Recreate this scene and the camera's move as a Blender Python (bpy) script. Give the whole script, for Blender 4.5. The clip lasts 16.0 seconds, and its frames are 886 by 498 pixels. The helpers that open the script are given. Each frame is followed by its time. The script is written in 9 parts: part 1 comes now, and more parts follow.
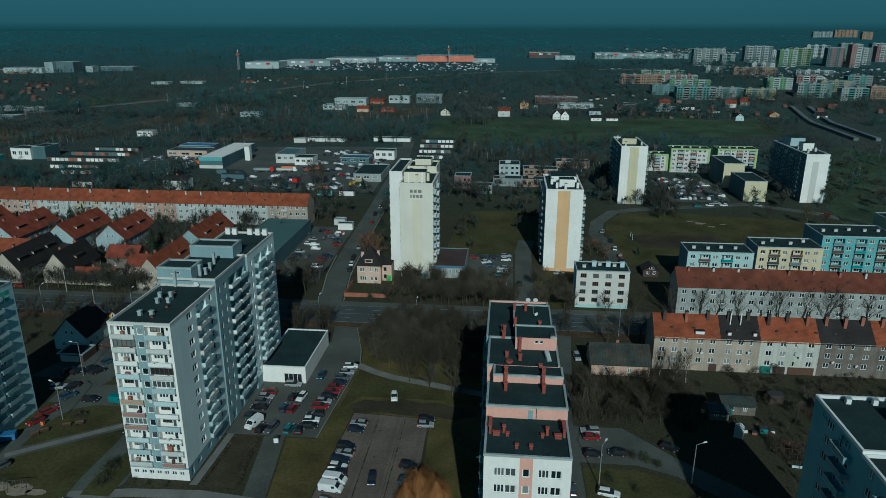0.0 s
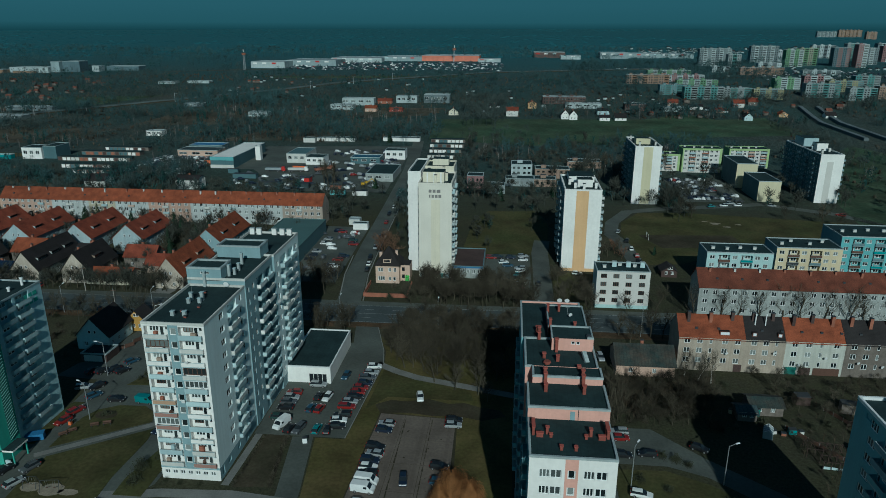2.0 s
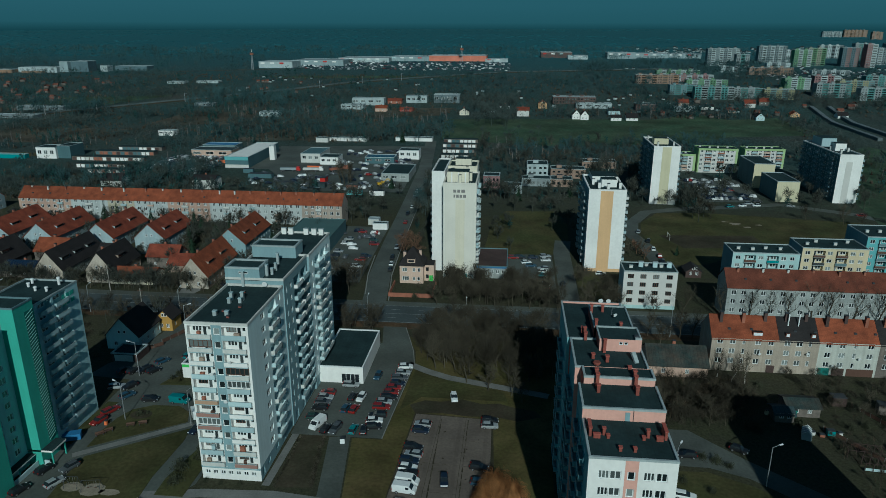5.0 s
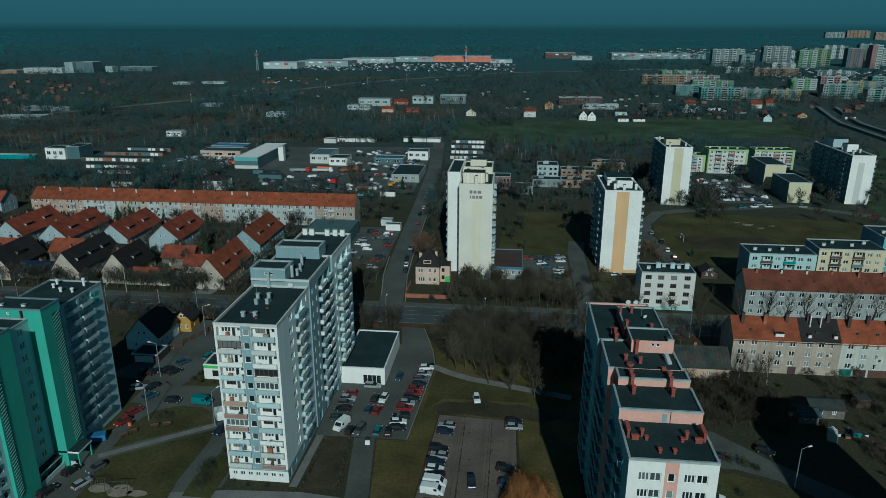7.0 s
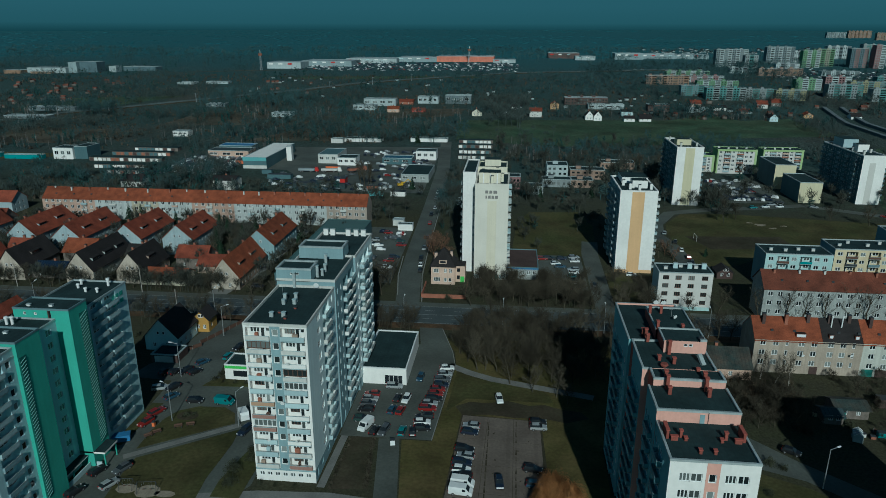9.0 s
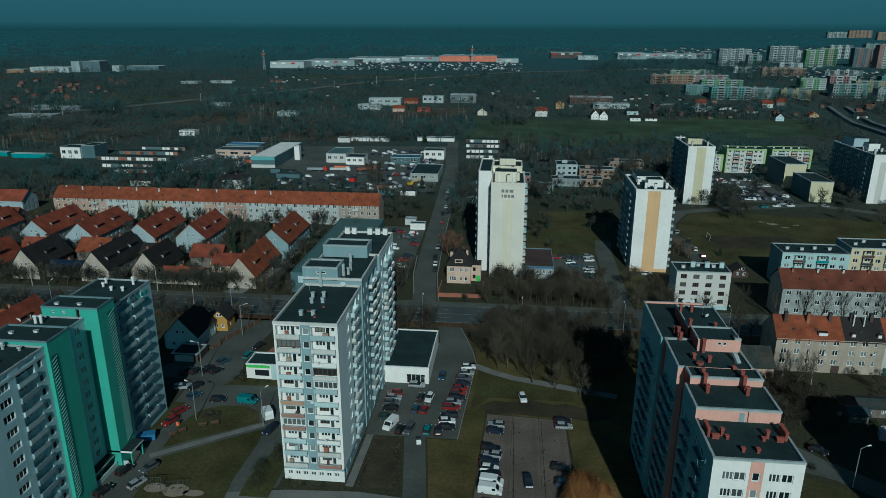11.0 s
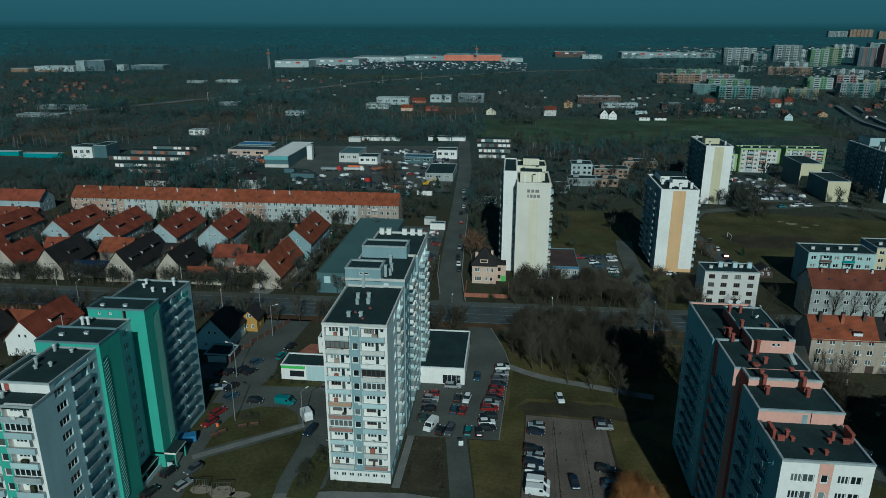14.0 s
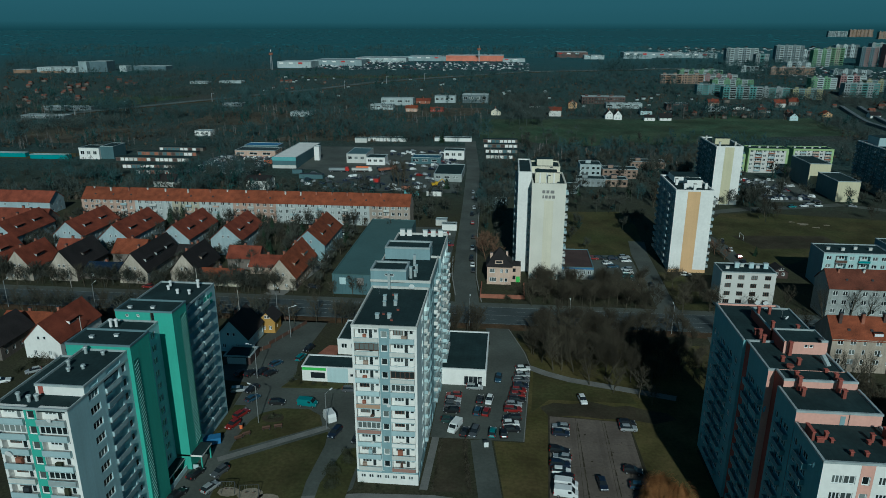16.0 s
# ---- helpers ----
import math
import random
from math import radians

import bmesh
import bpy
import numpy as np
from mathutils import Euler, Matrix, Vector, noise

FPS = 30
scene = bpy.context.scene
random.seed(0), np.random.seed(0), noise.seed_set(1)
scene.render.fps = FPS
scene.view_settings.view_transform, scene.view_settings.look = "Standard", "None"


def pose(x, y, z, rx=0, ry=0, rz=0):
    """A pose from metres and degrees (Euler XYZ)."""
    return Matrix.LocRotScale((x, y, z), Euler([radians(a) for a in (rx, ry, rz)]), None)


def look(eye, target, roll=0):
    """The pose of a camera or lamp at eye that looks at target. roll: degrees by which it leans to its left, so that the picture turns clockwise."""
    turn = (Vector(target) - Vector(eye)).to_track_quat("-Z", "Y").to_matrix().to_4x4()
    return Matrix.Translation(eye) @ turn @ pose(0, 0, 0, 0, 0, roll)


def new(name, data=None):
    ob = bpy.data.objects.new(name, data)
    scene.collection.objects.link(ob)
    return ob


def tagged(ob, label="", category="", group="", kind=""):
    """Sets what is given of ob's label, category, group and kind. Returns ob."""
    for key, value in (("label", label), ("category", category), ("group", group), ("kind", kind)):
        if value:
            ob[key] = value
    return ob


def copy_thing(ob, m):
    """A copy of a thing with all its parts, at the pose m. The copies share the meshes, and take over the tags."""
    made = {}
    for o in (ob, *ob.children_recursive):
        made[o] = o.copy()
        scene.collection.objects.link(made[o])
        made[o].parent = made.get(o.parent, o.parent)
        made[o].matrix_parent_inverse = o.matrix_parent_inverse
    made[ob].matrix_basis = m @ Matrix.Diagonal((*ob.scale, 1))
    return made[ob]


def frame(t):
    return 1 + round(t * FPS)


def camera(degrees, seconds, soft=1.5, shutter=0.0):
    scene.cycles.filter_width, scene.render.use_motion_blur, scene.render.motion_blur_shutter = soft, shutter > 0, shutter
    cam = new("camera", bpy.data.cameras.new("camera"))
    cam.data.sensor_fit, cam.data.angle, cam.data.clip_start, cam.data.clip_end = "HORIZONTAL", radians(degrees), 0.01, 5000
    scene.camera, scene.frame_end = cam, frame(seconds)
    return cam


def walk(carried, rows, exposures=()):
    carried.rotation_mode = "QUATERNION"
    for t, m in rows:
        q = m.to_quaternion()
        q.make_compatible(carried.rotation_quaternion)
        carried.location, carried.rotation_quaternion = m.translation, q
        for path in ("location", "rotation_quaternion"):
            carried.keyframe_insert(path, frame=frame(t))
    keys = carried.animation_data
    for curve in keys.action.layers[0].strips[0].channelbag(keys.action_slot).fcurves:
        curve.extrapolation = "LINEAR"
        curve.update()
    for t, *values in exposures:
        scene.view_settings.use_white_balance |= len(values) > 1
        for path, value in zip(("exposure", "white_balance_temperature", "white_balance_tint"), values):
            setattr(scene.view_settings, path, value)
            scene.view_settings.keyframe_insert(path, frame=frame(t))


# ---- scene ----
cam = camera(66.1, 16.0, soft=0.78)
METRES, EYE, TILT, LEAN, TURN = 45.69, 86.0, 0.0, 0.0, 5.5
ROWS = [
    (0.0, 0.0, 0.0, 0.0, 0.01, -17.83, -0.04),
    (0.5, -0.0329, 0.0021, 0.0009, 0.06, -17.84, -0.04),
    (1.0, -0.0667, 0.0027, 0.002, 0.08, -17.85, -0.06),
    (1.5, -0.1, 0.004, 0.0019, 0.12, -17.85, -0.07),
    (2.0, -0.1326, 0.0055, 0.0014, 0.14, -17.86, -0.07),
    (2.5, -0.1639, 0.007, 0.0004, 0.17, -17.87, -0.08),
    (3.0, -0.1935, 0.0085, -0.0007, 0.2, -17.87, -0.08),
    (3.5, -0.221, 0.01, -0.0015, 0.22, -17.86, -0.08),
    (4.0, -0.2484, 0.0114, -0.0015, 0.26, -17.86, -0.07),
    (6.5, -0.3892, 0.0154, -0.0018, 0.39, -17.82, -0.07),
    (7.0, -0.419, 0.0161, -0.001, 0.41, -17.8, -0.06),
    (7.5, -0.4488, 0.0169, -0.0001, 0.42, -17.8, -0.07),
    (8.0, -0.479, 0.0183, 0.0001, 0.41, -17.8, -0.07),
    (8.5, -0.5098, 0.0196, -0.001, 0.4, -17.8, -0.09),
    (9.0, -0.5412, 0.0204, -0.0022, 0.39, -17.8, -0.09),
    (11.5, -0.7033, 0.0256, -0.011, 0.29, -17.83, -0.12),
    (12.0, -0.7374, 0.0265, -0.0114, 0.26, -17.84, -0.13),
    (12.5, -0.7717, 0.0275, -0.0106, 0.24, -17.86, -0.13),
    (13.0, -0.8065, 0.0288, -0.0084, 0.22, -17.89, -0.13),
    (13.5, -0.8414, 0.0305, -0.0061, 0.2, -17.89, -0.13),
    (14.0, -0.8758, 0.0321, -0.0043, 0.19, -17.9, -0.12),
    (14.5, -0.9088, 0.0335, -0.0029, 0.18, -17.88, -0.11),
    (15.0, -0.9406, 0.0347, -0.002, 0.15, -17.89, -0.1),
    (15.5, -0.9703, 0.0359, -0.0016, 0.12, -17.88, -0.08),
    (16.0, -0.9986, 0.0374, -0.0012, 0.08, -17.87, -0.06),
]
GRADE = [(0.0, -0.93, 5550, -6), (16.0, -0.93, 5550, -6)]
walk(cam, [(t, pose(0, 0, EYE, TILT, LEAN, TURN) @ pose(METRES * x, METRES * y, METRES * z, 90 + pitch, roll, yaw)) for t, x, y, z, yaw, pitch, roll in ROWS], GRADE)

# ---- world, sun ----
SUN_EL, SUN_EAST = 29.5, 9.5          # degrees above the horizon, degrees east of south
world = bpy.data.worlds.new("sky")
scene.world = world
world.use_nodes = True
wn = world.node_tree.nodes
sky = wn.new("ShaderNodeTexSky")
sky.sky_type = "NISHITA"
sky.sun_disc = False
sky.sun_elevation = radians(SUN_EL)
sky.sun_rotation = radians(180 - SUN_EAST)
sky.air_density, sky.dust_density, sky.ozone_density = 1.0, 0.3, 4.0
wn["Background"].inputs["Strength"].default_value = 0.05
tint = wn.new("ShaderNodeMix")
tint.data_type, tint.blend_type = "RGBA", "MULTIPLY"
tint.inputs[0].default_value, tint.inputs[7].default_value = 1.0, (0.55, 1.0, 0.95, 1)
world.node_tree.links.new(sky.outputs[0], tint.inputs[6])
world.node_tree.links.new(tint.outputs[2], wn["Background"].inputs["Color"])
sun_data = bpy.data.lights.new("sun", "SUN")
sun_data.energy, sun_data.angle, sun_data.color = 5.0, radians(0.5), (0.955, 0.94, 0.865)
sun = new("sun", sun_data)
sun_way = Vector((math.sin(radians(SUN_EAST)) * math.cos(radians(SUN_EL)), -math.cos(radians(SUN_EAST)) * math.cos(radians(SUN_EL)), math.sin(radians(SUN_EL))))
sun.matrix_world = look(sun_way * 300, (0, 0, 0))


# ---- materials ----
def ramp_value(nt, fac, low, high):
    """A multiplier between low and high, driven by fac."""
    m = nt.nodes.new("ShaderNodeMapRange")
    m.inputs["From Min"].default_value, m.inputs["From Max"].default_value = 0.3, 0.7
    m.inputs["To Min"].default_value, m.inputs["To Max"].default_value = low, high
    nt.links.new(fac, m.inputs["Value"])
    return m.outputs["Result"]


def noise_at(nt, pos, scale, detail=3, squash=(1, 1, 1)):
    mp = nt.nodes.new("ShaderNodeMapping")
    mp.inputs["Scale"].default_value = (scale * squash[0], scale * squash[1], scale * squash[2])
    nt.links.new(pos, mp.inputs["Vector"])
    n = nt.nodes.new("ShaderNodeTexNoise")
    n.inputs["Scale"].default_value, n.inputs["Detail"].default_value = 1.0, detail
    nt.links.new(mp.outputs[0], n.inputs["Vector"])
    return n.outputs["Fac"]


def math_node(nt, op, a, b):
    m = nt.nodes.new("ShaderNodeMath")
    m.operation = op
    for i, x in enumerate((a, b)):
        if isinstance(x, (int, float)):
            m.inputs[i].default_value = x
        else:
            nt.links.new(x, m.inputs[i])
    return m.outputs[0]


def mix_colour(nt, fac, a, b, how="MIX"):
    m = nt.nodes.new("ShaderNodeMix")
    m.data_type, m.blend_type = "RGBA", how
    for sock, x in ((m.inputs[0], fac), (m.inputs[6], a), (m.inputs[7], b)):
        if isinstance(x, (int, float)):
            sock.default_value = x
        elif isinstance(x, tuple):
            sock.default_value = (*x, 1)
        else:
            nt.links.new(x, sock)
    return m.outputs[2]


def mat(name, col, rough=0.85, var=0.10, big=0.12, fine=2.5, streak=0.0, rand=0.0, bump=0.0, metal=0.0, lines=None, spec=0.3, second=None):
    """A surface: colour with broad stains and fine grain, optional rain streaks down walls, optional joints lines=(axis, step, depth)."""
    m = bpy.data.materials.new(name)
    m.use_nodes = True
    nt = m.node_tree
    bsdf = nt.nodes["Principled BSDF"]
    bsdf.inputs["Roughness"].default_value, bsdf.inputs["Metallic"].default_value = rough, metal
    bsdf.inputs["Specular IOR Level"].default_value = spec
    pos = nt.nodes.new("ShaderNodeNewGeometry").outputs["Position"]
    v = ramp_value(nt, noise_at(nt, pos, big), 1 - var, 1 + var)
    grain = noise_at(nt, pos, fine, 4)
    v = math_node(nt, "MULTIPLY", v, ramp_value(nt, grain, 1 - var * 0.7, 1 + var * 0.7))
    if streak:
        v = math_node(nt, "MULTIPLY", v, ramp_value(nt, noise_at(nt, pos, 1.0, 3, (1.4, 1.4, 0.06)), 1 - streak, 1.0))
    if rand:
        oi = nt.nodes.new("ShaderNodeObjectInfo")
        r = nt.nodes.new("ShaderNodeMapRange")
        r.inputs["To Min"].default_value, r.inputs["To Max"].default_value = 1 - rand, 1 + rand
        nt.links.new(oi.outputs["Random"], r.inputs["Value"])
        v = math_node(nt, "MULTIPLY", v, r.outputs["Result"])
    height = grain
    if lines:
        axis, step, depth = lines
        sep = nt.nodes.new("ShaderNodeSeparateXYZ")
        nt.links.new(pos, sep.inputs[0])
        f = math_node(nt, "FRACT", math_node(nt, "DIVIDE", sep.outputs[axis], step), 0)
        band = math_node(nt, "GREATER_THAN", f, 0.14)
        v = math_node(nt, "MULTIPLY", v, math_node(nt, "ADD", math_node(nt, "MULTIPLY", band, depth), 1 - depth))
        height = math_node(nt, "ADD", grain, f)
    c = nt.nodes.new("ShaderNodeCombineColor")
    for i, x in enumerate(col):
        nt.links.new(math_node(nt, "MULTIPLY", v, x), c.inputs[i])
    tone = c.outputs[0]
    if second:
        other = nt.nodes.new("ShaderNodeCombineColor")
        for i, x in enumerate(second):
            nt.links.new(math_node(nt, "MULTIPLY", v, x), other.inputs[i])
        patch = math_node(nt, "ADD", math_node(nt, "MULTIPLY", ramp_value(nt, noise_at(nt, pos, big * 0.7, 5), 0, 1), 0.7), math_node(nt, "MULTIPLY", ramp_value(nt, noise_at(nt, pos, fine * 0.5, 4), 0, 1), 0.3))
        tone = mix_colour(nt, patch, tone, other.outputs[0])
    nt.links.new(tone, bsdf.inputs["Base Color"])
    if bump:
        b = nt.nodes.new("ShaderNodeBump")
        b.inputs["Strength"].default_value, b.inputs["Distance"].default_value = bump, 0.05
        nt.links.new(height, b.inputs["Height"])
        nt.links.new(b.outputs[0], bsdf.inputs["Normal"])
    return m


def ground_material():
    """Winter turf: dull green, dry straw and bare soil in patches of three sizes; teal haze painted in with distance.
    """
    m = bpy.data.materials.new("winter turf and soil with painted haze")
    m.use_nodes = True
    nt = m.node_tree
    bsdf = nt.nodes["Principled BSDF"]
    bsdf.inputs["Roughness"].default_value = 0.95
    bsdf.inputs["Specular IOR Level"].default_value = 0.1
    pos = nt.nodes.new("ShaderNodeNewGeometry").outputs["Position"]
    sep = nt.nodes.new("ShaderNodeSeparateXYZ")
    nt.links.new(pos, sep.inputs[0])
    a = ramp_value(nt, noise_at(nt, pos, 0.045, 5), 0, 1)
    b = ramp_value(nt, noise_at(nt, pos, 0.25, 5), 0, 1)
    d = ramp_value(nt, noise_at(nt, pos, 1.7, 4), 0.65, 1.3)
    e = ramp_value(nt, noise_at(nt, pos, 0.016, 6), 0, 1)
    col = mix_colour(nt, a, (0.042, 0.047, 0.025), (0.056, 0.053, 0.031))
    col = mix_colour(nt, math_node(nt, "MULTIPLY", b, 0.6), col, (0.042, 0.040, 0.030))
    far = nt.nodes.new("ShaderNodeMapRange")
    far.inputs["From Min"].default_value, far.inputs["From Max"].default_value = 300, 420
    nt.links.new(sep.outputs[1], far.inputs["Value"])
    f = ramp_value(nt, noise_at(nt, pos, 0.03, 6), 0, 1)
    h = ramp_value(nt, noise_at(nt, pos, 0.55, 6), 0.55, 1.45)
    # far scrub tones already lean towards teal for the haze
    wild = mix_colour(nt, e, (0.074, 0.066, 0.054), (0.028, 0.064, 0.062))
    wild = mix_colour(nt, math_node(nt, "MULTIPLY", f, 0.75), wild, (0.042, 0.066, 0.056))
    wild = mix_colour(nt, math_node(nt, "MULTIPLY", b, 0.45), wild, (0.034, 0.058, 0.056))
    rough = nt.nodes.new("ShaderNodeVectorMath")
    rough.operation = "SCALE"
    nt.links.new(wild, rough.inputs[0])
    nt.links.new(h, rough.inputs["Scale"])
    col = mix_colour(nt, far.outputs["Result"], col, rough.outputs[0])
    # distance haze put into the base colour: blue-green from 720 to 1350 m
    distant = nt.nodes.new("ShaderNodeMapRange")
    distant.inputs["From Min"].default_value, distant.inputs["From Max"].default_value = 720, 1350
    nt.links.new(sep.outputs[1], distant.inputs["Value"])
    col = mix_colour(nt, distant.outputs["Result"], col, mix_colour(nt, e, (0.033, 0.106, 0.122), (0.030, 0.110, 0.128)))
    vd = nt.nodes.new("ShaderNodeVectorMath")
    vd.operation = "SCALE"
    nt.links.new(col, vd.inputs[0])
    nt.links.new(d, vd.inputs["Scale"])
    nt.links.new(vd.outputs[0], bsdf.inputs["Base Color"])
    return m


def glass_material(name, low, high):
    """A window pane: dark room, curtain or blind behind, smooth and reflecting."""
    m = bpy.data.materials.new(name)
    m.use_nodes = True
    nt = m.node_tree
    bsdf = nt.nodes["Principled BSDF"]
    bsdf.inputs["Roughness"].default_value = 0.06
    bsdf.inputs["Specular IOR Level"].default_value = 0.6
    oi = nt.nodes.new("ShaderNodeObjectInfo")
    r = nt.nodes.new("ShaderNodeMath")
    r.operation = "POWER"
    r.inputs[1].default_value = 3.0
    nt.links.new(oi.outputs["Random"], r.inputs[0])
    nt.links.new(mix_colour(nt, r.outputs[0], low, high), bsdf.inputs["Base Color"])
    return m


M = {}
M["ground"] = ground_material()
M["lawn"] = mat("mown winter lawn", (0.050, 0.058, 0.022), var=0.30, big=0.10, fine=1.2, spec=0.1, second=(0.070, 0.058, 0.027))
M["meadow"] = mat("green meadow", (0.040, 0.080, 0.046), var=0.36, big=0.05, fine=0.5, spec=0.1, second=(0.058, 0.068, 0.042))
M["dry"] = mat("dry straw turf", (0.098, 0.074, 0.034), var=0.30, big=0.12, fine=1.3, spec=0.1, second=(0.066, 0.066, 0.022))
M["soil"] = mat("bare brown soil", (0.056, 0.044, 0.031), var=0.3, big=0.15, fine=1.5, spec=0.1, second=(0.040, 0.040, 0.024))
M["sand"] = mat("trodden sand", (0.25, 0.21, 0.16), var=0.2, big=0.5, fine=3)
M["asphalt"] = mat("worn asphalt", (0.086, 0.098, 0.088), var=0.22, big=0.10, fine=1.5, bump=0.1, second=(0.067, 0.072, 0.063))
M["asphalt_dark"] = mat("main road asphalt", (0.056, 0.070, 0.072), var=0.2, big=0.08, fine=1.1)
M["concrete"] = mat("weathered concrete slabs", (0.125, 0.102, 0.085), var=0.2, big=0.14, fine=1.6, lines=(0, 6.0, 0.10))
M["paving"] = mat("grey concrete paving", (0.165, 0.165, 0.155), var=0.16, big=0.3, fine=2.2)
M["kerb"] = mat("concrete kerb", (0.20, 0.20, 0.19), var=0.15)
M["paint"] = mat("road marking paint", (0.28, 0.29, 0.29), var=0.35, fine=1.2)
M["roof"] = mat("dark roofing felt", (0.020, 0.038, 0.040), rough=0.9, var=0.22, big=0.22, fine=1.6, bump=0.1, lines=(0, 1.0, 0.10), spec=0.15)
M["roof_green"] = mat("grey-green sheet roof", (0.070, 0.132, 0.130), rough=0.7, var=0.10, big=0.1, fine=1.0, lines=(1, 1.2, 0.12))
M["coping"] = mat("zinc coping", (0.38, 0.43, 0.43), rough=0.5, var=0.14, big=0.5, metal=0.2)
M["white"] = mat("white facade render", (0.75, 0.735, 0.70), var=0.06, big=0.15, fine=1.4, streak=0.04)
M["cream"] = mat("cream facade render", (0.68, 0.63, 0.50), var=0.05, big=0.15, streak=0.08)
M["offwhite"] = mat("off-white facade render", (0.56, 0.555, 0.52), var=0.08, big=0.15, streak=0.10)
M["rail_grey"] = mat("grey-blue balcony panel", (0.20, 0.30, 0.33), var=0.1, rough=0.7)
M["rail_dark"] = mat("dull dark balcony panel", (0.12, 0.19, 0.21), var=0.1, rough=0.7)
M["bluegrey"] = mat("blue-grey facade render", (0.235, 0.345, 0.37), var=0.07, big=0.15, streak=0.10)
M["lightgrey"] = mat("light blue-grey facade render", (0.47, 0.60, 0.61), var=0.05, big=0.12, streak=0.10)
M["midgrey"] = mat("grey facade render", (0.36, 0.47, 0.49), var=0.05, big=0.12, streak=0.10)
M["green"] = mat("emerald facade render", (0.075, 0.39, 0.30), var=0.06, big=0.2, streak=0.08)
M["pink"] = mat("salmon facade render", (0.68, 0.37, 0.30), var=0.06, big=0.2, streak=0.08)
M["redbrown"] = mat("dark red facade render", (0.34, 0.085, 0.065), var=0.08, big=0.2)
M["orange"] = mat("apricot facade render", (0.66, 0.42, 0.22), var=0.05, big=0.15, streak=0.08)
M["beige"] = mat("beige facade render", (0.33, 0.25, 0.195), var=0.14, big=0.2, fine=2, streak=0.15)
M["peach"] = mat("peach facade render", (0.52, 0.36, 0.28), var=0.1, big=0.2, streak=0.10)
M["stucco"] = mat("dirty grey stucco", (0.17, 0.145, 0.125), var=0.2, big=0.3, fine=2.2, streak=0.25)
M["aqua"] = mat("pale turquoise facade render", (0.40, 0.56, 0.55), var=0.06, big=0.2, streak=0.08)
M["mint"] = mat("bright turquoise facade render", (0.14, 0.38, 0.39), var=0.06, big=0.2, streak=0.08)
M["yellow"] = mat("pale yellow facade render", (0.60, 0.51, 0.34), var=0.06, big=0.2, streak=0.08)
M["lime"] = mat("lime green facade render", (0.34, 0.46, 0.22), var=0.06, big=0.2, streak=0.08)
M["brick"] = mat("red brick", (0.28, 0.11, 0.07), var=0.22, big=0.4, fine=5)
M["brickflue"] = mat("painted red flue", (0.23, 0.065, 0.048), var=0.18, big=0.5, fine=4)
M["tile"] = mat("orange clay roof tiles", (0.205, 0.054, 0.024), var=0.28, big=0.35, fine=3.5, bump=0.5, lines=(2, 0.24, 0.25), rand=0.12)
M["tile_red"] = mat("old red clay roof tiles", (0.19, 0.046, 0.025), var=0.3, big=0.3, fine=3.5, bump=0.5, lines=(2, 0.24, 0.25), rand=0.18)
M["tile_dark"] = mat("dark roof tiles", (0.022, 0.019, 0.019), var=0.25, big=0.3, fine=3.5, bump=0.5, lines=(2, 0.24, 0.25), rand=0.2)
M["slate"] = mat("weathered sheet roof", (0.036, 0.056, 0.060), var=0.25, big=0.3, fine=3, lines=(0, 0.9, 0.3))
M["frame"] = mat("white window frame", (0.70, 0.71, 0.70), rough=0.5, var=0.04)
M["frame_dark"] = mat("brown window frame", (0.10, 0.055, 0.04), rough=0.6, var=0.15)
M["glass"] = glass_material("window pane", (0.010, 0.016, 0.018), (0.24, 0.27, 0.26))
M["steel"] = mat("galvanised steel", (0.42, 0.44, 0.45), rough=0.45, var=0.1, metal=0.6)
M["dark"] = mat("dark painted metal", (0.04, 0.045, 0.05), rough=0.6, var=0.1)
M["lattice"] = mat("pale green slats", (0.19, 0.44, 0.39), rough=0.6, var=0.1)
M["bark"] = mat("bare bark and twigs", (0.066, 0.058, 0.042), rough=0.95, var=0.25, big=0.05, fine=1.0, rand=0.25, spec=0.1)
# twig colour pulled towards teal to stand for distance haze
M["twigs_hazed"] = mat("haze-tinted far twigs", (0.058, 0.074, 0.069), rough=1.0, var=0.3, big=0.05, fine=0.5, spec=0.0)
M["birch"] = mat("pale birch bark", (0.34, 0.32, 0.29), rough=0.9, var=0.3, big=0.6, fine=3)
M["twig_russet"] = mat("russet dry leaves and twigs", (0.25, 0.115, 0.045), rough=0.95, var=0.3, big=0.5, fine=3, rand=0.15, spec=0.1)
M["twig_dull"] = mat("dull russet twigs", (0.150, 0.088, 0.058), rough=0.95, var=0.3, big=0.5, fine=3, spec=0.1)
# bare wood, evergreens, pine forest: bluish haze mixed into the base colours
M["wood_hazed"] = mat("haze-tinted far bare wood", (0.044, 0.082, 0.084), rough=1.0, var=0.3, big=0.01, fine=0.1, spec=0.0)
M["wood_dark"] = mat("haze-tinted far evergreen", (0.024, 0.062, 0.058), rough=1.0, var=0.3, big=0.02, fine=0.2, spec=0.0)
M["forest"] = mat("haze-tinted far pine forest", (0.031, 0.112, 0.131), rough=1.0, var=0.2, big=0.004, fine=0.03, spec=0.0)
M["conifer"] = mat("spruce needles", (0.022, 0.045, 0.026), rough=0.95, var=0.3, big=0.4, fine=3, spec=0.1)
M["hedge"] = mat("dull evergreen hedge", (0.044, 0.048, 0.030), rough=0.95, var=0.35, big=0.5, fine=3, spec=0.1)
M["tyre"] = mat("black rubber", (0.02, 0.02, 0.02), rough=0.9, var=0.1)
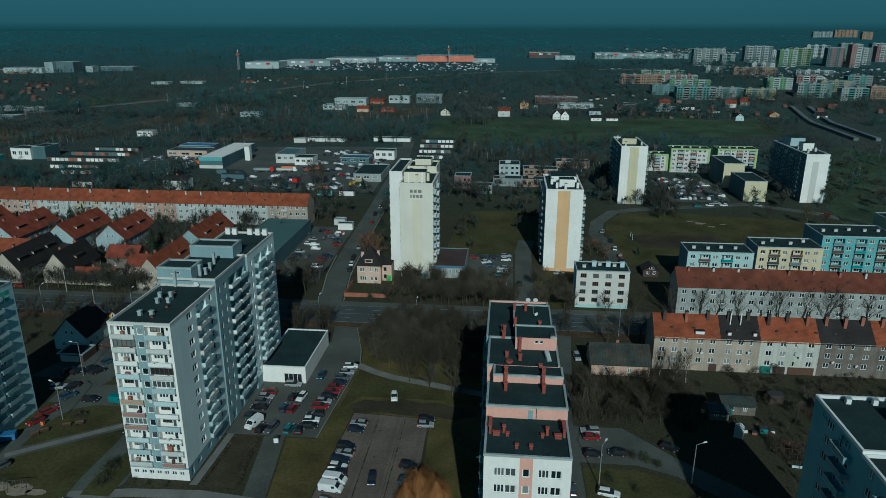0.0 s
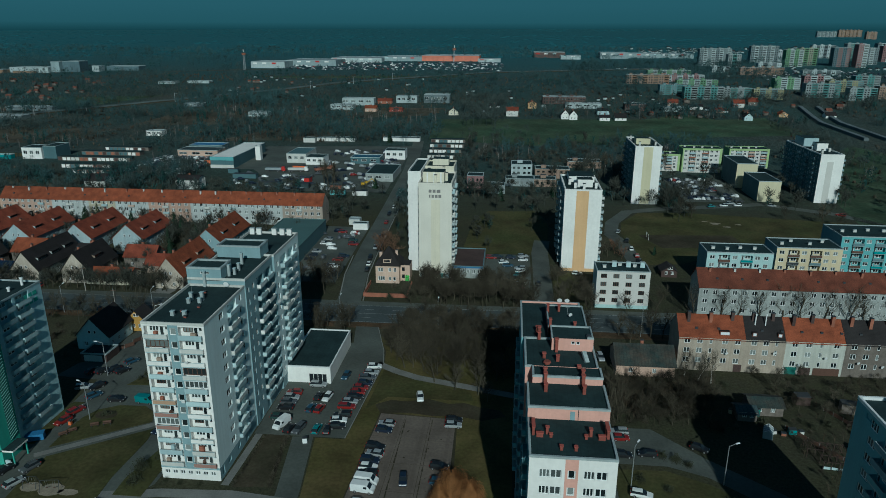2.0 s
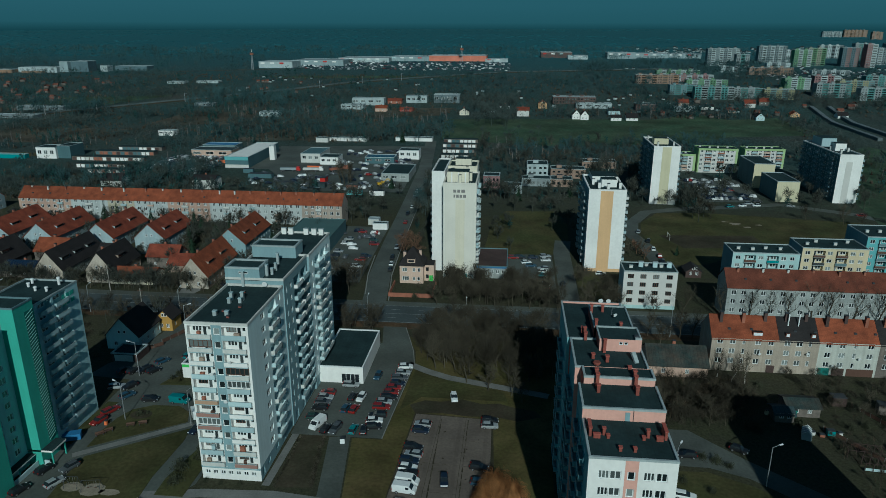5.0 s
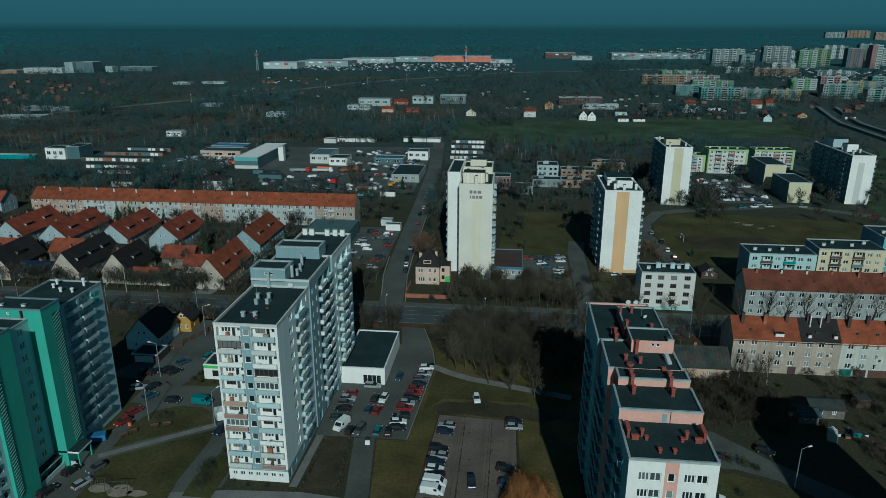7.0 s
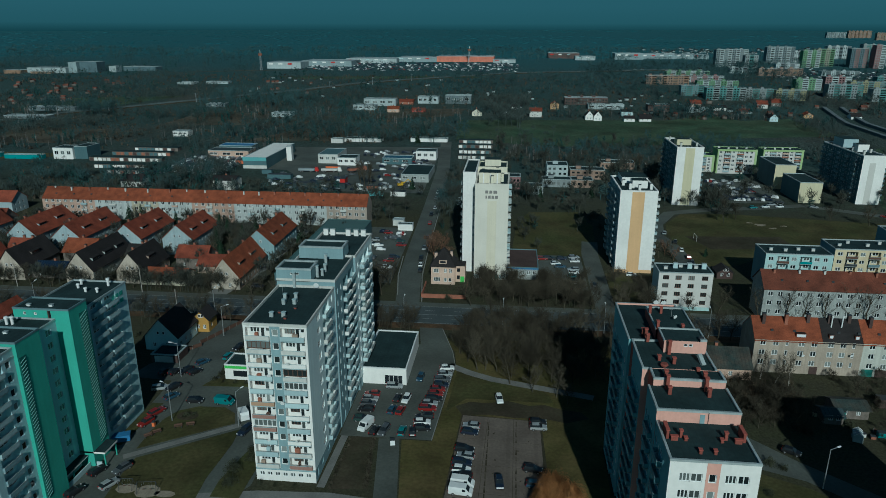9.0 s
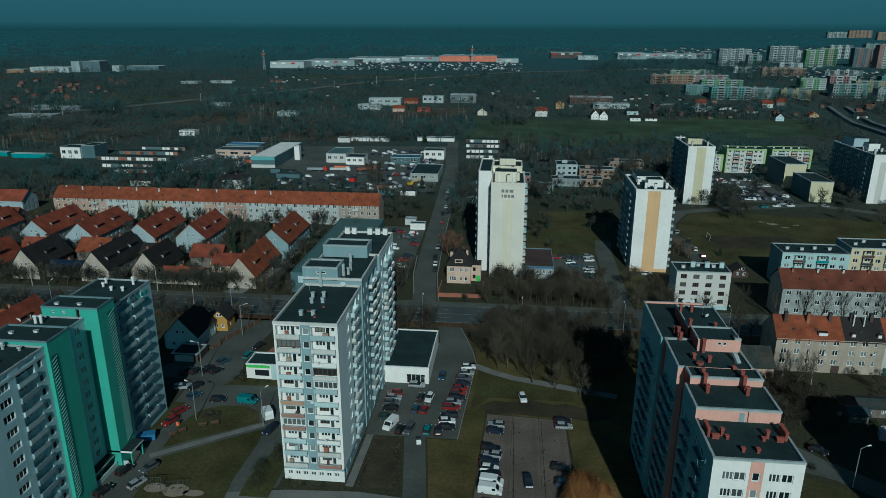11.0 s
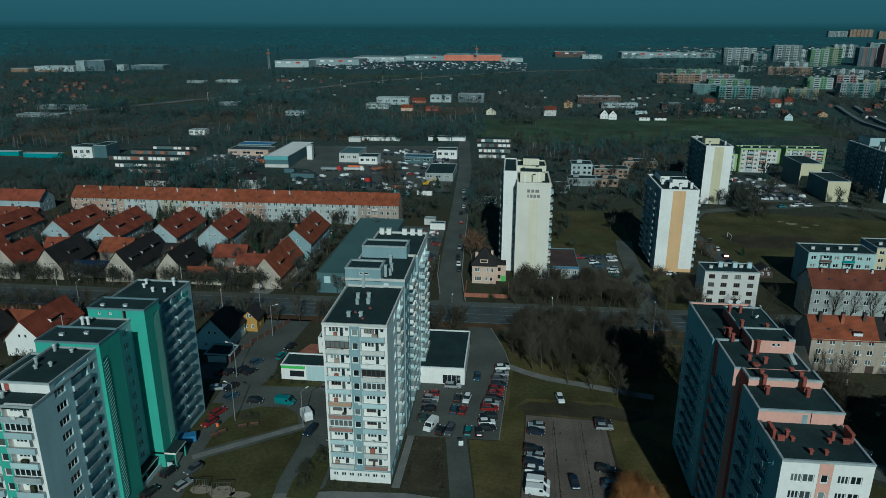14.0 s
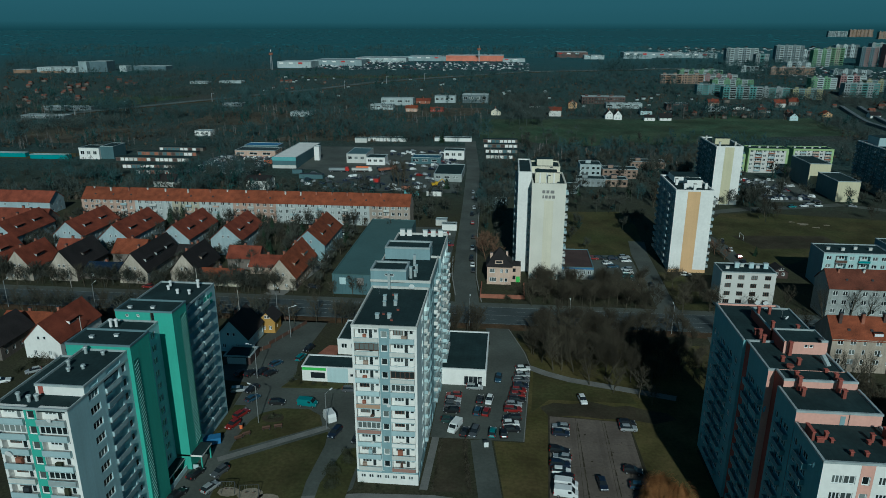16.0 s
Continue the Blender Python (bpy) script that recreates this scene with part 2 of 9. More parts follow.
M["rim"] = mat("alloy rim", (0.5, 0.5, 0.52), rough=0.35, var=0.05, metal=0.8)
M["carglass"] = mat("tinted car glass", (0.016, 0.021, 0.025), rough=0.16, var=0.05, spec=0.5)
M["headlamp"] = mat("clear headlamp", (0.7, 0.72, 0.74), rough=0.15, var=0.05)
M["taillamp"] = mat("red tail lamp", (0.35, 0.015, 0.012), rough=0.2, var=0.05)
M["blue"] = mat("blue sheet metal", (0.04, 0.16, 0.33), rough=0.5, var=0.1)
M["teal"] = mat("teal paint", (0.02, 0.24, 0.25), rough=0.4, var=0.1)
M["redpaint"] = mat("red paint", (0.45, 0.03, 0.025), rough=0.4, var=0.1)
M["signgreen"] = mat("bright green sign", (0.10, 0.50, 0.10), rough=0.4, var=0.05)
M["letter"] = mat("dark facade lettering", (0.22, 0.21, 0.20), rough=0.7, var=0.05)
M["orange_sheet"] = mat("orange cladding", (0.70, 0.17, 0.06), rough=0.5, var=0.06)
CAR_COLOURS = {
    "white": (0.70, 0.71, 0.70), "silver": (0.38, 0.40, 0.41), "black": (0.012, 0.013, 0.015), "navy": (0.012, 0.020, 0.038),
    "red": (0.20, 0.014, 0.012), "grey": (0.10, 0.11, 0.12), "blue": (0.022, 0.062, 0.10), "teal": (0.02, 0.17, 0.18), "darkgreen": (0.02, 0.05, 0.045),
}
for key, col in CAR_COLOURS.items():
    M["car_" + key] = mat(key + " car paint", col, rough=0.30, var=0.04, big=0.8, spec=0.6, metal=0.3 if key in ("silver", "grey") else 0.0)


# ---- mesh helpers ----
class Solid:
    """Gathers faces for one mesh; each face has a material slot."""

    def __init__(self):
        self.v, self.f, self.m = [], [], []

    def poly(self, pts, m=0):
        n = len(self.v)
        self.v.extend(tuple(p) for p in pts)
        self.f.append(tuple(range(n, n + len(pts))))
        self.m.append(m)

    def box(self, x0, x1, y0, y1, z0, z1, m=0, top=None):
        n = len(self.v)
        self.v.extend([(x0, y0, z0), (x1, y0, z0), (x1, y1, z0), (x0, y1, z0), (x0, y0, z1), (x1, y0, z1), (x1, y1, z1), (x0, y1, z1)])
        self.f.extend([(n, n + 3, n + 2, n + 1), (n + 4, n + 5, n + 6, n + 7), (n, n + 1, n + 5, n + 4), (n + 1, n + 2, n + 6, n + 5), (n + 2, n + 3, n + 7, n + 6), (n + 3, n, n + 4, n + 7)])
        self.m.extend([m, m if top is None else top, m, m, m, m])
        return self

    def tube(self, a, b, r0, r1, n=6, m=0, caps=True):
        a, b = Vector(a), Vector(b)
        d = (b - a).normalized()
        s = d.cross(Vector((0, 0, 1)) if abs(d.z) < 0.95 else Vector((1, 0, 0))).normalized()
        t = d.cross(s)
        k = len(self.v)
        for c, r in ((a, r0), (b, r1)):
            for i in range(n):
                w = 2 * math.pi * i / n
                self.v.append(tuple(c + (s * math.cos(w) + t * math.sin(w)) * r))
        for i in range(n):
            j = (i + 1) % n
            self.f.append((k + i, k + n + i, k + n + j, k + j))
            self.m.append(m)
        if caps:
            self.f.append(tuple(k + i for i in range(n)))
            self.f.append(tuple(k + n + i for i in reversed(range(n))))
            self.m.extend([m, m])
        return self

    def loft(self, rings, m=0, caps=True):
        k, n = len(self.v), len(rings[0])
        for r in rings:
            self.v.extend(tuple(p) for p in r)
        for q in range(len(rings) - 1):
            for i in range(n):
                j = (i + 1) % n
                self.f.append((k + q * n + i, k + q * n + j, k + (q + 1) * n + j, k + (q + 1) * n + i))
                self.m.append(m)
        if caps:
            self.f.append(tuple(k + i for i in reversed(range(n))))
            self.f.append(tuple(k + (len(rings) - 1) * n + i for i in range(n)))
            self.m.extend([m, m])
        return self

    def mesh(self, name, *mats):
        me = bpy.data.meshes.new(name)
        me.from_pydata(self.v, [], self.f)
        for x in mats:
            me.materials.append(M[x])
        if len(mats) > 1:
            me.polygons.foreach_set("material_index", self.m)
        me.update()
        return me


def thing(name, x, y, z, label, category, group="", kind="", turn=0):
    ob = new(name)
    ob.matrix_world = pose(x, y, z, 0, 0, turn)
    return tagged(ob, label, category, group, kind)


# ---- terrain ----
RISE = [(-400, 0), (215, 0), (250, 1.2), (340, 2.6), (410, 3.4), (495, 4.8), (635, 10.8), (690, 15), (805, 26), (935, 31), (1075, 36.5), (1165, 39.8), (1600, 48), (2600, 65), (4000, 82), (4560, 90), (4800, 91)]


def height_at(y):
    return float(np.interp(y, [a for a, b in RISE], [b for a, b in RISE]))


def sheet(name, outline, lift, material, label="", category="ground", kind="structure", thick=0.0):
    """A flat patch of ground with that outline, laid on the terrain; thick: its edge goes down by so much."""
    bm = bmesh.new()
    face = bm.faces.new([bm.verts.new((x, y, 0)) for x, y in outline])
    if face.normal.z < 0 or (face.normal_update() or face.normal.z < 0):
        face.normal_flip()
    for y, _ in RISE:
        geom = bm.verts[:] + bm.edges[:] + bm.faces[:]
        bmesh.ops.bisect_plane(bm, geom=geom, plane_co=(0, y, 0), plane_no=(0, 1, 0))
    if thick:
        out = bmesh.ops.extrude_face_region(bm, geom=bm.faces[:])
        top = {v for v in out["geom"] if isinstance(v, bmesh.types.BMVert)}
        for v in bm.verts:
            v.co.z = height_at(v.co.y) + (lift if v in top else lift - thick)
        bmesh.ops.recalc_face_normals(bm, faces=bm.faces[:])
    else:
        for v in bm.verts:
            v.co.z = height_at(v.co.y) + lift
    bmesh.ops.triangulate(bm, faces=bm.faces[:])
    me = bpy.data.meshes.new(name)
    bm.to_mesh(me)
    bm.free()
    me.materials.append(M[material])
    return tagged(new(name, me), label, category, "", kind)


def strip(line, width):
    """The outline of a way of that width along a line of points."""
    left, right = [], []
    for i, p in enumerate(line):
        a, b = Vector(line[max(i - 1, 0)]), Vector(line[min(i + 1, len(line) - 1)])
        d = (b - a).normalized()
        n = Vector((-d.y, d.x)) * width / 2
        left.append((p[0] + n.x, p[1] + n.y))
        right.append((p[0] - n.x, p[1] - n.y))
    return left + right[::-1]


def build_ground():
    xs = [-6000, -3000, -1500, -800, -400, -200, 0, 200, 400, 800, 1500, 3000, 6000]
    ys = sorted({y for y, _ in RISE} | {-200, 0, 100})
    verts = [(x, y, height_at(y)) for y in ys for x in xs]
    n = len(xs)
    faces = [(j * n + i, j * n + i + 1, (j + 1) * n + i + 1, (j + 1) * n + i) for j in range(len(ys) - 1) for i in range(n - 1)]
    me = bpy.data.meshes.new("ground")
    me.from_pydata(verts, [], faces)
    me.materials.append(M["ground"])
    tagged(new("ground", me), "rough winter turf and brown scrubland rising to the horizon, haze painted in", "ground", "", "structure")


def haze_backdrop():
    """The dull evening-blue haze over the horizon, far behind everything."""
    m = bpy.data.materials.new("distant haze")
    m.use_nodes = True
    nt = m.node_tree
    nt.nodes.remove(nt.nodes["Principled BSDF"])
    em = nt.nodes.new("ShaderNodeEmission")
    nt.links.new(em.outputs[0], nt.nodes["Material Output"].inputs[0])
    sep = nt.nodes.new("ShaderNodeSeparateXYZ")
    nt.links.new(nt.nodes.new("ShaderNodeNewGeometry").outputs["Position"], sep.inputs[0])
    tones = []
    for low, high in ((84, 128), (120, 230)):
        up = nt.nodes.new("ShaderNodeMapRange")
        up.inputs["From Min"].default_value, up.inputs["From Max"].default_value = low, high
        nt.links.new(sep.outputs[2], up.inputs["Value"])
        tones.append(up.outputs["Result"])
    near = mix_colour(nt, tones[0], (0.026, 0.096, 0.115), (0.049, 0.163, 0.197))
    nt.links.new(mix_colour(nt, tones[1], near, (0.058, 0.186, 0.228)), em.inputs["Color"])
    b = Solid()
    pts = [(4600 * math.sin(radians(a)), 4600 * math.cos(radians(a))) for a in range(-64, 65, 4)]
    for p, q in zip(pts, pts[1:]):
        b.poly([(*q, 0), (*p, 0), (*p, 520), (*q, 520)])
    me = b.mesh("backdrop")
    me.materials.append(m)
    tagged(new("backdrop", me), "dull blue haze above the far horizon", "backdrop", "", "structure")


build_ground()
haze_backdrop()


# ---- building kit ----
CACHE = {}


def place(name, me, parent, m, label=""):
    ob = new(name, me)
    ob.parent = parent
    ob.matrix_basis = m
    return tagged(ob, label)


def wall_mesh(length, z0, z1, holes, material, depth=0.18, peak=0.0):
    """A wall along +x that faces -y, with openings (u0, u1, v0, v1) that go depth deep; peak: height of a gable on top."""
    b = Solid()
    us = sorted({0.0, length} | {h[0] for h in holes} | {h[1] for h in holes})
    vs = sorted({z0, z1} | {h[2] for h in holes} | {h[3] for h in holes})
    for v0, v1 in zip(vs, vs[1:]):
        run = None
        for u0, u1 in zip(us, us[1:]):
            cu, cv = (u0 + u1) / 2, (v0 + v1) / 2
            hole = any(h[0] < cu < h[1] and h[2] < cv < h[3] for h in holes)
            if hole:
                if run is not None:
                    b.poly([(run, 0, v0), (u0, 0, v0), (u0, 0, v1), (run, 0, v1)])
                run = None
            elif run is None:
                run = u0
        if run is not None:
            b.poly([(run, 0, v0), (length, 0, v0), (length, 0, v1), (run, 0, v1)])
    for h in holes:
        u0, u1, v0, v1 = h[:4]
        d = h[4] if len(h) > 4 else depth
        b.poly([(u0, 0, v0), (u0, 0, v1), (u0, d, v1), (u0, d, v0)])
        b.poly([(u1, 0, v1), (u1, 0, v0), (u1, d, v0), (u1, d, v1)])
        b.poly([(u0, 0, v0), (u0, d, v0), (u1, d, v0), (u1, 0, v0)])
        b.poly([(u0, d, v1), (u0, 0, v1), (u1, 0, v1), (u1, d, v1)])
        b.poly([(u0, d, v0), (u0, d, v1), (u1, d, v1), (u1, d, v0)][::-1])
    if peak:
        b.poly([(0, 0, z1), (length, 0, z1), (length / 2, 0, z1 + peak)])
    return b.mesh("wall", material)


def window_meshes(w, h, n, frame_mat, sill, glazed=False):
    key = ("window", round(w, 2), round(h, 2), n, frame_mat, sill, glazed)
    if key not in CACHE:
        f, t = Solid(), 0.12
        us = [0, t] + [e for i in range(1, n) for e in (w * i / n - t * 0.6, w * i / n + t * 0.6)] + [w - t, w]
        vs = [0, t, h - t, h]
        nu = len(us)
        f.v = [(u, y, v) for y in (-0.06, 0) for v in vs for u in us]
        at = lambda i, j, k: k * nu * 4 + j * nu + i
        solid = lambda i, j: 0 <= i < nu - 1 and 0 <= j < 3 and (j != 1 or i % 2 == 0)
        for i in range(nu - 1):
            for j in range(3):
                if solid(i, j):
                    f.f.append((at(i, j, 0), at(i + 1, j, 0), at(i + 1, j + 1, 0), at(i, j + 1, 0)))
                    if not solid(i - 1, j):
                        f.f.append((at(i, j, 1), at(i, j, 0), at(i, j + 1, 0), at(i, j + 1, 1)))
                    if not solid(i + 1, j):
                        f.f.append((at(i + 1, j, 0), at(i + 1, j, 1), at(i + 1, j + 1, 1), at(i + 1, j + 1, 0)))
                    if not solid(i, j - 1):
                        f.f.append((at(i, j, 1), at(i + 1, j, 1), at(i + 1, j, 0), at(i, j, 0)))
                    if not solid(i, j + 1):
                        f.f.append((at(i, j + 1, 0), at(i + 1, j + 1, 0), at(i + 1, j + 1, 1), at(i, j + 1, 1)))
        f.m = [0] * len(f.f)
        if glazed:
            for i in range(1, nu - 1, 2):
                f.f.append((at(i, 1, 1), at(i + 1, 1, 1), at(i + 1, 2, 1), at(i, 2, 1)))
                f.m.append(1)
        p = Solid()
        p.box(t, w - t, -0.035, -0.02, t, h - t)
        CACHE[key] = (f.mesh("window", frame_mat, "glass") if glazed else f.mesh("window", frame_mat)), (None if glazed else p.mesh("pane", "glass"))
    return CACHE[key]


def put_window(parent, wall, u, v, w, h, n=2, depth=0.18, frame_mat="frame", sill=True, pane=False):
    f, p = window_meshes(w, h, n, frame_mat, sill, not pane)
    ob = place("window", f, parent, wall @ pose(u, depth - 0.004, v))
    if pane:
        place("pane", p, ob, Matrix())
    return ob


def balcony_mesh(w, d, panel_mat, slab_mat="coping", high=0.88, rail=True):
    key = ("balcony", w, d, panel_mat, slab_mat, high)
    if key not in CACHE:
        b = Solid()
        b.box(0, w, -d, 0, -0.16, 0, 1)
        b.box(0, w, -d - 0.04, -d + 0.03, 0.06, high, 0)
        b.box(0, 0.05, -d + 0.03, -0.02, 0.06, high, 0).box(w - 0.05, w, -d + 0.03, -0.02, 0.06, high, 0)
        if rail:
            b.box(-0.02, w + 0.02, -d - 0.06, -d + 0.05, high, high + 0.06, 1)
        CACHE[key] = b.mesh("balcony", panel_mat, slab_mat)
    return CACHE[key]


SIDES = {"s": (0, 0, 0), "e": (1, 0, 90), "n": (1, 1, 180), "w": (0, 1, 270)}


class Building:
    """A thing made of rectangular blocks; places are in the world, parts hang on its Empty."""

    def __init__(self, name, x, y, z, label, category="building", group=""):
        self.o = (x, y, z)
        self.root = thing(name, x, y, z, label, category, group)

    def wall_at(self, box, side):
        x0, x1, y0, y1 = box
        ix, iy, turn = SIDES[side]
        return pose((x1 if ix else x0) - self.o[0], (y1 if iy else y0) - self.o[1], 0, 0, 0, turn)

    def length(self, box, side):
        return box[1] - box[0] if side in "sn" else box[3] - box[2]

    def side(self, box, side, z0, z1, material, holes=(), depth=0.18, peak=0.0, label=""):
        m = self.wall_at(box, side)
        place("wall", wall_mesh(self.length(box, side), z0, z1, list(holes), material, depth, peak), self.root, m, label)
        return m

    def box_part(self, name, x0, x1, y0, y1, z0, z1, material, label="", top=None):
        b = Solid().box(x0 - self.o[0], x1 - self.o[0], y0 - self.o[1], y1 - self.o[1], z0, z1, 0, 1 if top else None)
        return place(name, b.mesh(name, material, top) if top else b.mesh(name, material), self.root, Matrix(), label)

    def flat_roof(self, box, z, rim=0.45, coping="coping", material="roof", wide=0.38, edges="snwe"):
        """A felt roof with an upstand and a coping along the named edges."""
        x0, x1, y0, y1 = box[0] - self.o[0], box[1] - self.o[0], box[2] - self.o[1], box[3] - self.o[1]
        b = Solid()
        b.poly([(x0, y0, z - rim), (x1, y0, z - rim), (x1, y1, z - rim), (x0, y1, z - rim)])
        b.poly([(x0, y0, z - rim - 0.3), (x0, y1, z - rim - 0.3), (x1, y1, z - rim - 0.3), (x1, y0, z - rim - 0.3)])
        roof = place("roof", b.mesh("roof", material), self.root, Matrix(), "dark felt flat roof")
        edge = Solid()
        for side, a in zip("snwe", ((x0 - 0.06, x1 + 0.06, y0 - 0.06, y0 + wide), (x0 - 0.06, x1 + 0.06, y1 - wide, y1 + 0.06), (x0 - 0.06, x0 + wide, y0 + wide, y1 - wide), (x1 - wide, x1 + 0.06, y0 + wide, y1 - wide))):
            if side not in edges:
                continue
            if self.o[1] < 300:
                place("coping", Solid().box(*a, z - rim - 0.02, z + 0.05).mesh("coping", coping), roof, Matrix())
            else:
                edge.box(*a, z - rim - 0.02, z + 0.05)
        if edge.v:
            place("coping", edge.mesh("coping", coping), roof, Matrix())
        return roof

    def columns(self, box, side, floors, cols, material, z0, z1, extra=(), label="", frame_mat="frame", pane=False):
        """One wall with, on every floor, windows ("w", u, width, sill, height, lights) and balconies ("b", u, width, depth, panel colours)."""
        holes, put = list(extra), []
        rng = random.Random(int(box[0] * 7 + box[2] * 3 + ord(side)))
        for z in floors:
            for c in cols:
                if c[0] == "w":
                    _, u, w, sill, h, n = c
                    holes.append((u, u + w, z + sill, z + sill + h))
                    put.append(("w", u, z + sill, w, h, n))
                elif c[0] == "l":
                    _, u, w, d, colours = c
                    holes.append((u, u + w, z, z + 2.4, 1.2))
                    put.append(("lw", u + 0.4, z + 0.05, 0.85, 2.05, 1))
                    put.append(("lw", u + 1.6, z + 0.9, min(w - 2.0, 2.0), 1.2, 2))
                    put.append(("b", u, z, w, d, rng.choice(colours)))
                else:
                    _, u, w, d, colours = c
                    dw = 0.85
                    holes.append((u + 0.3, u + 0.3 + dw, z + 0.05, z + 2.1))
                    put.append(("w", u + 0.3, z + 0.05, dw, 2.05, 1))
                    ww = min(w - 1.9, 2.0)
                    if ww > 0.6:
                        holes.append((u + 1.5, u + 1.5 + ww, z + 0.9, z + 2.1))
                        put.append(("w", u + 1.5, z + 0.9, ww, 1.2, 2))
                    put.append(("b", u, z, w, d, rng.choice(colours)))
        m = self.side(box, side, z0, z1, material, holes, 0.18, 0, label)
        for p in put:
            if p[0] == "w":
                put_window(self.root, m, p[1], p[2], p[3], p[4], p[5], 0.18, frame_mat, pane=pane)
            elif p[0] == "lw":
                put_window(self.root, m, p[1], p[2], p[3], p[4], p[5], 1.2, frame_mat, pane=pane)
            else:
                place("balcony", balcony_mesh(p[3], p[4], p[5]), self.root, m @ pose(p[1], 0, p[2]))
        return m

    def flue(self, x, y, z, w=0.6, d=0.6, h=1.4, material="offwhite", cap="dark"):
        b = Solid().box(-w / 2, w / 2, -d / 2, d / 2, 0, h, 0)
        b.box(-w / 2 - 0.08, w / 2 + 0.08, -d / 2 - 0.08, d / 2 + 0.08, h + 0.0, h + 0.1, 1)
        return place("flue", b.mesh("flue", material, cap), self.root, pose(x - self.o[0], y - self.o[1], z))

    def vent(self, x, y, z, r=0.3, h=1.2, material="coping"):
        b = Solid().tube((0, 0, 0), (0, 0, h), r, r, 10).tube((0, 0, h), (0, 0, h + 0.25), r * 1.5, r * 1.2, 10)
        return place("vent", b.mesh("vent", material), self.root, pose(x - self.o[0], y - self.o[1], z))

    def dish(self, x, y, z, turn=0, r=0.45, material="frame"):
        b = Solid()
        rings = [[(math.cos(a) * q, -0.18 * (q / r) ** 2, math.sin(a) * q) for a in [2 * math.pi * i / 12 for i in range(12)]] for q in (r, r * 0.6, 0.03)]
        b.loft(rings).tube((0, 0, 0), (0, 0.35, -0.1), 0.03, 0.03, 5)
        return place("satellite_dish", b.mesh("satellite_dish", material), self.root, pose(x - self.o[0], y - self.o[1], z, 15, 0, turn), "white satellite dish")

    def gable_roof(self, box, eave, ridge, axis, material, over=0.4, thick=0.18):
        """A pitched roof with its ridge along axis ("x" or "y"): two slabs that meet at the ridge."""
        x0, x1, y0, y1 = box[0] - self.o[0], box[1] - self.o[0], box[2] - self.o[1], box[3] - self.o[1]
        for s in (0, 1):
            b = Solid()
            if axis == "y":
                c, half = (x0 + x1) / 2, (x1 - x0) / 2
                e = x0 - over if s == 0 else x1 + over
                drop = (ridge - eave) / half * over
                sect = [(e, eave - drop), (c, ridge), (c, ridge + thick), (e, eave - drop + thick)]
                b.loft([[(p, y, q) for p, q in (sect if s else sect[::-1])] for y in (y0 - over, y1 + over)][::-1])
            else:
                c, half = (y0 + y1) / 2, (y1 - y0) / 2
                e = y0 - over if s == 0 else y1 + over
                drop = (ridge - eave) / half * over
                sect = [(e, eave - drop), (c, ridge), (c, ridge + thick), (e, eave - drop + thick)]
                b.loft([[(x, p, q) for p, q in (sect[::-1] if s else sect)] for x in (x0 - over, x1 + over)][::-1])
            place("roof", b.mesh("roof", material), self.root, Matrix())


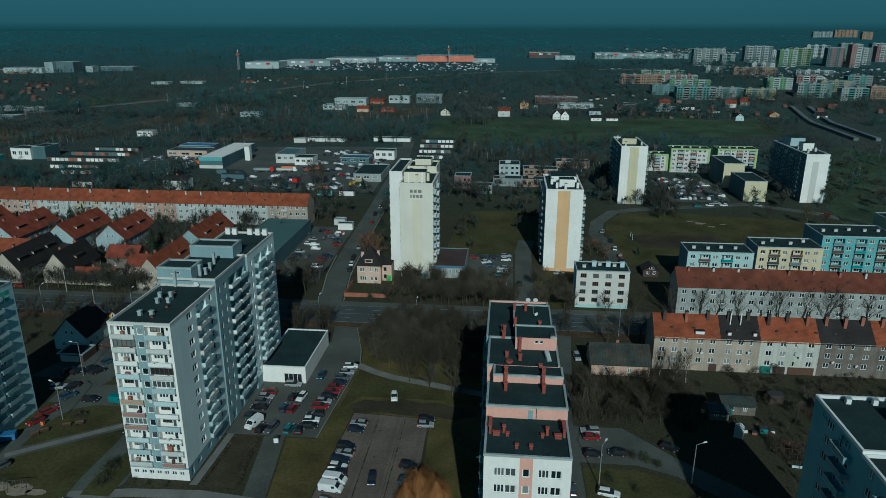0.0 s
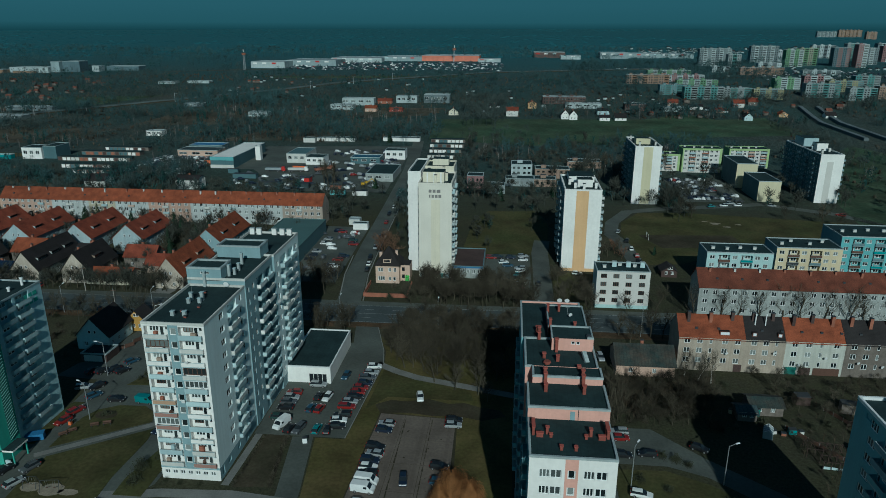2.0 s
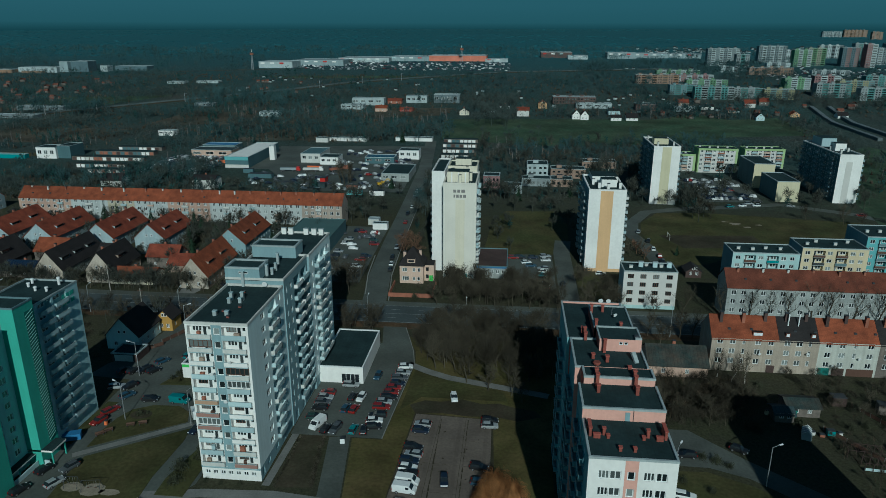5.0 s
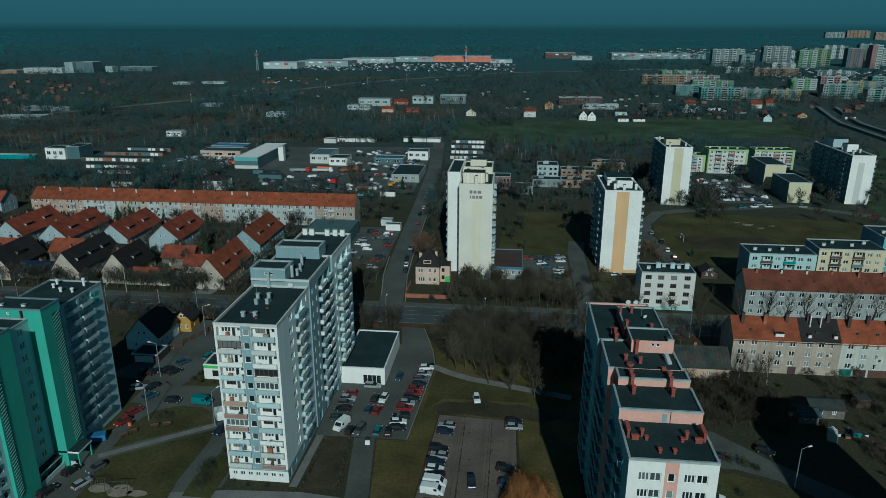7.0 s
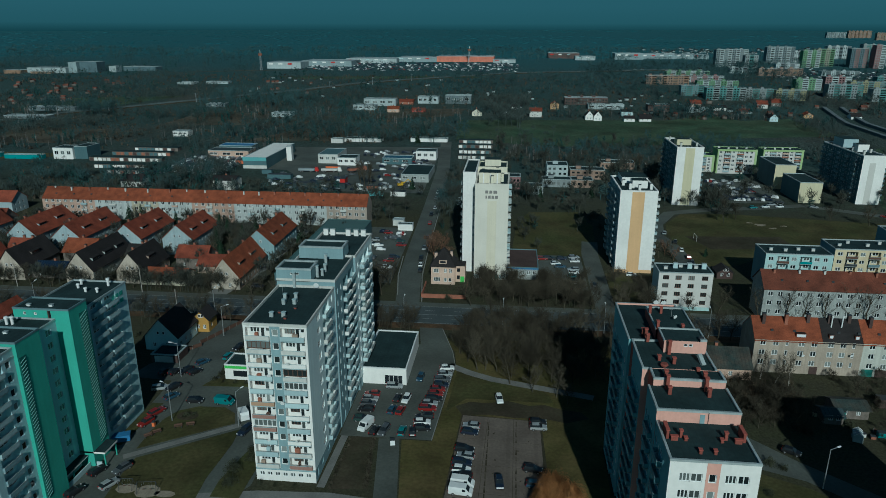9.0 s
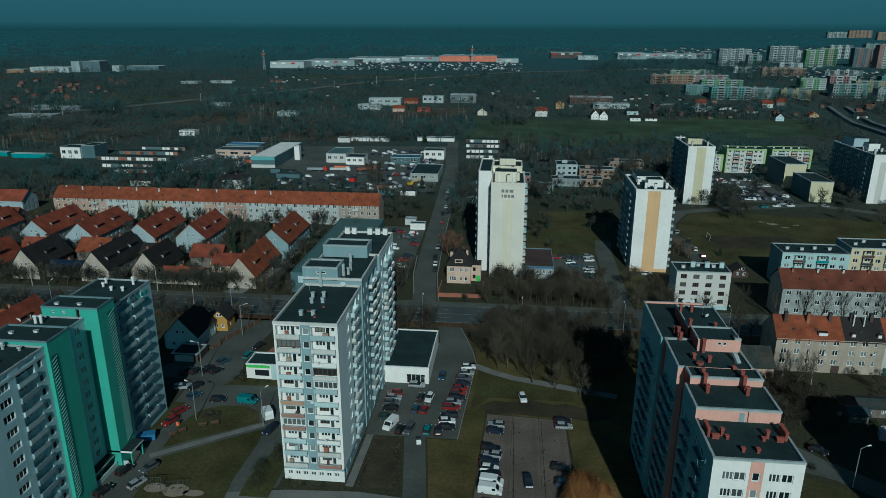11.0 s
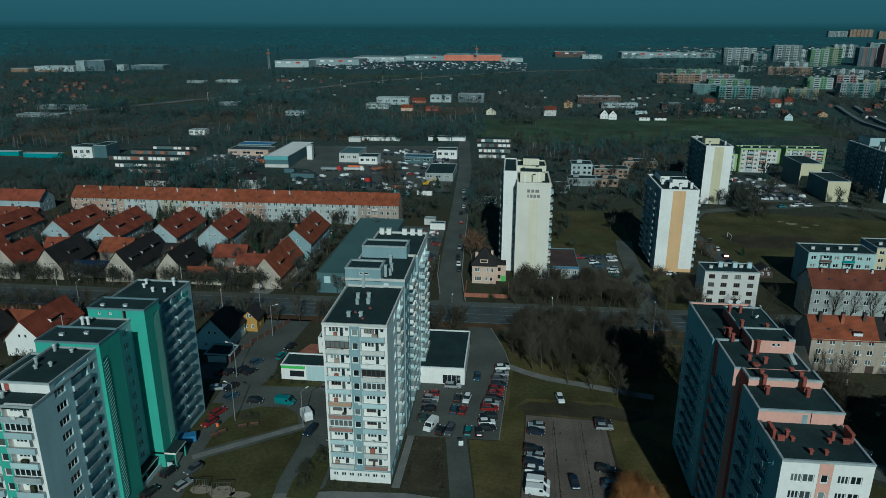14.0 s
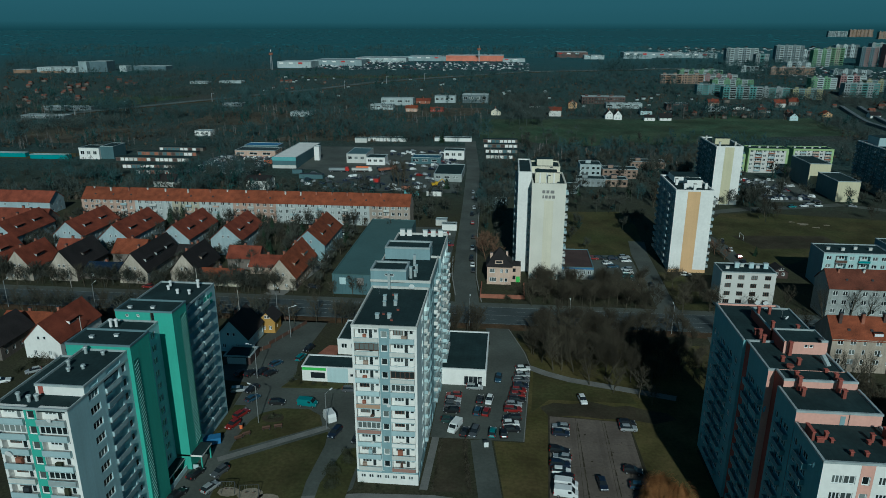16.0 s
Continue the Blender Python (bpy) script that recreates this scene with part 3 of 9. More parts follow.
def tower_front(bd, box, floors, strip_mat, base_top, z_top, wall_mat, panel_colours, with_base=True):
    """The narrow sunny end of a slab block: two bays of loggias and a coloured stair strip with a window on each floor."""
    x0, x1 = box[0], box[1]
    L = x1 - x0
    bays = [(0.45, L * 0.415), (L * 0.585, L - 0.45)]
    holes = []
    for z in floors:
        for u0, u1 in bays:
            holes.append((u0, u1, z + 0.02, z + 2.42, 1.1))
        holes.append((L * 0.45, L * 0.55, z + 0.75, z + 2.15, 0.2))
    low = []
    if with_base:
        for k in range(7):
            u = 0.7 + k * (L - 1.8) / 6.6
            low.append((u, u + 1.05, 1.15, 2.05))
    m = bd.side(box, "s", 0, z_top, wall_mat, holes + low, 0.15)
    for u, u1, v, v1 in low:
        put_window(bd.root, m, u, v, u1 - u, v1 - v, 2, 0.15, "frame", False)
    for a, c, z0, z1 in ((L * 0.415 + 0.06, L * 0.45, 3.1, z_top), (L * 0.55, L * 0.585 - 0.06, 3.1, z_top)):
        place("stripe", Solid().box(a, c, -0.05, -0.003, z0, z1).mesh("stripe", strip_mat), bd.root, m)
    edges = [floors[0] - 0.4] + [e for z in floors for e in (z + 0.75, z + 2.15)] + [z_top]
    for v0, v1 in zip(edges[::2], edges[1::2]):
        place("stripe", Solid().box(L * 0.45, L * 0.55, -0.05, -0.003, v0, v1).mesh("stripe", strip_mat), bd.root, m)
    rng = random.Random(int(x0))
    for z in floors:
        put_window(bd.root, m, L * 0.45, z + 0.75, L * 0.10, 1.4, 1, 0.2, pane=True)
        for i, (u0, u1) in enumerate(bays):
            w = u1 - u0
            put_window(bd.root, m, u0 + 0.5, z + 0.95, 1.9, 1.2, 3, 1.1, rng.choice(["frame", "frame", "frame", "frame_dark"]), False, True)
            put_window(bd.root, m, u0 + 2.5, z + 0.1, 0.85, 2.1, 1, 1.1, "frame", False, True)
            if w > 4.2:
                put_window(bd.root, m, u0 + 3.5, z + 1.2, 0.8, 0.9, 1, 1.1, "frame", False)
            place("balcony", balcony_mesh(round(w - 0.04, 2), 0.5, rng.choice(panel_colours), "midgrey"), bd.root, m @ pose(u0 + 0.02, 0, z))
            k = rng.random()
            if k < 0.16:
                put_window(bd.root, m, u0 + 0.05, z + 0.92, round(w - 0.1, 2), 1.45, 5, 0.06, rng.choice(["frame", "frame_dark", "frame"]), False)
            elif k < 0.6:
                place("clutter", Solid().box(0, rng.uniform(0.4, 1.1), -0.25, 0.25, 0, rng.uniform(0.7, 1.5)).mesh("clutter", rng.choice(["frame_dark", "brick", "midgrey", "dark", "beige", "hedge"])), bd.root, m @ pose(u0 + rng.uniform(0.4, w - 1.6), 0.6, z + 0.03), "boxes and plants on a balcony")
            if k > 0.86:
                bd.dish(x0 + u0 + rng.uniform(0.6, w - 0.6), box[2] - 0.75, z + 1.2, rng.uniform(-20, 30), 0.36)
    if with_base:
        place("band", Solid().box(0.0, L, -0.08, -0.003, base_top - 0.45, base_top + 0.0).mesh("band", strip_mat), bd.root, m)
    return m


def block_a():
    """The blue-grey and white slab block beside the small shop, stepped up twice."""
    fl = [3.2 + 2.78 * i for i in range(11)]
    bd = Building("apartment_tower", -67.7, 138, 0, "eleven-storey white and blue-grey slab block with stepped roofs", "apartment building", "tower blocks")
    a1, a2, a3 = (-73.6, -61.4, 110.2, 130.4), (-73.9, -61.2, 130.4, 147.3), (-73.7, -60.7, 147.3, 166.0)
    tower_front(bd, a1, fl, "bluegrey", 3.0, 34.2, "white", ["white", "offwhite", "white", "panel_brown", "lightgrey", "panel_tan", "offwhite", "midgrey"])
    rail = ["lightgrey", "offwhite", "lightgrey", "midgrey", "white"]
    base = [(1.0, 2.2, 0.6, 2.3), (4.0, 5.6, 1.2, 2.2), (9, 10.6, 1.2, 2.2), (13.5, 15.0, 0.3, 2.3)]
    bd.columns(a1, "e", fl, [("w", 6.6, 2.0, 0.85, 1.4, 2), ("l", 10.6, 4.6, 0.7, rail), ("w", 16.8, 1.2, 0.85, 1.4, 1)], "pale", 2.9, 34.2)
    bd.side(a1, "e", 0, 2.9, "bluegrey", base)
    bd.columns(a2, "e", fl, [("w", 1.0, 1.0, 0.85, 1.4, 1), ("w", 3.8, 1.2, 0.85, 1.4, 1), ("l", 6.5, 4.2, 0.8, rail), ("l", 11.6, 4.0, 0.8, rail)], "bluegrey", 2.9, 35.6)
    bd.side(a2, "e", 0, 2.9, "bluegrey", [(2, 4, 0.2, 2.4), (7, 9, 0.2, 2.4), (12, 14, 0.2, 2.4)])
    bd.columns(a3, "e", fl, [("w", 1.6, 1.2, 0.85, 1.4, 1), ("l", 4.2, 4.6, 1.1, rail), ("l", 9.6, 4.6, 1.1, rail), ("w", 15.6, 1.6, 0.85, 1.4, 2)], "pale", 2.9, 35.5)
    bd.side(a3, "e", 0, 2.9, "bluegrey", [(2, 4, 0.2, 2.4), (7, 9, 0.2, 2.4), (12, 14, 0.2, 2.4)])
    for bx, top in ((a1, 34.2), (a2, 35.6), (a3, 35.5)):
        bd.side(bx, "w", 0, top, "lightgrey")
    bd.side(a2, "s", 0, 35.6, "bluegrey")
    bd.side(a2, "n", 30, 35.6, "bluegrey")
    bd.side(a3, "s", 0, 35.5, "bluegrey")
    bd.side(a3, "n", 0, 35.5, "lightgrey")
    bd.side(a1, "n", 30, 34.2, "bluegrey")
    bd.flat_roof(a1, 34.2, 0.45, "offwhite", wide=0.24)
    bd.flat_roof(a2, 35.6, 0.45, "offwhite", wide=0.24)
    bd.flat_roof(a3, 35.5, 0.45, "offwhite", wide=0.24)
    for bx, top in (((-73.9, -66.3, 130.4, 136.0), 37.9), ((-73.4, -63.0, 145.0, 150.4), 38.2)):
        m = bd.side(bx, "s", top - 2.9, top, "bluegrey", [(3.0, 3.9, top - 1.5, top - 0.9), (4.1, 5.0, top - 1.5, top - 0.9)] if top < 38.1 else [])
        if top < 38.1:
            put_window(bd.root, m, 3.0, top - 1.5, 0.9, 0.6, 1), put_window(bd.root, m, 4.1, top - 1.5, 0.9, 0.6, 1)
        for s in "enw":
            bd.side(bx, s, top - 2.9, top, "bluegrey")
        bd.flat_roof(bx, top, 0.3)
    for x, y, r, h in ((-69.4, 122.4, 0.35, 1.6), (-69.2, 120.8, 0.35, 1.0), (-67.2, 122.6, 0.35, 1.7), (-67.1, 121.2, 0.35, 1.0), (-69.5, 114.6, 0.38, 0.9), (-67.2, 114.8, 0.38, 0.9)):
        bd.flue(x, y, 33.75, r * 1.8, r * 1.8, h, "coping", "midgrey")
    for x, y in ((-68.4, 126.5), (-66.2, 118.8), (-68.6, 116.5), (-66.6, 113.8)):
        bd.flue(x, y, 33.75, 0.5, 0.5, 0.35, "brickflue")
    for x, y, z, h in ((-69.9, 130.0, 33.75, 3.4), (-65.7, 133.2, 35.1, 2.6), (-65.0, 136.8, 35.1, 1.8), (-64.9, 134.2, 35.1, 1.5), (-66.0, 141.2, 35.1, 2.6), (-71.0, 150.9, 35.0, 1.6), (-64.0, 151.4, 35.0, 1.3)):
        bd.flue(x, y, z, 0.55, 0.55, h, "coping", "midgrey")
    for x in (-72.4, -70.6, -66.5, -64.4, -62.5):
        bd.flue(x, 164.9, 35.0, 1.2, 0.7, 1.7, "white", "coping")
    bd.dish(-65.0, 129.6, 34.7, 0, 0.6)
    for x, z in ((-69.0, 24.0), (-66.8, 18.2)):
        bd.dish(x, 109.5, z, 10, 0.4)
    bd.dish(-60.1, 147.0, 24.0, 60, 0.5)
    steel = Solid().tube((0, 0, 0), (0, 0, 2.2), 0.03, 0.02, 5).tube((-0.5, 0, 1.9), (0.5, 0, 1.9), 0.02, 0.02, 4)
    place("antenna", steel.mesh("antenna", "steel"), bd.root, pose(-71.5 + 67.7, 127 - 138, 33.75))


def lattice_strip(bd, x, y0, y1, z0, z1):
    """Slanted pale blinds before a dark band that runs up a stair tower."""
    place("blind_band", Solid().box(0.004, 0.03, 0, y1 - y0, 0, z1 - z0).mesh("blind_band", "band_green"), bd.root, pose(x - bd.o[0], y0 - bd.o[1], z0))
    z = z0 + 0.1
    while z < z1 - 0.9:
        b = Solid().box(0.03, 0.14, 0.05, y1 - y0 - 0.05, 0, 0.07)
        place("slat", CACHE.setdefault(("slat", round(y1 - y0, 2)), b.mesh("slat", "lattice")), bd.root, pose(x - bd.o[0], y0 - bd.o[1], z, 22, 0, 0))
        z += 0.68


def block_d():
    """The grey slab block with two emerald stair towers."""
    fl = [3.0 + 2.66 * i for i in range(11)]
    bd = Building("apartment_tower", -115.5, 106, 0, "eleven-storey grey slab block with emerald stair towers", "apartment building", "tower blocks")
    d1, g1, rec, g2, d3 = (-121.7, -109.6, 80.2, 97.0), (-120.6, -108.9, 97.0, 103.2), (-121.0, -111.2, 103.2, 110.8), (-119.6, -108.2, 110.8, 116.4), (-121.7, -109.6, 116.4, 132.6)
    rail = ["midgrey", "rail_grey", "lightgrey"]
    tower_front(bd, d1, fl, "green", 2.8, 32.2, "white", ["coping", "lightgrey", "midgrey", "offwhite"])
    bd.columns(d1, "e", fl, [("w", 5.2, 2.6, 0.9, 1.4, 3), ("l", 9.4, 4.4, 0.35, rail), ("w", 14.6, 1.1, 0.85, 1.4, 1)], "ice_grey", 0, 32.2, extra=[])
    bd.side((-117.6, -109.6, 84.6, 97.0), "e", 32.2, 33.7, "ice_grey", [(1.2, 3.6, 32.5, 33.1), (6.0, 10.0, 32.5, 33.1)])
    bd.side((-117.6, -109.6, 84.6, 97.0), "s", 31.9, 33.7, "white"), bd.side((-117.6, -109.6, 84.6, 97.0), "w", 31.9, 33.7, "white")
    bd.flat_roof((-117.6, -109.6, 84.6, 97.0), 33.7, 0.3, wide=0.16)
    bd.side(g1, "e", 0, 34.6, "green")
    bd.side(g1, "s", 0, 34.6, "green")
    bd.side(g1, "n", 0, 34.6, "green")
    bd.columns(rec, "e", fl, [("w", 1.6, 1.2, 0.8, 1.4, 1), ("w", 4.4, 1.5, 0.8, 1.4, 2)], "ice_grey", 0, 33.0)
    m = bd.side(g2, "s", 0, 35.0, "green", [(2.0, 2.6, 33.6, 34.2), (4.2, 4.8, 33.6, 34.2), (7.0, 7.7, 32.9, 34.6)])
    put_window(bd.root, m, 2.0, 33.6, 0.6, 0.6, 1), put_window(bd.root, m, 4.2, 33.6, 0.6, 0.6, 1), put_window(bd.root, m, 7.0, 32.9, 0.7, 1.7, 1, 0.18, "frame_dark", False)
    bd.side(g2, "e", 0, 35.0, "green")
    bd.side(g2, "n", 32, 35.0, "green")
    bd.columns(d3, "e", fl, [("w", 0.8, 1.1, 0.85, 1.4, 1), ("l", 2.8, 4.2, 0.6, rail), ("l", 7.8, 4.2, 0.6, rail)], "ice_grey", 0, 32.6, extra=[(4, 7, 31.9, 32.3)])
    for bx, top in ((d1, 32.2), (g1, 34.6), (rec, 33.0), (g2, 35.0), (d3, 32.6)):
        bd.side(bx, "w", 0, top, "midgrey")
        bd.flat_roof(bx, top, 0.3, "rail_dark" if bx in (g1, g2) else "coping", wide=0.14)
    bd.side(d3, "n", 0, 32.6, "midgrey")
    bd.side(d3, "s", 30, 32.6, "green")
    lattice_strip(bd, -108.88, 97.3, 98.9, 2.5, 31.5)
    lattice_strip(bd, -108.18, 113.6, 116.1, 4.0, 33.0)
    place("door", Solid().box(0.5, 1.3, -0.05, -0.004, 32.0, 33.4).mesh("door", "redbrown"), bd.root, pose(-117.6 + 115.5, 84.6 - 106, 0))
    for x, y, h in ((-119.0, 82.6, 1.2), (-117.2, 82.4, 0.9), (-116.2, 82.8, 0.9), (-116.3, 91.2, 2.4), (-115.2, 89.5, 2.0), (-113.4, 90.6, 2.0), (-116.2, 95.8, 2.6), (-113.0, 95.6, 2.0)):
        bd.vent(x, y, 31.9, 0.27, h)
    for x, y, h in ((-119.0, 108.0, 1.8), (-118.0, 108.2, 1.8), (-118.5, 118.4, 0.9), (-115.8, 118.6, 0.9), (-113.0, 118.4, 0.8), (-118.0, 128.5, 0.8), (-115.0, 126.5, 0.8), (-112.4, 126.5, 0.8), (-118.6, 130.6, 1.0), (-112.2, 130.4, 1.6)):
        bd.vent(x, y, 32.25, 0.28, h, "frame")
    for x, y, z in ((-117.5, 112.6, 34.7), (-113.0, 112.8, 34.7), (-117.6, 100, 34.3), (-113.6, 101, 34.3)):
        bd.flue(x, y, z, 0.7, 0.5, 0.35, "frame", "coping")
    # plain bars stand for the lettering high on the side
    for u, v, w in ((126.9, 30.3, 1.0), (128.3, 30.3, 1.0), (129.7, 30.3, 1.2), (126.9, 28.7, 1.0), (128.3, 28.7, 1.0), (129.7, 28.7, 1.2)):
        place("sign_bar", Solid().box(0.0, 0.04, 0, w, 0, 0.9).mesh("sign_bar", "green"), bd.root, pose(-109.57 + 115.5, u - 106, v))
    bd.dish(-119.9, 79.6, 24.5, 0, 0.6)
    # entrance canopy
    cb = Building("entrance_canopy", -109.5, 107, 0, "dark-roofed concrete entrance canopy on green posts with ramp", "canopy")
    cb.box_part("slab", -112.0, -105.8, 110.8, 115.4, 3.1, 3.5, "white", "", "roof")
    cb.box_part("ramp_roof", -112.5, -109.4, 101.5, 110.6, 2.5, 2.75, "white", "", "roof")
    for x, y, h in ((-106.1, 111.1, 3.1), (-106.1, 115.1, 3.1), (-109.7, 102.0, 2.5), (-109.7, 106.0, 2.5)):
        cb.box_part("post", x - 0.12, x + 0.12, y - 0.12, y + 0.12, 0, h, "green")
    cb.box_part("ramp_wall", -109.35, -109.15, 101.0, 110.6, 0, 1.1, "lightgrey")
    cb.box_part("ramp_wall", -108.0, -106.9, 110.9, 111.1, 0, 1.1, "lightgrey")


def block_b():
    """The white and salmon slab block, seen from above, with terraced roofs."""
    fl = [2.0 + 2.72 * i for i in range(10)]
    bd = Building("apartment_tower", 3.8, 102, 0, "white and salmon slab block with terraced felt roofs", "apartment building", "tower blocks")
    b1, b2, b3 = (-2.1, 9.9, 80.4, 90.3), (-2.15, 10.0, 90.3, 97.9), (-1.3, 9.8, 97.9, 101.6)
    b4, b5 = (-2.4, 9.5, 101.6, 112.6), (-2.9, 8.9, 112.6, 130.0)
    pent, rear = (2.2, 9.3, 108.2, 113.6), (1.9, 8.8, 113.6, 124.0)
    tops = {b1: 30.7, b2: 32.5, b3: 33.6, b4: 33.4, b5: 33.3}
    m = bd.columns(b1, "s", fl, [("w", 1.4, 1.5, 0.8, 1.35, 3), ("w", 2.95, 1.55, 0.8, 1.35, 2), ("w", 5.35, 1.0, 0.8, 1.35, 1), ("w", 7.5, 1.5, 0.8, 1.35, 3), ("w", 9.2, 1.5, 0.8, 1.35, 2)], "white", 0, tops[b1], pane=True)
    edges = [0.0] + [e for z in fl for e in (z + 0.8, z + 2.15)] + [tops[b1]]
    for v0, v1 in zip(edges[::2], edges[1::2]):
        place("stripe", Solid().box(4.95, 6.75, -0.04, -0.003, v0, v1).mesh("stripe", "pink"), bd.root, m)
    for z in fl:
        for a, c in ((4.95, 5.3), (6.4, 6.75)):
            place("stripe", Solid().box(a, c, -0.04, -0.003, z + 0.8, z + 2.15).mesh("stripe", "pink"), bd.root, m)
    rail = ["rail_sea", "sea_grey", "rail_sea"]
    bd.columns(b1, "w", fl, [("w", 0.7, 1.0, 0.8, 1.35, 1), ("b", 2.2, 3.6, 0.7, rail)], "sea_grey", 0, tops[b1])
    bd.columns(b2, "w", fl, [("w", 0.8, 0.9, 0.8, 1.35, 1), ("b", 2.4, 3.8, 0.7, rail)], "sea_grey", 0, tops[b2])
    bd.side(b3, "w", 0, tops[b3], "redbrown", label="dark red recessed stair wall")
    bd.columns(b4, "w", fl, [("b", 2.6, 3.7, 0.7, rail), ("b", 6.9, 3.7, 0.7, rail)], "sea_grey", 0, tops[b4])
    place("stripe", Solid().box(0.3, 2.1, -0.06, -0.003, 0, 33.3).mesh("stripe", "redbrown"), bd.root, bd.wall_at(b4, "w"), "dark red stair strip")
    bd.columns(b5, "w", fl, [("w", 1.0, 1.2, 0.8, 1.35, 2), ("w", 3.2, 0.8, 0.8, 1.35, 1), ("b", 4.8, 3.8, 0.7, rail), ("b", 9.4, 3.8, 0.7, rail), ("w", 14.2, 1.4, 0.8, 1.35, 2)], "sea_grey", 0, tops[b5])
    for bx in tops:
        bd.side(bx, "e", 0, tops[bx], "white")
    for bx, kept in ((b1, "swe"), (b2, "swe"), (b3, "swe"), (b4, "nwe"), (b5, "nwe")):
        bd.flat_roof(bx, tops[bx], 0.28, wide=0.28, edges=kept)
    mm = bd.side(b2, "s", 30.0, tops[b2], "pink")
    place("door", Solid().box(6.3, 7.0, -0.05, -0.01, 30.45, 31.9).mesh("door", "bluegrey"), bd.root, mm)
    place("drainpipe", Solid().tube((7.5, -0.06, 30.4), (7.5, -0.06, 32.3), 0.05, 0.05, 6).mesh("drainpipe", "dark"), bd.root, mm)
    bd.side(b3, "s", 32.0, tops[b3], "pink")
    mm = bd.side(b4, "s", 0, tops[b4], "pink")
    place("coping", Solid().box(-0.06, 1.12, -0.06, 0.24, 33.1, 33.45).mesh("coping", "coping"), bd.root, mm)
    bd.side(b5, "n", 0, tops[b5], "pink")
    bd.side(b5, "s", 0, tops[b5], "sea_grey")
    bd.box_part("parapet_wall", -2.6, 8.6, 129.62, 129.74, 32.9, 33.36, "pink", "salmon inner face of the parapet")
    m = bd.side(pent, "s", 33.0, 35.4, "pink", [(3.3, 4.0, 34.3, 34.9), (4.15, 4.85, 34.3, 34.9)])
    put_window(bd.root, m, 3.3, 34.3, 0.7, 0.6, 1), put_window(bd.root, m, 4.15, 34.3, 0.7, 0.6, 1)
    for bx, top in ((pent, 35.4), (rear, 35.1)):
        for k in "enw":
            bd.side(bx, k, 33.1, top, "pink" if k != "w" else "redbrown")
        bd.flat_roof(bx, top, 0.22, wide=0.2, edges="nwe")
    bd.box_part("parapet", 8.2, 9.3, 108.2, 108.55, 35.4, 35.75, "coping")
    red = lambda x, y, z, w, d, h: bd.flue(x, y, z, w * 0.74, d * 0.74, h * 0.86, "brickflue", "redbrown")
    for x, y, h in ((0.6, 86.4, 1.3), (6.8, 86.3, 1.4), (4.4, 82.6, 0.7), (2.4, 82.6, 0.7), (1.1, 85.6, 0.6), (6.1, 85.6, 0.6)):
        red(x, y, 30.4, 0.55, 0.7, h)
    for x, k in ((-1.4, 1), (9.2, -1)):
        red(x, 86.9, 30.4, 0.5, 3.2, 1.6)
        red(x + k * 0.9, 85.5, 30.4, 1.3, 0.5, 0.8)
    for x, y, z, h in ((0.7, 95.4, 32.2, 1.5), (0.7, 97.1, 32.2, 2.7), (0.7, 98.6, 33.4, 1.4), (6.6, 95.2, 32.2, 1.6), (6.6, 97.0, 32.2, 2.6), (6.7, 98.6, 33.4, 1.3), (0.8, 104.6, 33.4, 1.0), (3.0, 103.6, 33.4, 1.2), (3.0, 107.5, 33.2, 2.8), (6.3, 101.2, 33.4, 0.6), (0.2, 111.8, 33.4, 1.6), (0.3, 114.0, 33.2, 1.9), (0.0, 115.2, 33.2, 1.3)):
        red(x, y, z, 0.7, 0.8, h)
    for x, y, z, h in ((2.1, 121.0, 34.9, 1.7), (2.2, 114.0, 34.9, 1.8), (4.2, 121.4, 34.9, 1.4), (6.6, 114.2, 34.9, 1.1)):
        red(x, y, z, 0.6, 0.9, h)
    bd.vent(1.2, 102.4, 33.4, 0.45, 0.3, "brickflue"), bd.vent(8.6, 109.4, 35.2, 0.35, 0.3, "dark")
    bd.dish(4.9, 129.4, 34.0, 0, 0.5), bd.dish(6.4, 129.4, 34.0, 0, 0.5), bd.dish(6.0, 118.0, 35.8, 30, 0.4)
    bd.dish(-3.3, 99.0, 27.5, 80, 0.55, "rail_sea"), bd.dish(-2.8, 82.0, 29.0, 80, 0.5, "rail_sea"), bd.dish(-3.5, 113.5, 24.0, 80, 0.5, "rail_sea")
    aerial = Solid().tube((0, 0, 0), (0, 0, 1.8), 0.03, 0.02, 5).tube((-0.6, 0, 1.7), (0.6, 0, 1.7), 0.02, 0.02, 4).tube((-0.4, 0, 1.4), (0.4, 0, 1.4), 0.02, 0.02, 4)
    place("antenna", aerial.mesh("antenna", "steel"), bd.root, pose(5.6 - 3.8, 119 - 102, 35.3))
    place("hatch", Solid().box(-0.35, 0.35, -1.0, 1.0, 0, 0.5).mesh("hatch", "coping"), bd.root, pose(7.6 - 3.8, 104.8 - 102, 33.6, 40, 0, 20))


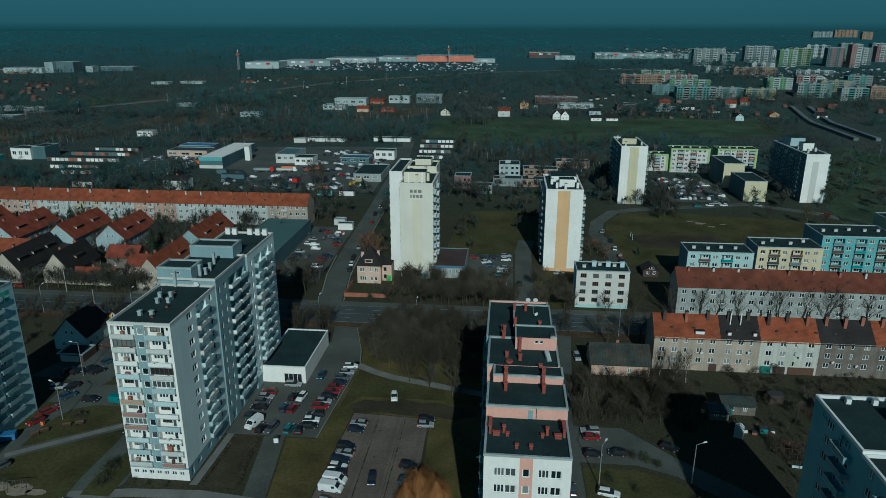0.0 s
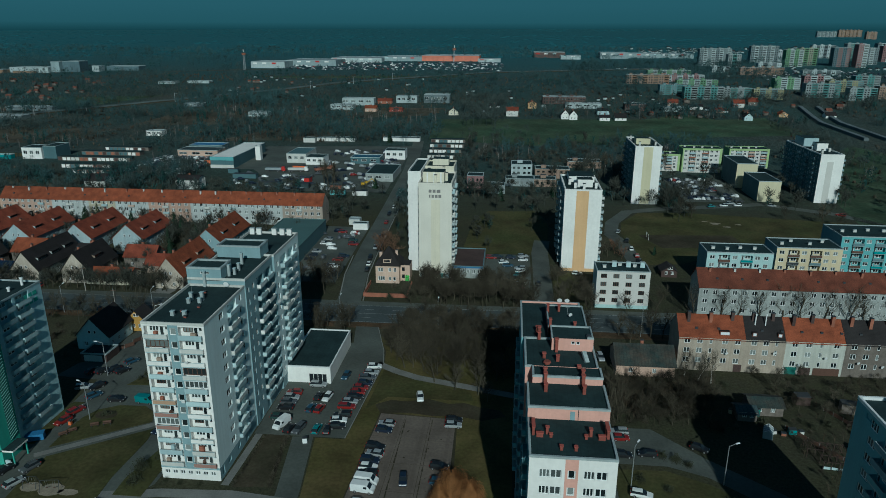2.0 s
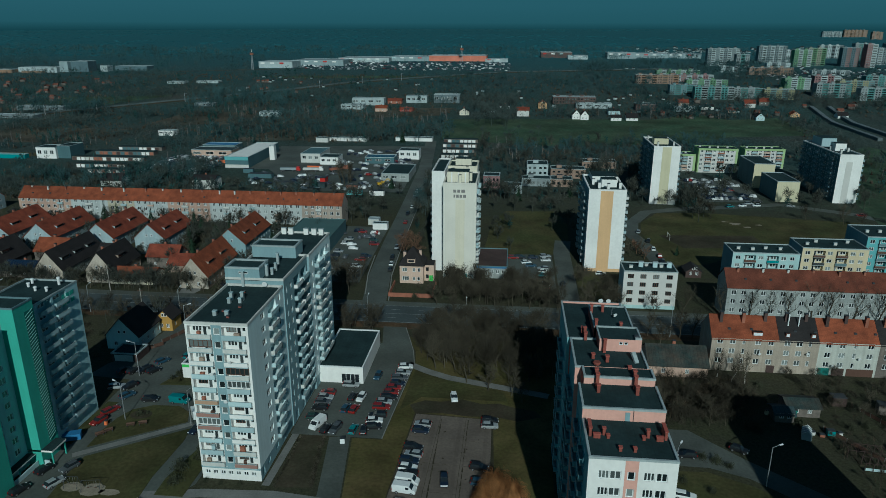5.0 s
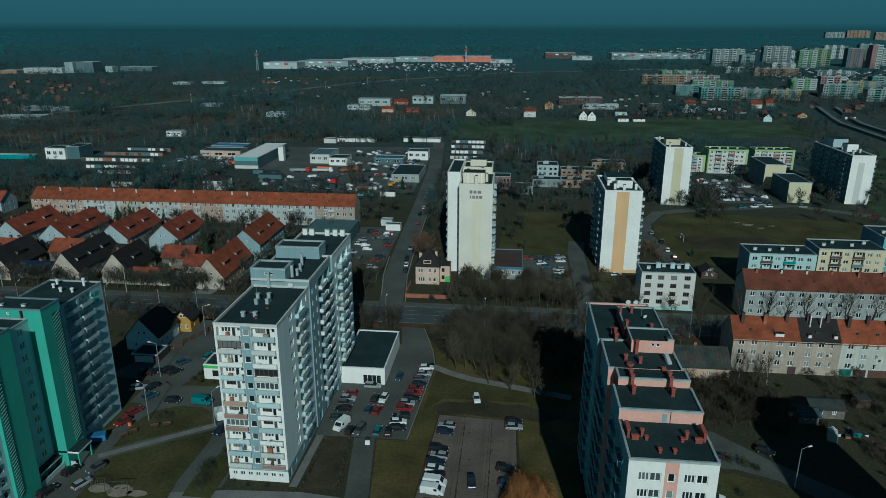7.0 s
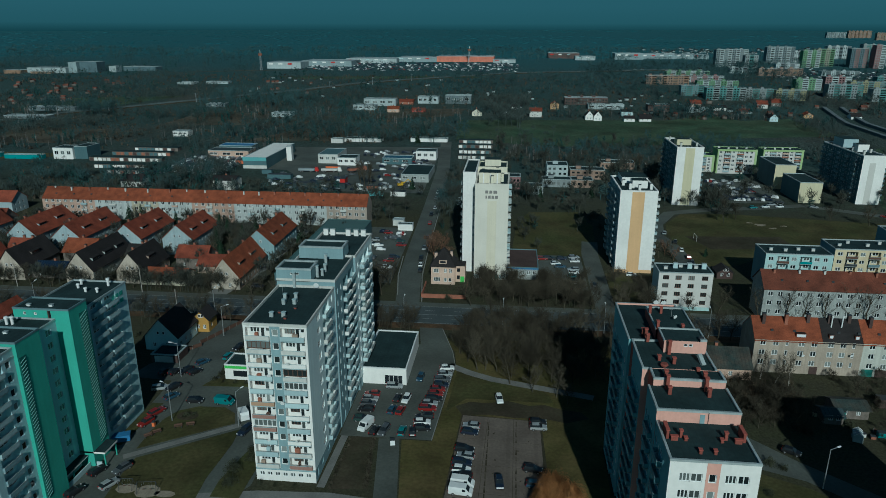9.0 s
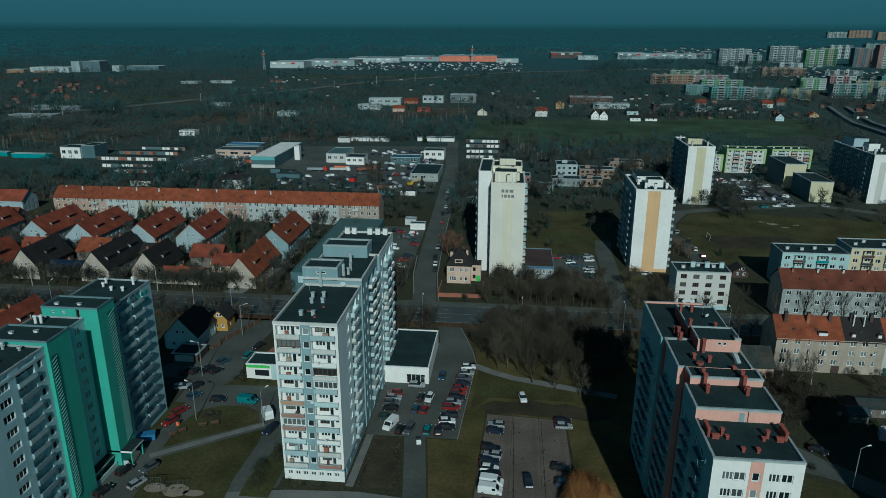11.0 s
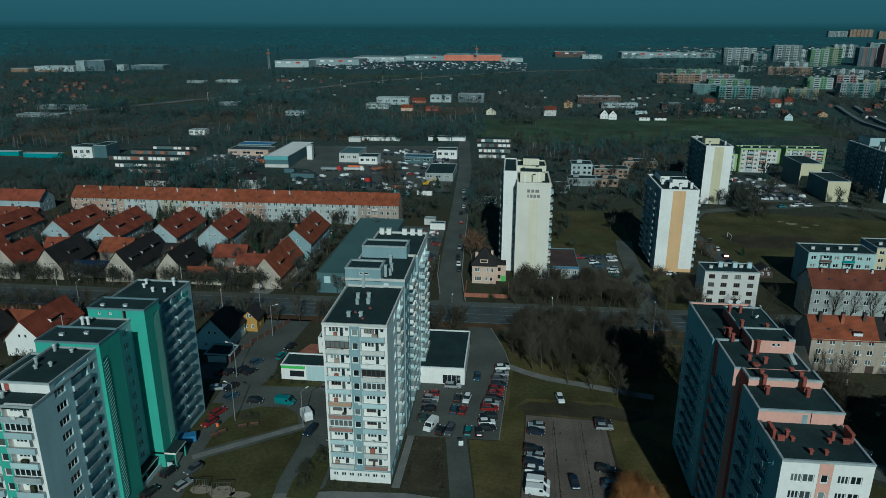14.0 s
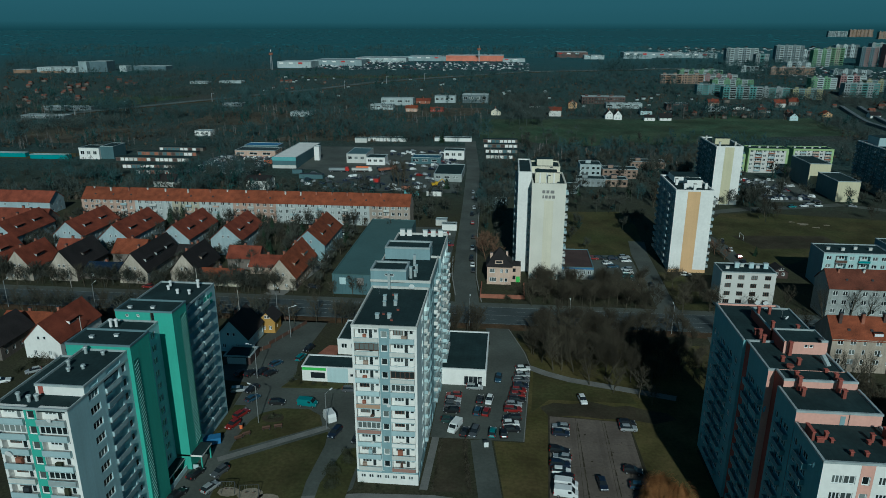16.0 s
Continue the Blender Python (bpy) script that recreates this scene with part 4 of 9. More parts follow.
def block_e():
    """The teal slab block in shade beyond the gardens."""
    fl = [3.0 + 2.7 * i for i in range(11)]
    bd = Building("apartment_tower", 54, 80, 0, "slab block in shade with white roof edges", "apartment building", "tower blocks")
    e1, e2 = (47.6, 60.0, 82.0, 96.6), (47.6, 61.5, 60.0, 82.0)
    rail = ["rail_sea", "sea_grey", "rail_grey"]
    bd.columns(e1, "w", fl, [("w", 4.4, 2.2, 0.85, 1.4, 3), ("b", 8.2, 4.4, 1.1, rail)], "sea_grey", 0, 33.4, extra=[(3, 5.4, 31.6, 32.4), (9, 11.4, 31.6, 32.4)])
    bd.columns(e2, "w", fl, [("w", 2, 1.4, 0.85, 1.4, 2), ("b", 6, 4.2, 1.1, rail), ("b", 12, 4.2, 1.1, rail), ("w", 18, 1.4, 0.85, 1.4, 2)], "sea_grey", 0, 33.0)
    bd.side(e1, "n", 0, 33.4, "white"), bd.side(e1, "e", 0, 33.4, "white"), bd.side(e1, "s", 0, 33.4, "white")
    bd.side(e2, "s", 0, 33.0, "white"), bd.side(e2, "e", 0, 33.0, "white"), bd.side(e2, "n", 0, 33.0, "white")
    bd.flat_roof(e1, 33.4, 0.45, "frame", wide=0.3)
    bd.flat_roof(e2, 33.0, 0.45, "frame", wide=0.3)
    for x in (51.6, 55.4, 58.0):
        bd.flue(x, 95.2, 32.8, 0.7, 0.7, 1.0, "frame", "coping")
    bd.box_part("roof_house", 55.5, 59.5, 86.0, 90.5, 32.8, 35.2, "white", "", "roof")


# side walls of far slabs: shade put into the wall colour
M["shade_side"] = mat("facade render tinted as shade", (0.11, 0.19, 0.20), var=0.1, big=0.15, streak=0.15)
M["sea_grey"] = mat("sea-grey facade render", (0.20, 0.40, 0.43), var=0.07, big=0.15, streak=0.10)
M["rail_sea"] = mat("dull sea-green balcony panel", (0.13, 0.27, 0.30), var=0.1, rough=0.7)
M["band_green"] = mat("dark green band", (0.024, 0.15, 0.125), var=0.1)
M["ice_grey"] = mat("pale blue-grey facade render", (0.42, 0.60, 0.63), var=0.06, big=0.12, streak=0.10)
M["pale"] = mat("pale grey facade render", (0.72, 0.82, 0.81), var=0.05, big=0.12, streak=0.10)
M["panel_brown"] = mat("faded brown balcony panel", (0.30, 0.17, 0.14), var=0.1, rough=0.7)
M["panel_tan"] = mat("faded tan balcony panel", (0.42, 0.27, 0.18), var=0.1, rough=0.7)


def gable_tower(name, label, x0, x1, y0, y1, top, base, south, stripe, side_mat, floors, wing=None, group="tower blocks"):
    """A slab block that shows its blank gable, with balconies down both long sides."""
    z = height_at(y0)
    bd = Building(name, (x0 + x1) / 2, (y0 + y1) / 2, z, label, "apartment building", group)
    bx = (x0, x1, y0, y1)
    fl = [base + (top - base - 1.0) / floors * i for i in range(floors)]
    m = bd.side(bx, "s", -1.0, top, south)
    if stripe:
        s0, s1, mt, lo, hi = stripe
        place("stripe", Solid().box(s0, s1, -0.05, -0.003, lo, hi).mesh("stripe", mt), bd.root, m)
    n = max(1, int((y1 - y0) / 8))
    step = (y1 - y0) / n
    cols = []
    for i in range(n):
        # sides coloured as shaded get darker balcony panels too
        cols += [("b", i * step + 0.6, 3.6, 1.0, ["coping", "offwhite", "midgrey"] if side_mat != "shade_side" else ["rail_dark", "rail_grey"]), ("w", i * step + 5.2, 1.4, 0.8, 1.3, 2)]
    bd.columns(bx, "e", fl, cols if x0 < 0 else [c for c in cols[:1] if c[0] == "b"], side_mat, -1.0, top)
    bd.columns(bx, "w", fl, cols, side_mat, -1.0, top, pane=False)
    bd.side(bx, "n", -1.0, top, south)
    bd.flat_roof(bx, top, 0.5, south, wide=0.5)
    return bd, m


def towers():
    # tower with lettering (plain bars) and a second, set-back slab
    bd, m = gable_tower("apartment_tower", "cream-white high-rise slab with dark lettering on its blank gable", -37.3, -25.6, 229.6, 250, 35.0, 3.0, "ivory", None, "offwhite", 11)
    z = bd.o[2]
    place("stripe", Solid().box(4.4, 7.6, -0.05, -0.003, 0, 29).mesh("stripe", "cream"), bd.root, m)
    for u, v, w in ((3.6, 31.6, 1.0), (5.0, 31.6, 1.0), (6.4, 31.6, 1.3), (3.7, 29.8, 0.5), (4.6, 29.8, 0.9), (5.8, 29.8, 0.9), (7.0, 29.8, 1.0)):
        place("sign_bar", Solid().box(u, u + w, -0.1, -0.052, v, v + 1.05).mesh("sign_bar", "letter"), bd.root, m)
    for u in range(5):
        place("graffiti", Solid().box(0.3 + u * 2.2, 2.2 + u * 2.2, -0.06, -0.053, 0.2, 1.9).mesh("graffiti", ["lightgrey", "pink", "beige", "teal", "midgrey"][u]), bd.root, m, "faded painted patch")
    bd.box_part("roof_house", -36.2, -28.6, 233.0, 239.0, 34.5, 38.2, "cream", "", "roof")
    for x in (-34.8, -32.4, -30.0):
        bd.box_part("rib", x, x + 0.5, 232.7, 232.997, 34.5, 38.0, "white")
    for x, y in ((-28.0, 236), (-35, 243), (-30, 246), (-31.5, 231.4)):
        bd.flue(x, y, 34.5, 0.9, 0.9, 3.0, "cream", "dark")
    bx = (-42.0, -37.35, 236.5, 262)
    bd.side(bx, "s", -1, 37.6, "white"), bd.side(bx, "n", -1, 37.6, "white"), bd.side(bx, "e", 30, 37.6, "white")
    bd.columns(bx, "w", [3 + 2.9 * i for i in range(11)], [("b", 1, 3.6, 1.0, ["coping", "offwhite"]), ("w", 6, 1.4, 0.8, 1.3, 2), ("b", 9, 3.6, 1.0, ["coping", "offwhite"]), ("b", 17, 3.6, 1.0, ["coping"])], "offwhite", -1, 37.6, pane=False)
    bd.flat_roof(bx, 37.6, 0.4, "white")
    by = (-37.35, -26.5, 250, 262)
    for s in "sne":
        bd.side(by, s, -1, 37.0, "cream" if s == "s" else "offwhite")
    bd.flat_roof(by, 37.0, 0.4, "cream")
    bd.box_part("roof_house", -35, -29, 254, 259, 36.5, 39.0, "cream", "", "roof")
    # tower with the apricot stripe
    # blue-grey long sides stand for the shade on this white slab
    bd, m = gable_tower("apartment_tower", "white high-rise slab with a broad apricot stripe down its gable", 14.0, 27.2, 241.0, 268, 30.9, 2.0, "white", (4.2, 8.6, "orange", 0.2, 30.6), "bluegrey", 11)
    place("plinth", Solid().box(0, 13.2, -0.07, -0.003, 0, 1.2).mesh("plinth", "orange"), bd.root, m)
    bd.box_part("roof_house", 19.0, 24.5, 247.5, 252.5, 30.4, 33.2, "white", "", "roof")
    bd.box_part("roof_house", 16.5, 26.0, 256, 266, 30.4, 32.6, "white", "", "roof")
    for x, y in ((18.0, 245.5), (21.0, 243.6), (16.5, 252), (25.5, 246)):
        bd.flue(x, y, 30.4, 0.9, 0.9, 2.2, "white", "dark")
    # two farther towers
    bd, m = gable_tower("apartment_tower", "cream high-rise slab with a yellow stripe behind the lawns", 55.4, 68.2, 341, 372, 29.2, 2.0, "white", (4.2, 8.6, "cream_deep", 0.2, 28.9), "shade_side", 10)
    bd.box_part("roof_house", 57, 64, 350, 356, 28.7, 31.6, "cream_deep", "", "roof")
    for x, y in ((58, 345), (66, 347), (62, 362), (57, 366)):
        bd.flue(x, y, 28.7, 0.8, 0.8, 2.0, "offwhite", "dark")
    bd, m = gable_tower("apartment_tower", "white high-rise slab with a pale grey stripe near the housing estate", 147.8, 158.9, 352, 398, 24.7, 2.0, "white", (3.4, 6.4, "greige", 0.2, 21), "shade_side", 9)
    bd.box_part("roof_house", 151, 156.4, 366, 372, 24.2, 28.0, "white", "", "roof")
    bd.box_part("roof_house", 150, 157.4, 380, 392, 24.2, 28.6, "midgrey", "", "roof")
    for i in range(6):
        bd.flue(150.5 + (i % 2) * 6, 358 + i * 6, 24.2, 0.9, 0.9, 2.0, "offwhite", "dark")


M["cream_deep"] = mat("deep cream facade render", (0.58, 0.53, 0.36), var=0.05, big=0.15, streak=0.08)


def flat_block(name, label, x0, x1, y0, y1, storeys, facade, end, balc, roof_rim="coping", base_mat=None, group="", pane=False, category="apartment building", storey=2.8, low=1.2, w_lights=2, columns=None, frame_mat="frame"):
    """A low flat-roofed block with rows of windows and stacks of balconies to the south."""
    z = height_at(y0)
    bd = Building(name, (x0 + x1) / 2, (y0 + y1) / 2, z, label, category, group)
    bx = (x0, x1, y0, y1)
    top = low + storeys * storey + 0.6
    fl = [low + storey * i for i in range(storeys)]
    L = x1 - x0
    cols = []
    u = 1.0
    k = 0
    if columns:
        cols = [("w", c, 1.9, 0.85, 1.45, 3) for c in columns]
    while not columns and u + 4.4 < L:
        if balc and k % 2 == 1:
            cols.append(("l", u, 3.8, 0.5, balc))
            u += 4.6
        else:
            cols.append(("w", u, 1.7, 0.85, 1.35, w_lights))
            u += 2.9
        k += 1
    if not columns and L - u > 2.4:
        cols.append(("w", u, 1.5, 0.85, 1.35, 2))
    bd.columns(bx, "s", fl, cols, facade, 0 if not base_mat else low, top, pane=pane, frame_mat=frame_mat)
    if base_mat:
        bd.side(bx, "s", 0, low, base_mat)
    for s in "enw":
        bd.side(bx, s, 0, top, end)
    bd.flat_roof(bx, top, 0.25, roof_rim, wide=0.25)
    rng = random.Random(int(x0 * 10))
    for i in range(int(L / 5)):
        bd.flue(x0 + 2 + i * 5 + rng.random(), (y0 + y1) / 2 + rng.uniform(-2, 2), top - 0.25, 1.1, 0.6, 0.9, "offwhite", "coping")
    return bd


def tiled_block(name, label, sections, y0, y1, eave, ridge, chimneys=True, group="", storeys=3, storey=2.75, low=1.3, stacks=False):
    """A terrace under one pitched tile roof; sections: (x0, x1, wall, roof)."""
    z = height_at(y0)
    bd = Building(name, (sections[0][0] + sections[-1][1]) / 2, (y0 + y1) / 2, z, label, "apartment building", group)
    fl = [low + storey * i for i in range(storeys)]
    rng = random.Random(int(sections[0][0]))
    for x0, x1, wall, roof in sections:
        bx = (x0, x1, y0, y1)
        L = x1 - x0
        n = max(1, int((L - 1.0) / 2.9))
        step = (L - 1.0) / n
        cols = []
        for i in range(n):
            if group == "b" and i % 4 == 2:
                cols.append(("b", 0.5 + i * step + 0.2, min(step - 0.3, 3.2), 0.9, ["offwhite", "midgrey", "peach", "greige"]))
            else:
                cols.append(("w", 0.5 + i * step + step / 2 - 0.7, 1.5 if i % 4 != 2 else 0.75, 0.8, 1.5, 2 if i % 4 != 2 else 1))
        bd.columns(bx, "s", fl, cols, wall, 0, eave)
        bd.side(bx, "n", 0, eave, wall)
        bd.gable_roof((x0, x1, y0, y1), eave, ridge, "x", roof, 0.05 if len(sections) > 1 else 0.3)
        if chimneys:
            for i in range(max(1, int(L / (4.5 if stacks else 7)))):
                x = x0 + (i + 0.5) * L / max(1, int(L / (4.5 if stacks else 7)))
                bd.flue(x, (y0 + y1) / 2 + rng.uniform(-1.6, -0.4), ridge - 1.5, 0.8 if stacks else 0.6, 0.9 if stacks else 0.7, 2.9 if stacks else 1.9, rng.choice(["sooty", "sooty", "brick"] if stacks else ["brick", "brick", "offwhite"]))
                if rng.random() < 0.6:
                    bd.box_part("skylight", x + 1.5, x + 2.2, y0 + 2.0, y0 + 2.9, eave + (ridge - eave) * 0.36, eave + (ridge - eave) * 0.36 + 0.75, "dark")
    x0, x1 = sections[0][0], sections[-1][1]
    bd.side((x0, x1, y0, y1), "w", 0, eave, sections[0][2], peak=ridge - eave)
    bd.side((x0, x1, y0, y1), "e", 0, eave, sections[-1][2], peak=ridge - eave)
    return bd


def house(x, y, w, l, eave, ridge, wall, roof, label, dormer=0, chimney=1, gable_wall=None, turn_x=False, group="pitched-roof houses"):
    """A pitched-roof house with its ridge along y (or x), gable windows, dormers and a chimney; (x, y) is the middle of its south side."""
    z = height_at(y)
    bd = Building("house", x, y + l / 2, z, label, "house", group)
    bx = (x - w / 2, x + w / 2, y, y + l)
    axis = "x" if turn_x else "y"
    ws = [(w * 0.22, w * 0.22 + 1.0, 1.0, 2.3), (w * 0.62, w * 0.62 + 1.0, 1.0, 2.3)]
    if eave > 5:
        ws += [(w * 0.22, w * 0.22 + 1.0, 3.8, 5.1), (w * 0.62, w * 0.62 + 1.0, 3.8, 5.1)]
    m = bd.side(bx, "s", 0, eave, gable_wall or wall, ws, peak=0 if turn_x else ridge - eave)
    for u0, u1, v0, v1 in ws:
        put_window(bd.root, m, u0, v0, 1.0, 1.3, 2)
    if not turn_x:
        for u in (w * 0.38, w * 0.55):
            place("window", window_meshes(0.8, 1.0, 1, "frame", False)[0], bd.root, m @ pose(u, -0.004, eave + 0.6))
            place("window", Solid().box(0.07, 0.73, -0.03, -0.005, 0.07, 0.93).mesh("window", "carglass"), bd.root, m @ pose(u, -0.01, eave + 0.6))
    es = []
    k = 0
    while 1.5 + k * 3.0 + 1.2 < l:
        es.append((1.5 + k * 3.0, 2.6 + k * 3.0, 1.0, 2.3))
        if eave > 5:
            es.append((1.5 + k * 3.0, 2.6 + k * 3.0, 3.8, 5.1))
        k += 1
    m = bd.side(bx, "e", 0, eave, wall, es, peak=ridge - eave if turn_x else 0)
    for u0, u1, v0, v1 in es:
        put_window(bd.root, m, u0, v0, 1.1, 1.3, 2)
    bd.side(bx, "w", 0, eave, wall, peak=ridge - eave if turn_x else 0)
    bd.side(bx, "n", 0, eave, wall, peak=0 if turn_x else ridge - eave)
    bd.gable_roof(bx, eave, ridge, axis, roof)
    rng = random.Random(int(x * 3 + y))
    for i in range(chimney):
        if turn_x:
            bd.flue(x - w / 2 + (i + 0.6) * w / chimney * 0.8, y + l / 2 + 0.5, ridge - 0.6, 0.8, 0.7, 1.6, "brick")
        else:
            bd.flue(x - 0.4, y + (i + 0.5) * l / chimney, ridge - 0.6, 0.7, 0.9, 1.6, "brick")
    slope = (ridge - eave) / (w / 2)
    for i in range(dormer):
        yy = y + (i + 0.7) * l / (dormer + 0.4)
        xx = x + w * 0.26
        zz = ridge - slope * (w * 0.26)
        b = Solid()
        b.box(-0.4, 0.9, -2.2, 2.2, -0.55, 0.42, 0)
        b.loft([[(-1.5, -2.4, 0.72), (1.05, -2.4, 0.40), (1.05, -2.4, 0.52), (-1.5, -2.4, 0.84)], [(-1.5, 2.4, 0.72), (1.05, 2.4, 0.40), (1.05, 2.4, 0.52), (-1.5, 2.4, 0.84)]], 1)
        b.box(0.9, 0.93, -2.1, 2.1, -0.45, 0.38, 2)
        place("dormer", b.mesh("dormer", wall, roof, "carglass"), bd.root, pose(xx - bd.o[0], yy - bd.o[1], zz), "low shed dormer")
    return bd


M["ochre"] = mat("ochre render", (0.42, 0.24, 0.06), var=0.08)
M["solar"] = mat("dark blue solar panels", (0.012, 0.025, 0.05), rough=0.15, var=0.1, lines=(0, 1.0, 0.5))
M["tile_mixed"] = mat("sooty clay tiles", (0.16, 0.06, 0.04), var=0.35, big=0.2, fine=3.5, bump=0.5, lines=(2, 0.24, 0.25))
M["villa"] = mat("pale peach render", (0.58, 0.42, 0.33), var=0.1, big=0.3, streak=0.12)
M["gable_cream"] = mat("aged cream gable render", (0.46, 0.40, 0.33), var=0.14, big=0.3, fine=2.5, streak=0.2)
M["twigs_mid"] = mat("dark bare twigs", (0.056, 0.060, 0.050), rough=1.0, var=0.25, big=0.05, fine=0.6, spec=0.05)
M["chalk"] = mat("chalky pale green-white render", (0.50, 0.505, 0.45), var=0.1, big=0.25, fine=2.5, streak=0.2)
M["shed_roof"] = mat("mossy dark sheet roof", (0.020, 0.042, 0.041), var=0.3, big=0.35, fine=2.5, lines=(0, 0.9, 0.25), second=(0.060, 0.045, 0.034))
M["sooty"] = mat("soot-dark brick", (0.07, 0.045, 0.04), var=0.25)
M["dingy"] = mat("dingy pale grey render", (0.335, 0.36, 0.345), var=0.12, big=0.2, streak=0.2)
M["greige"] = mat("pale grey-beige render", (0.56, 0.545, 0.51), var=0.06)
M["ivory"] = mat("ivory facade render", (0.67, 0.635, 0.555), var=0.05, big=0.15, streak=0.03)
M["shed_roof_far"] = mat("dull grey sheet roof", (0.12, 0.145, 0.15), rough=0.8, var=0.15, big=0.05, fine=0.6)
M["roof_pale"] = mat("pale sheet roof", (0.26, 0.30, 0.31), rough=0.6, var=0.1, big=0.05, fine=0.6)
M["birch_far"] = mat("pale far stems", (0.17, 0.16, 0.15), rough=1.0, var=0.3, big=0.05, fine=1, spec=0.0)
M["scrub"] = mat("brown winter scrub", (0.088, 0.074, 0.056), rough=1.0, var=0.35, big=0.02, fine=0.3, spec=0.0)


# ---- ground surfaces ----
M["litter"] = mat("russet leaf litter", (0.100, 0.056, 0.030), var=0.35, big=0.2, fine=1.5, spec=0.1, second=(0.062, 0.048, 0.030))
M["bracken"] = mat("brown bracken", (0.084, 0.068, 0.050), var=0.4, big=0.05, fine=0.35, spec=0.1, second=(0.052, 0.060, 0.046))
M["ballast"] = mat("dull railway ballast", (0.075, 0.095, 0.095), var=0.25, big=0.05, fine=0.6)


def surfaces():
    road = sheet("road", [(-900, 189.5), (900, 189.5), (900, 203.0), (-900, 203.0)], 0.03, "asphalt_dark", "worn grey main road with faded lane lines", "road")
    for y0, y1, z in ((185.4, 189.5, "litter"), (203.0, 206.2, "asphalt")):
        sheet("pavement" if z == "asphalt" else "verge", [(-900, y0), (900, y0), (900, y1), (-900, y1)], 0.10 if z == "asphalt" else 0.02, z, "worn grey pavement beside the road" if z == "asphalt" else "russet leaf-strewn verge along the road", "pavement", thick=0.12 if z == "asphalt" else 0)
    for y, w in ((196.3, 0.16), (189.9, 0.12), (202.6, 0.12)):
        b = Solid()
        b.poly([(-900, y, 0.036), (900, y, 0.036), (900, y + w, 0.036), (-900, y + w, 0.036)])
        place("lane_line", b.mesh("lane_line", "paint"), road, Matrix())
    dash = Solid()
    dash.poly([(0, 0, 0.036), (3, 0, 0.036), (3, 0.14, 0.036), (0, 0.14, 0.036)])
    me = dash.mesh("lane_dash", "paint")
    for i in range(40):
        for y in (193.1, 199.5):
            place("lane_dash", me, road, pose(-240 + i * 9, y, 0))
    sheet("road", strip([(-57.5, 203), (-60.5, 230), (-62, 265), (-64, 330), (-67.5, 416), (-75, 512)], 8.0), 0.03, "asphalt", "grey side street running off between the blocks", "road")
    sheet("kerb", strip([(-53.2, 207), (-56.1, 230), (-57.6, 265), (-59.6, 330)], 0.35), 0.12, "kerb", "pale concrete kerb", "kerb", thick=0.12)
    sheet("kerb", strip([(-62.2, 212), (-64.9, 230), (-66.2, 250)], 0.35), 0.12, "kerb", "pale concrete kerb", "kerb", thick=0.12)
    # car park beside the blue-grey block
    sheet("car_park", [(-61.0, 127.2), (-40.4, 127.4), (-38.2, 163.0), (-39.6, 171), (-44, 186.4), (-51, 186.4), (-49.2, 175), (-61.0, 175)], 0.03, "asphalt", "patched grey asphalt car park", "car park")
    sheet("kerb", strip([(-40.4, 127.4), (-38.2, 163.0), (-39.6, 171), (-44, 186)], 0.2), 0.10, "kerb", "pale concrete kerb", "kerb", thick=0.12)
    sheet("lawn", [(-43.4, 96), (-44.4, 107), (-47.0, 127.0), (-40.3, 127.0), (-37.9, 163.0), (-39.0, 171), (-43.0, 180), (12, 180), (12, 130), (-3.5, 128), (-3.5, 96)], 0.012, "dry", "thin dry winter lawn", "lawn")
    sheet("lawn", [(-38.5, 139.5), (-37.4, 160.5), (-28, 157.5), (-14, 150.5), (-13, 146), (-34, 146)], 0.02, "lawn", "worn green lawn by the car park", "lawn")
    sheet("soil_patch", [(-34.5, 138.6), (-28, 139.2), (-22, 138.4), (-15.6, 138.8), (-10.5, 137.4), (-5, 139.8), (-6.5, 142.4), (-11.5, 143.4), (-15, 144.9), (-19, 144.2), (-24, 146.0), (-29, 144.3), (-33, 144.6), (-36.4, 142.2)], 0.024, "soil", "muddy bare ground at the lot entrance", "ground")
    sheet("path", strip([(-40, 163.2), (-34, 159.2), (-28.2, 156.4), (-13.5, 152.4), (-3, 149.5)], 2.5), 0.03, "paving", "pale concrete footpath", "path")
    lot = sheet("slab_lot", [(-34.6, 138.8), (-16.2, 137.4), (-15.2, 112), (-15.0, 92), (-36.8, 92)], 0.022, "soil", "cracked concrete slab car park with dark joints", "car park")
    rl = random.Random(8)
    for i in range(3):
        for j in range(5):
            at = lambda a, c: (-34.3 - 0.45 * c + a / 3 * (17.8 + 0.6 * c), 138.4 - c * 9.2 - a * 0.35)
            g = 0.006
            q = [at(i + g, j + 0.005), at(i + 1 - g, j + 0.005), at(i + 1 - g, j + 0.995), at(i + g, j + 0.995)]
            lift = 0.05 + rl.uniform(-0.008, 0.008)
            s = Solid()
            s.loft([[(*p, 0.0) for p in q[::-1]], [(*p, lift) for p in q[::-1]]])
            place("slab", s.mesh("slab", "concrete"), lot, Matrix())
    crack = Solid()
    rng = random.Random(4)
    for x in (-28.1, -21.9):
        y = 93
        while y < 137:
            w = rng.uniform(0.05, 0.22)
            crack.poly([(x - w, y, 0.062), (x + w, y, 0.062), (x + w * rng.random(), y + 2, 0.062), (x - w * rng.random(), y + 2, 0.062)])
            y += 2.2
    for i in range(26):
        x, y, r = rng.uniform(-31, -17), rng.uniform(94, 136), rng.uniform(0.1, 0.35)
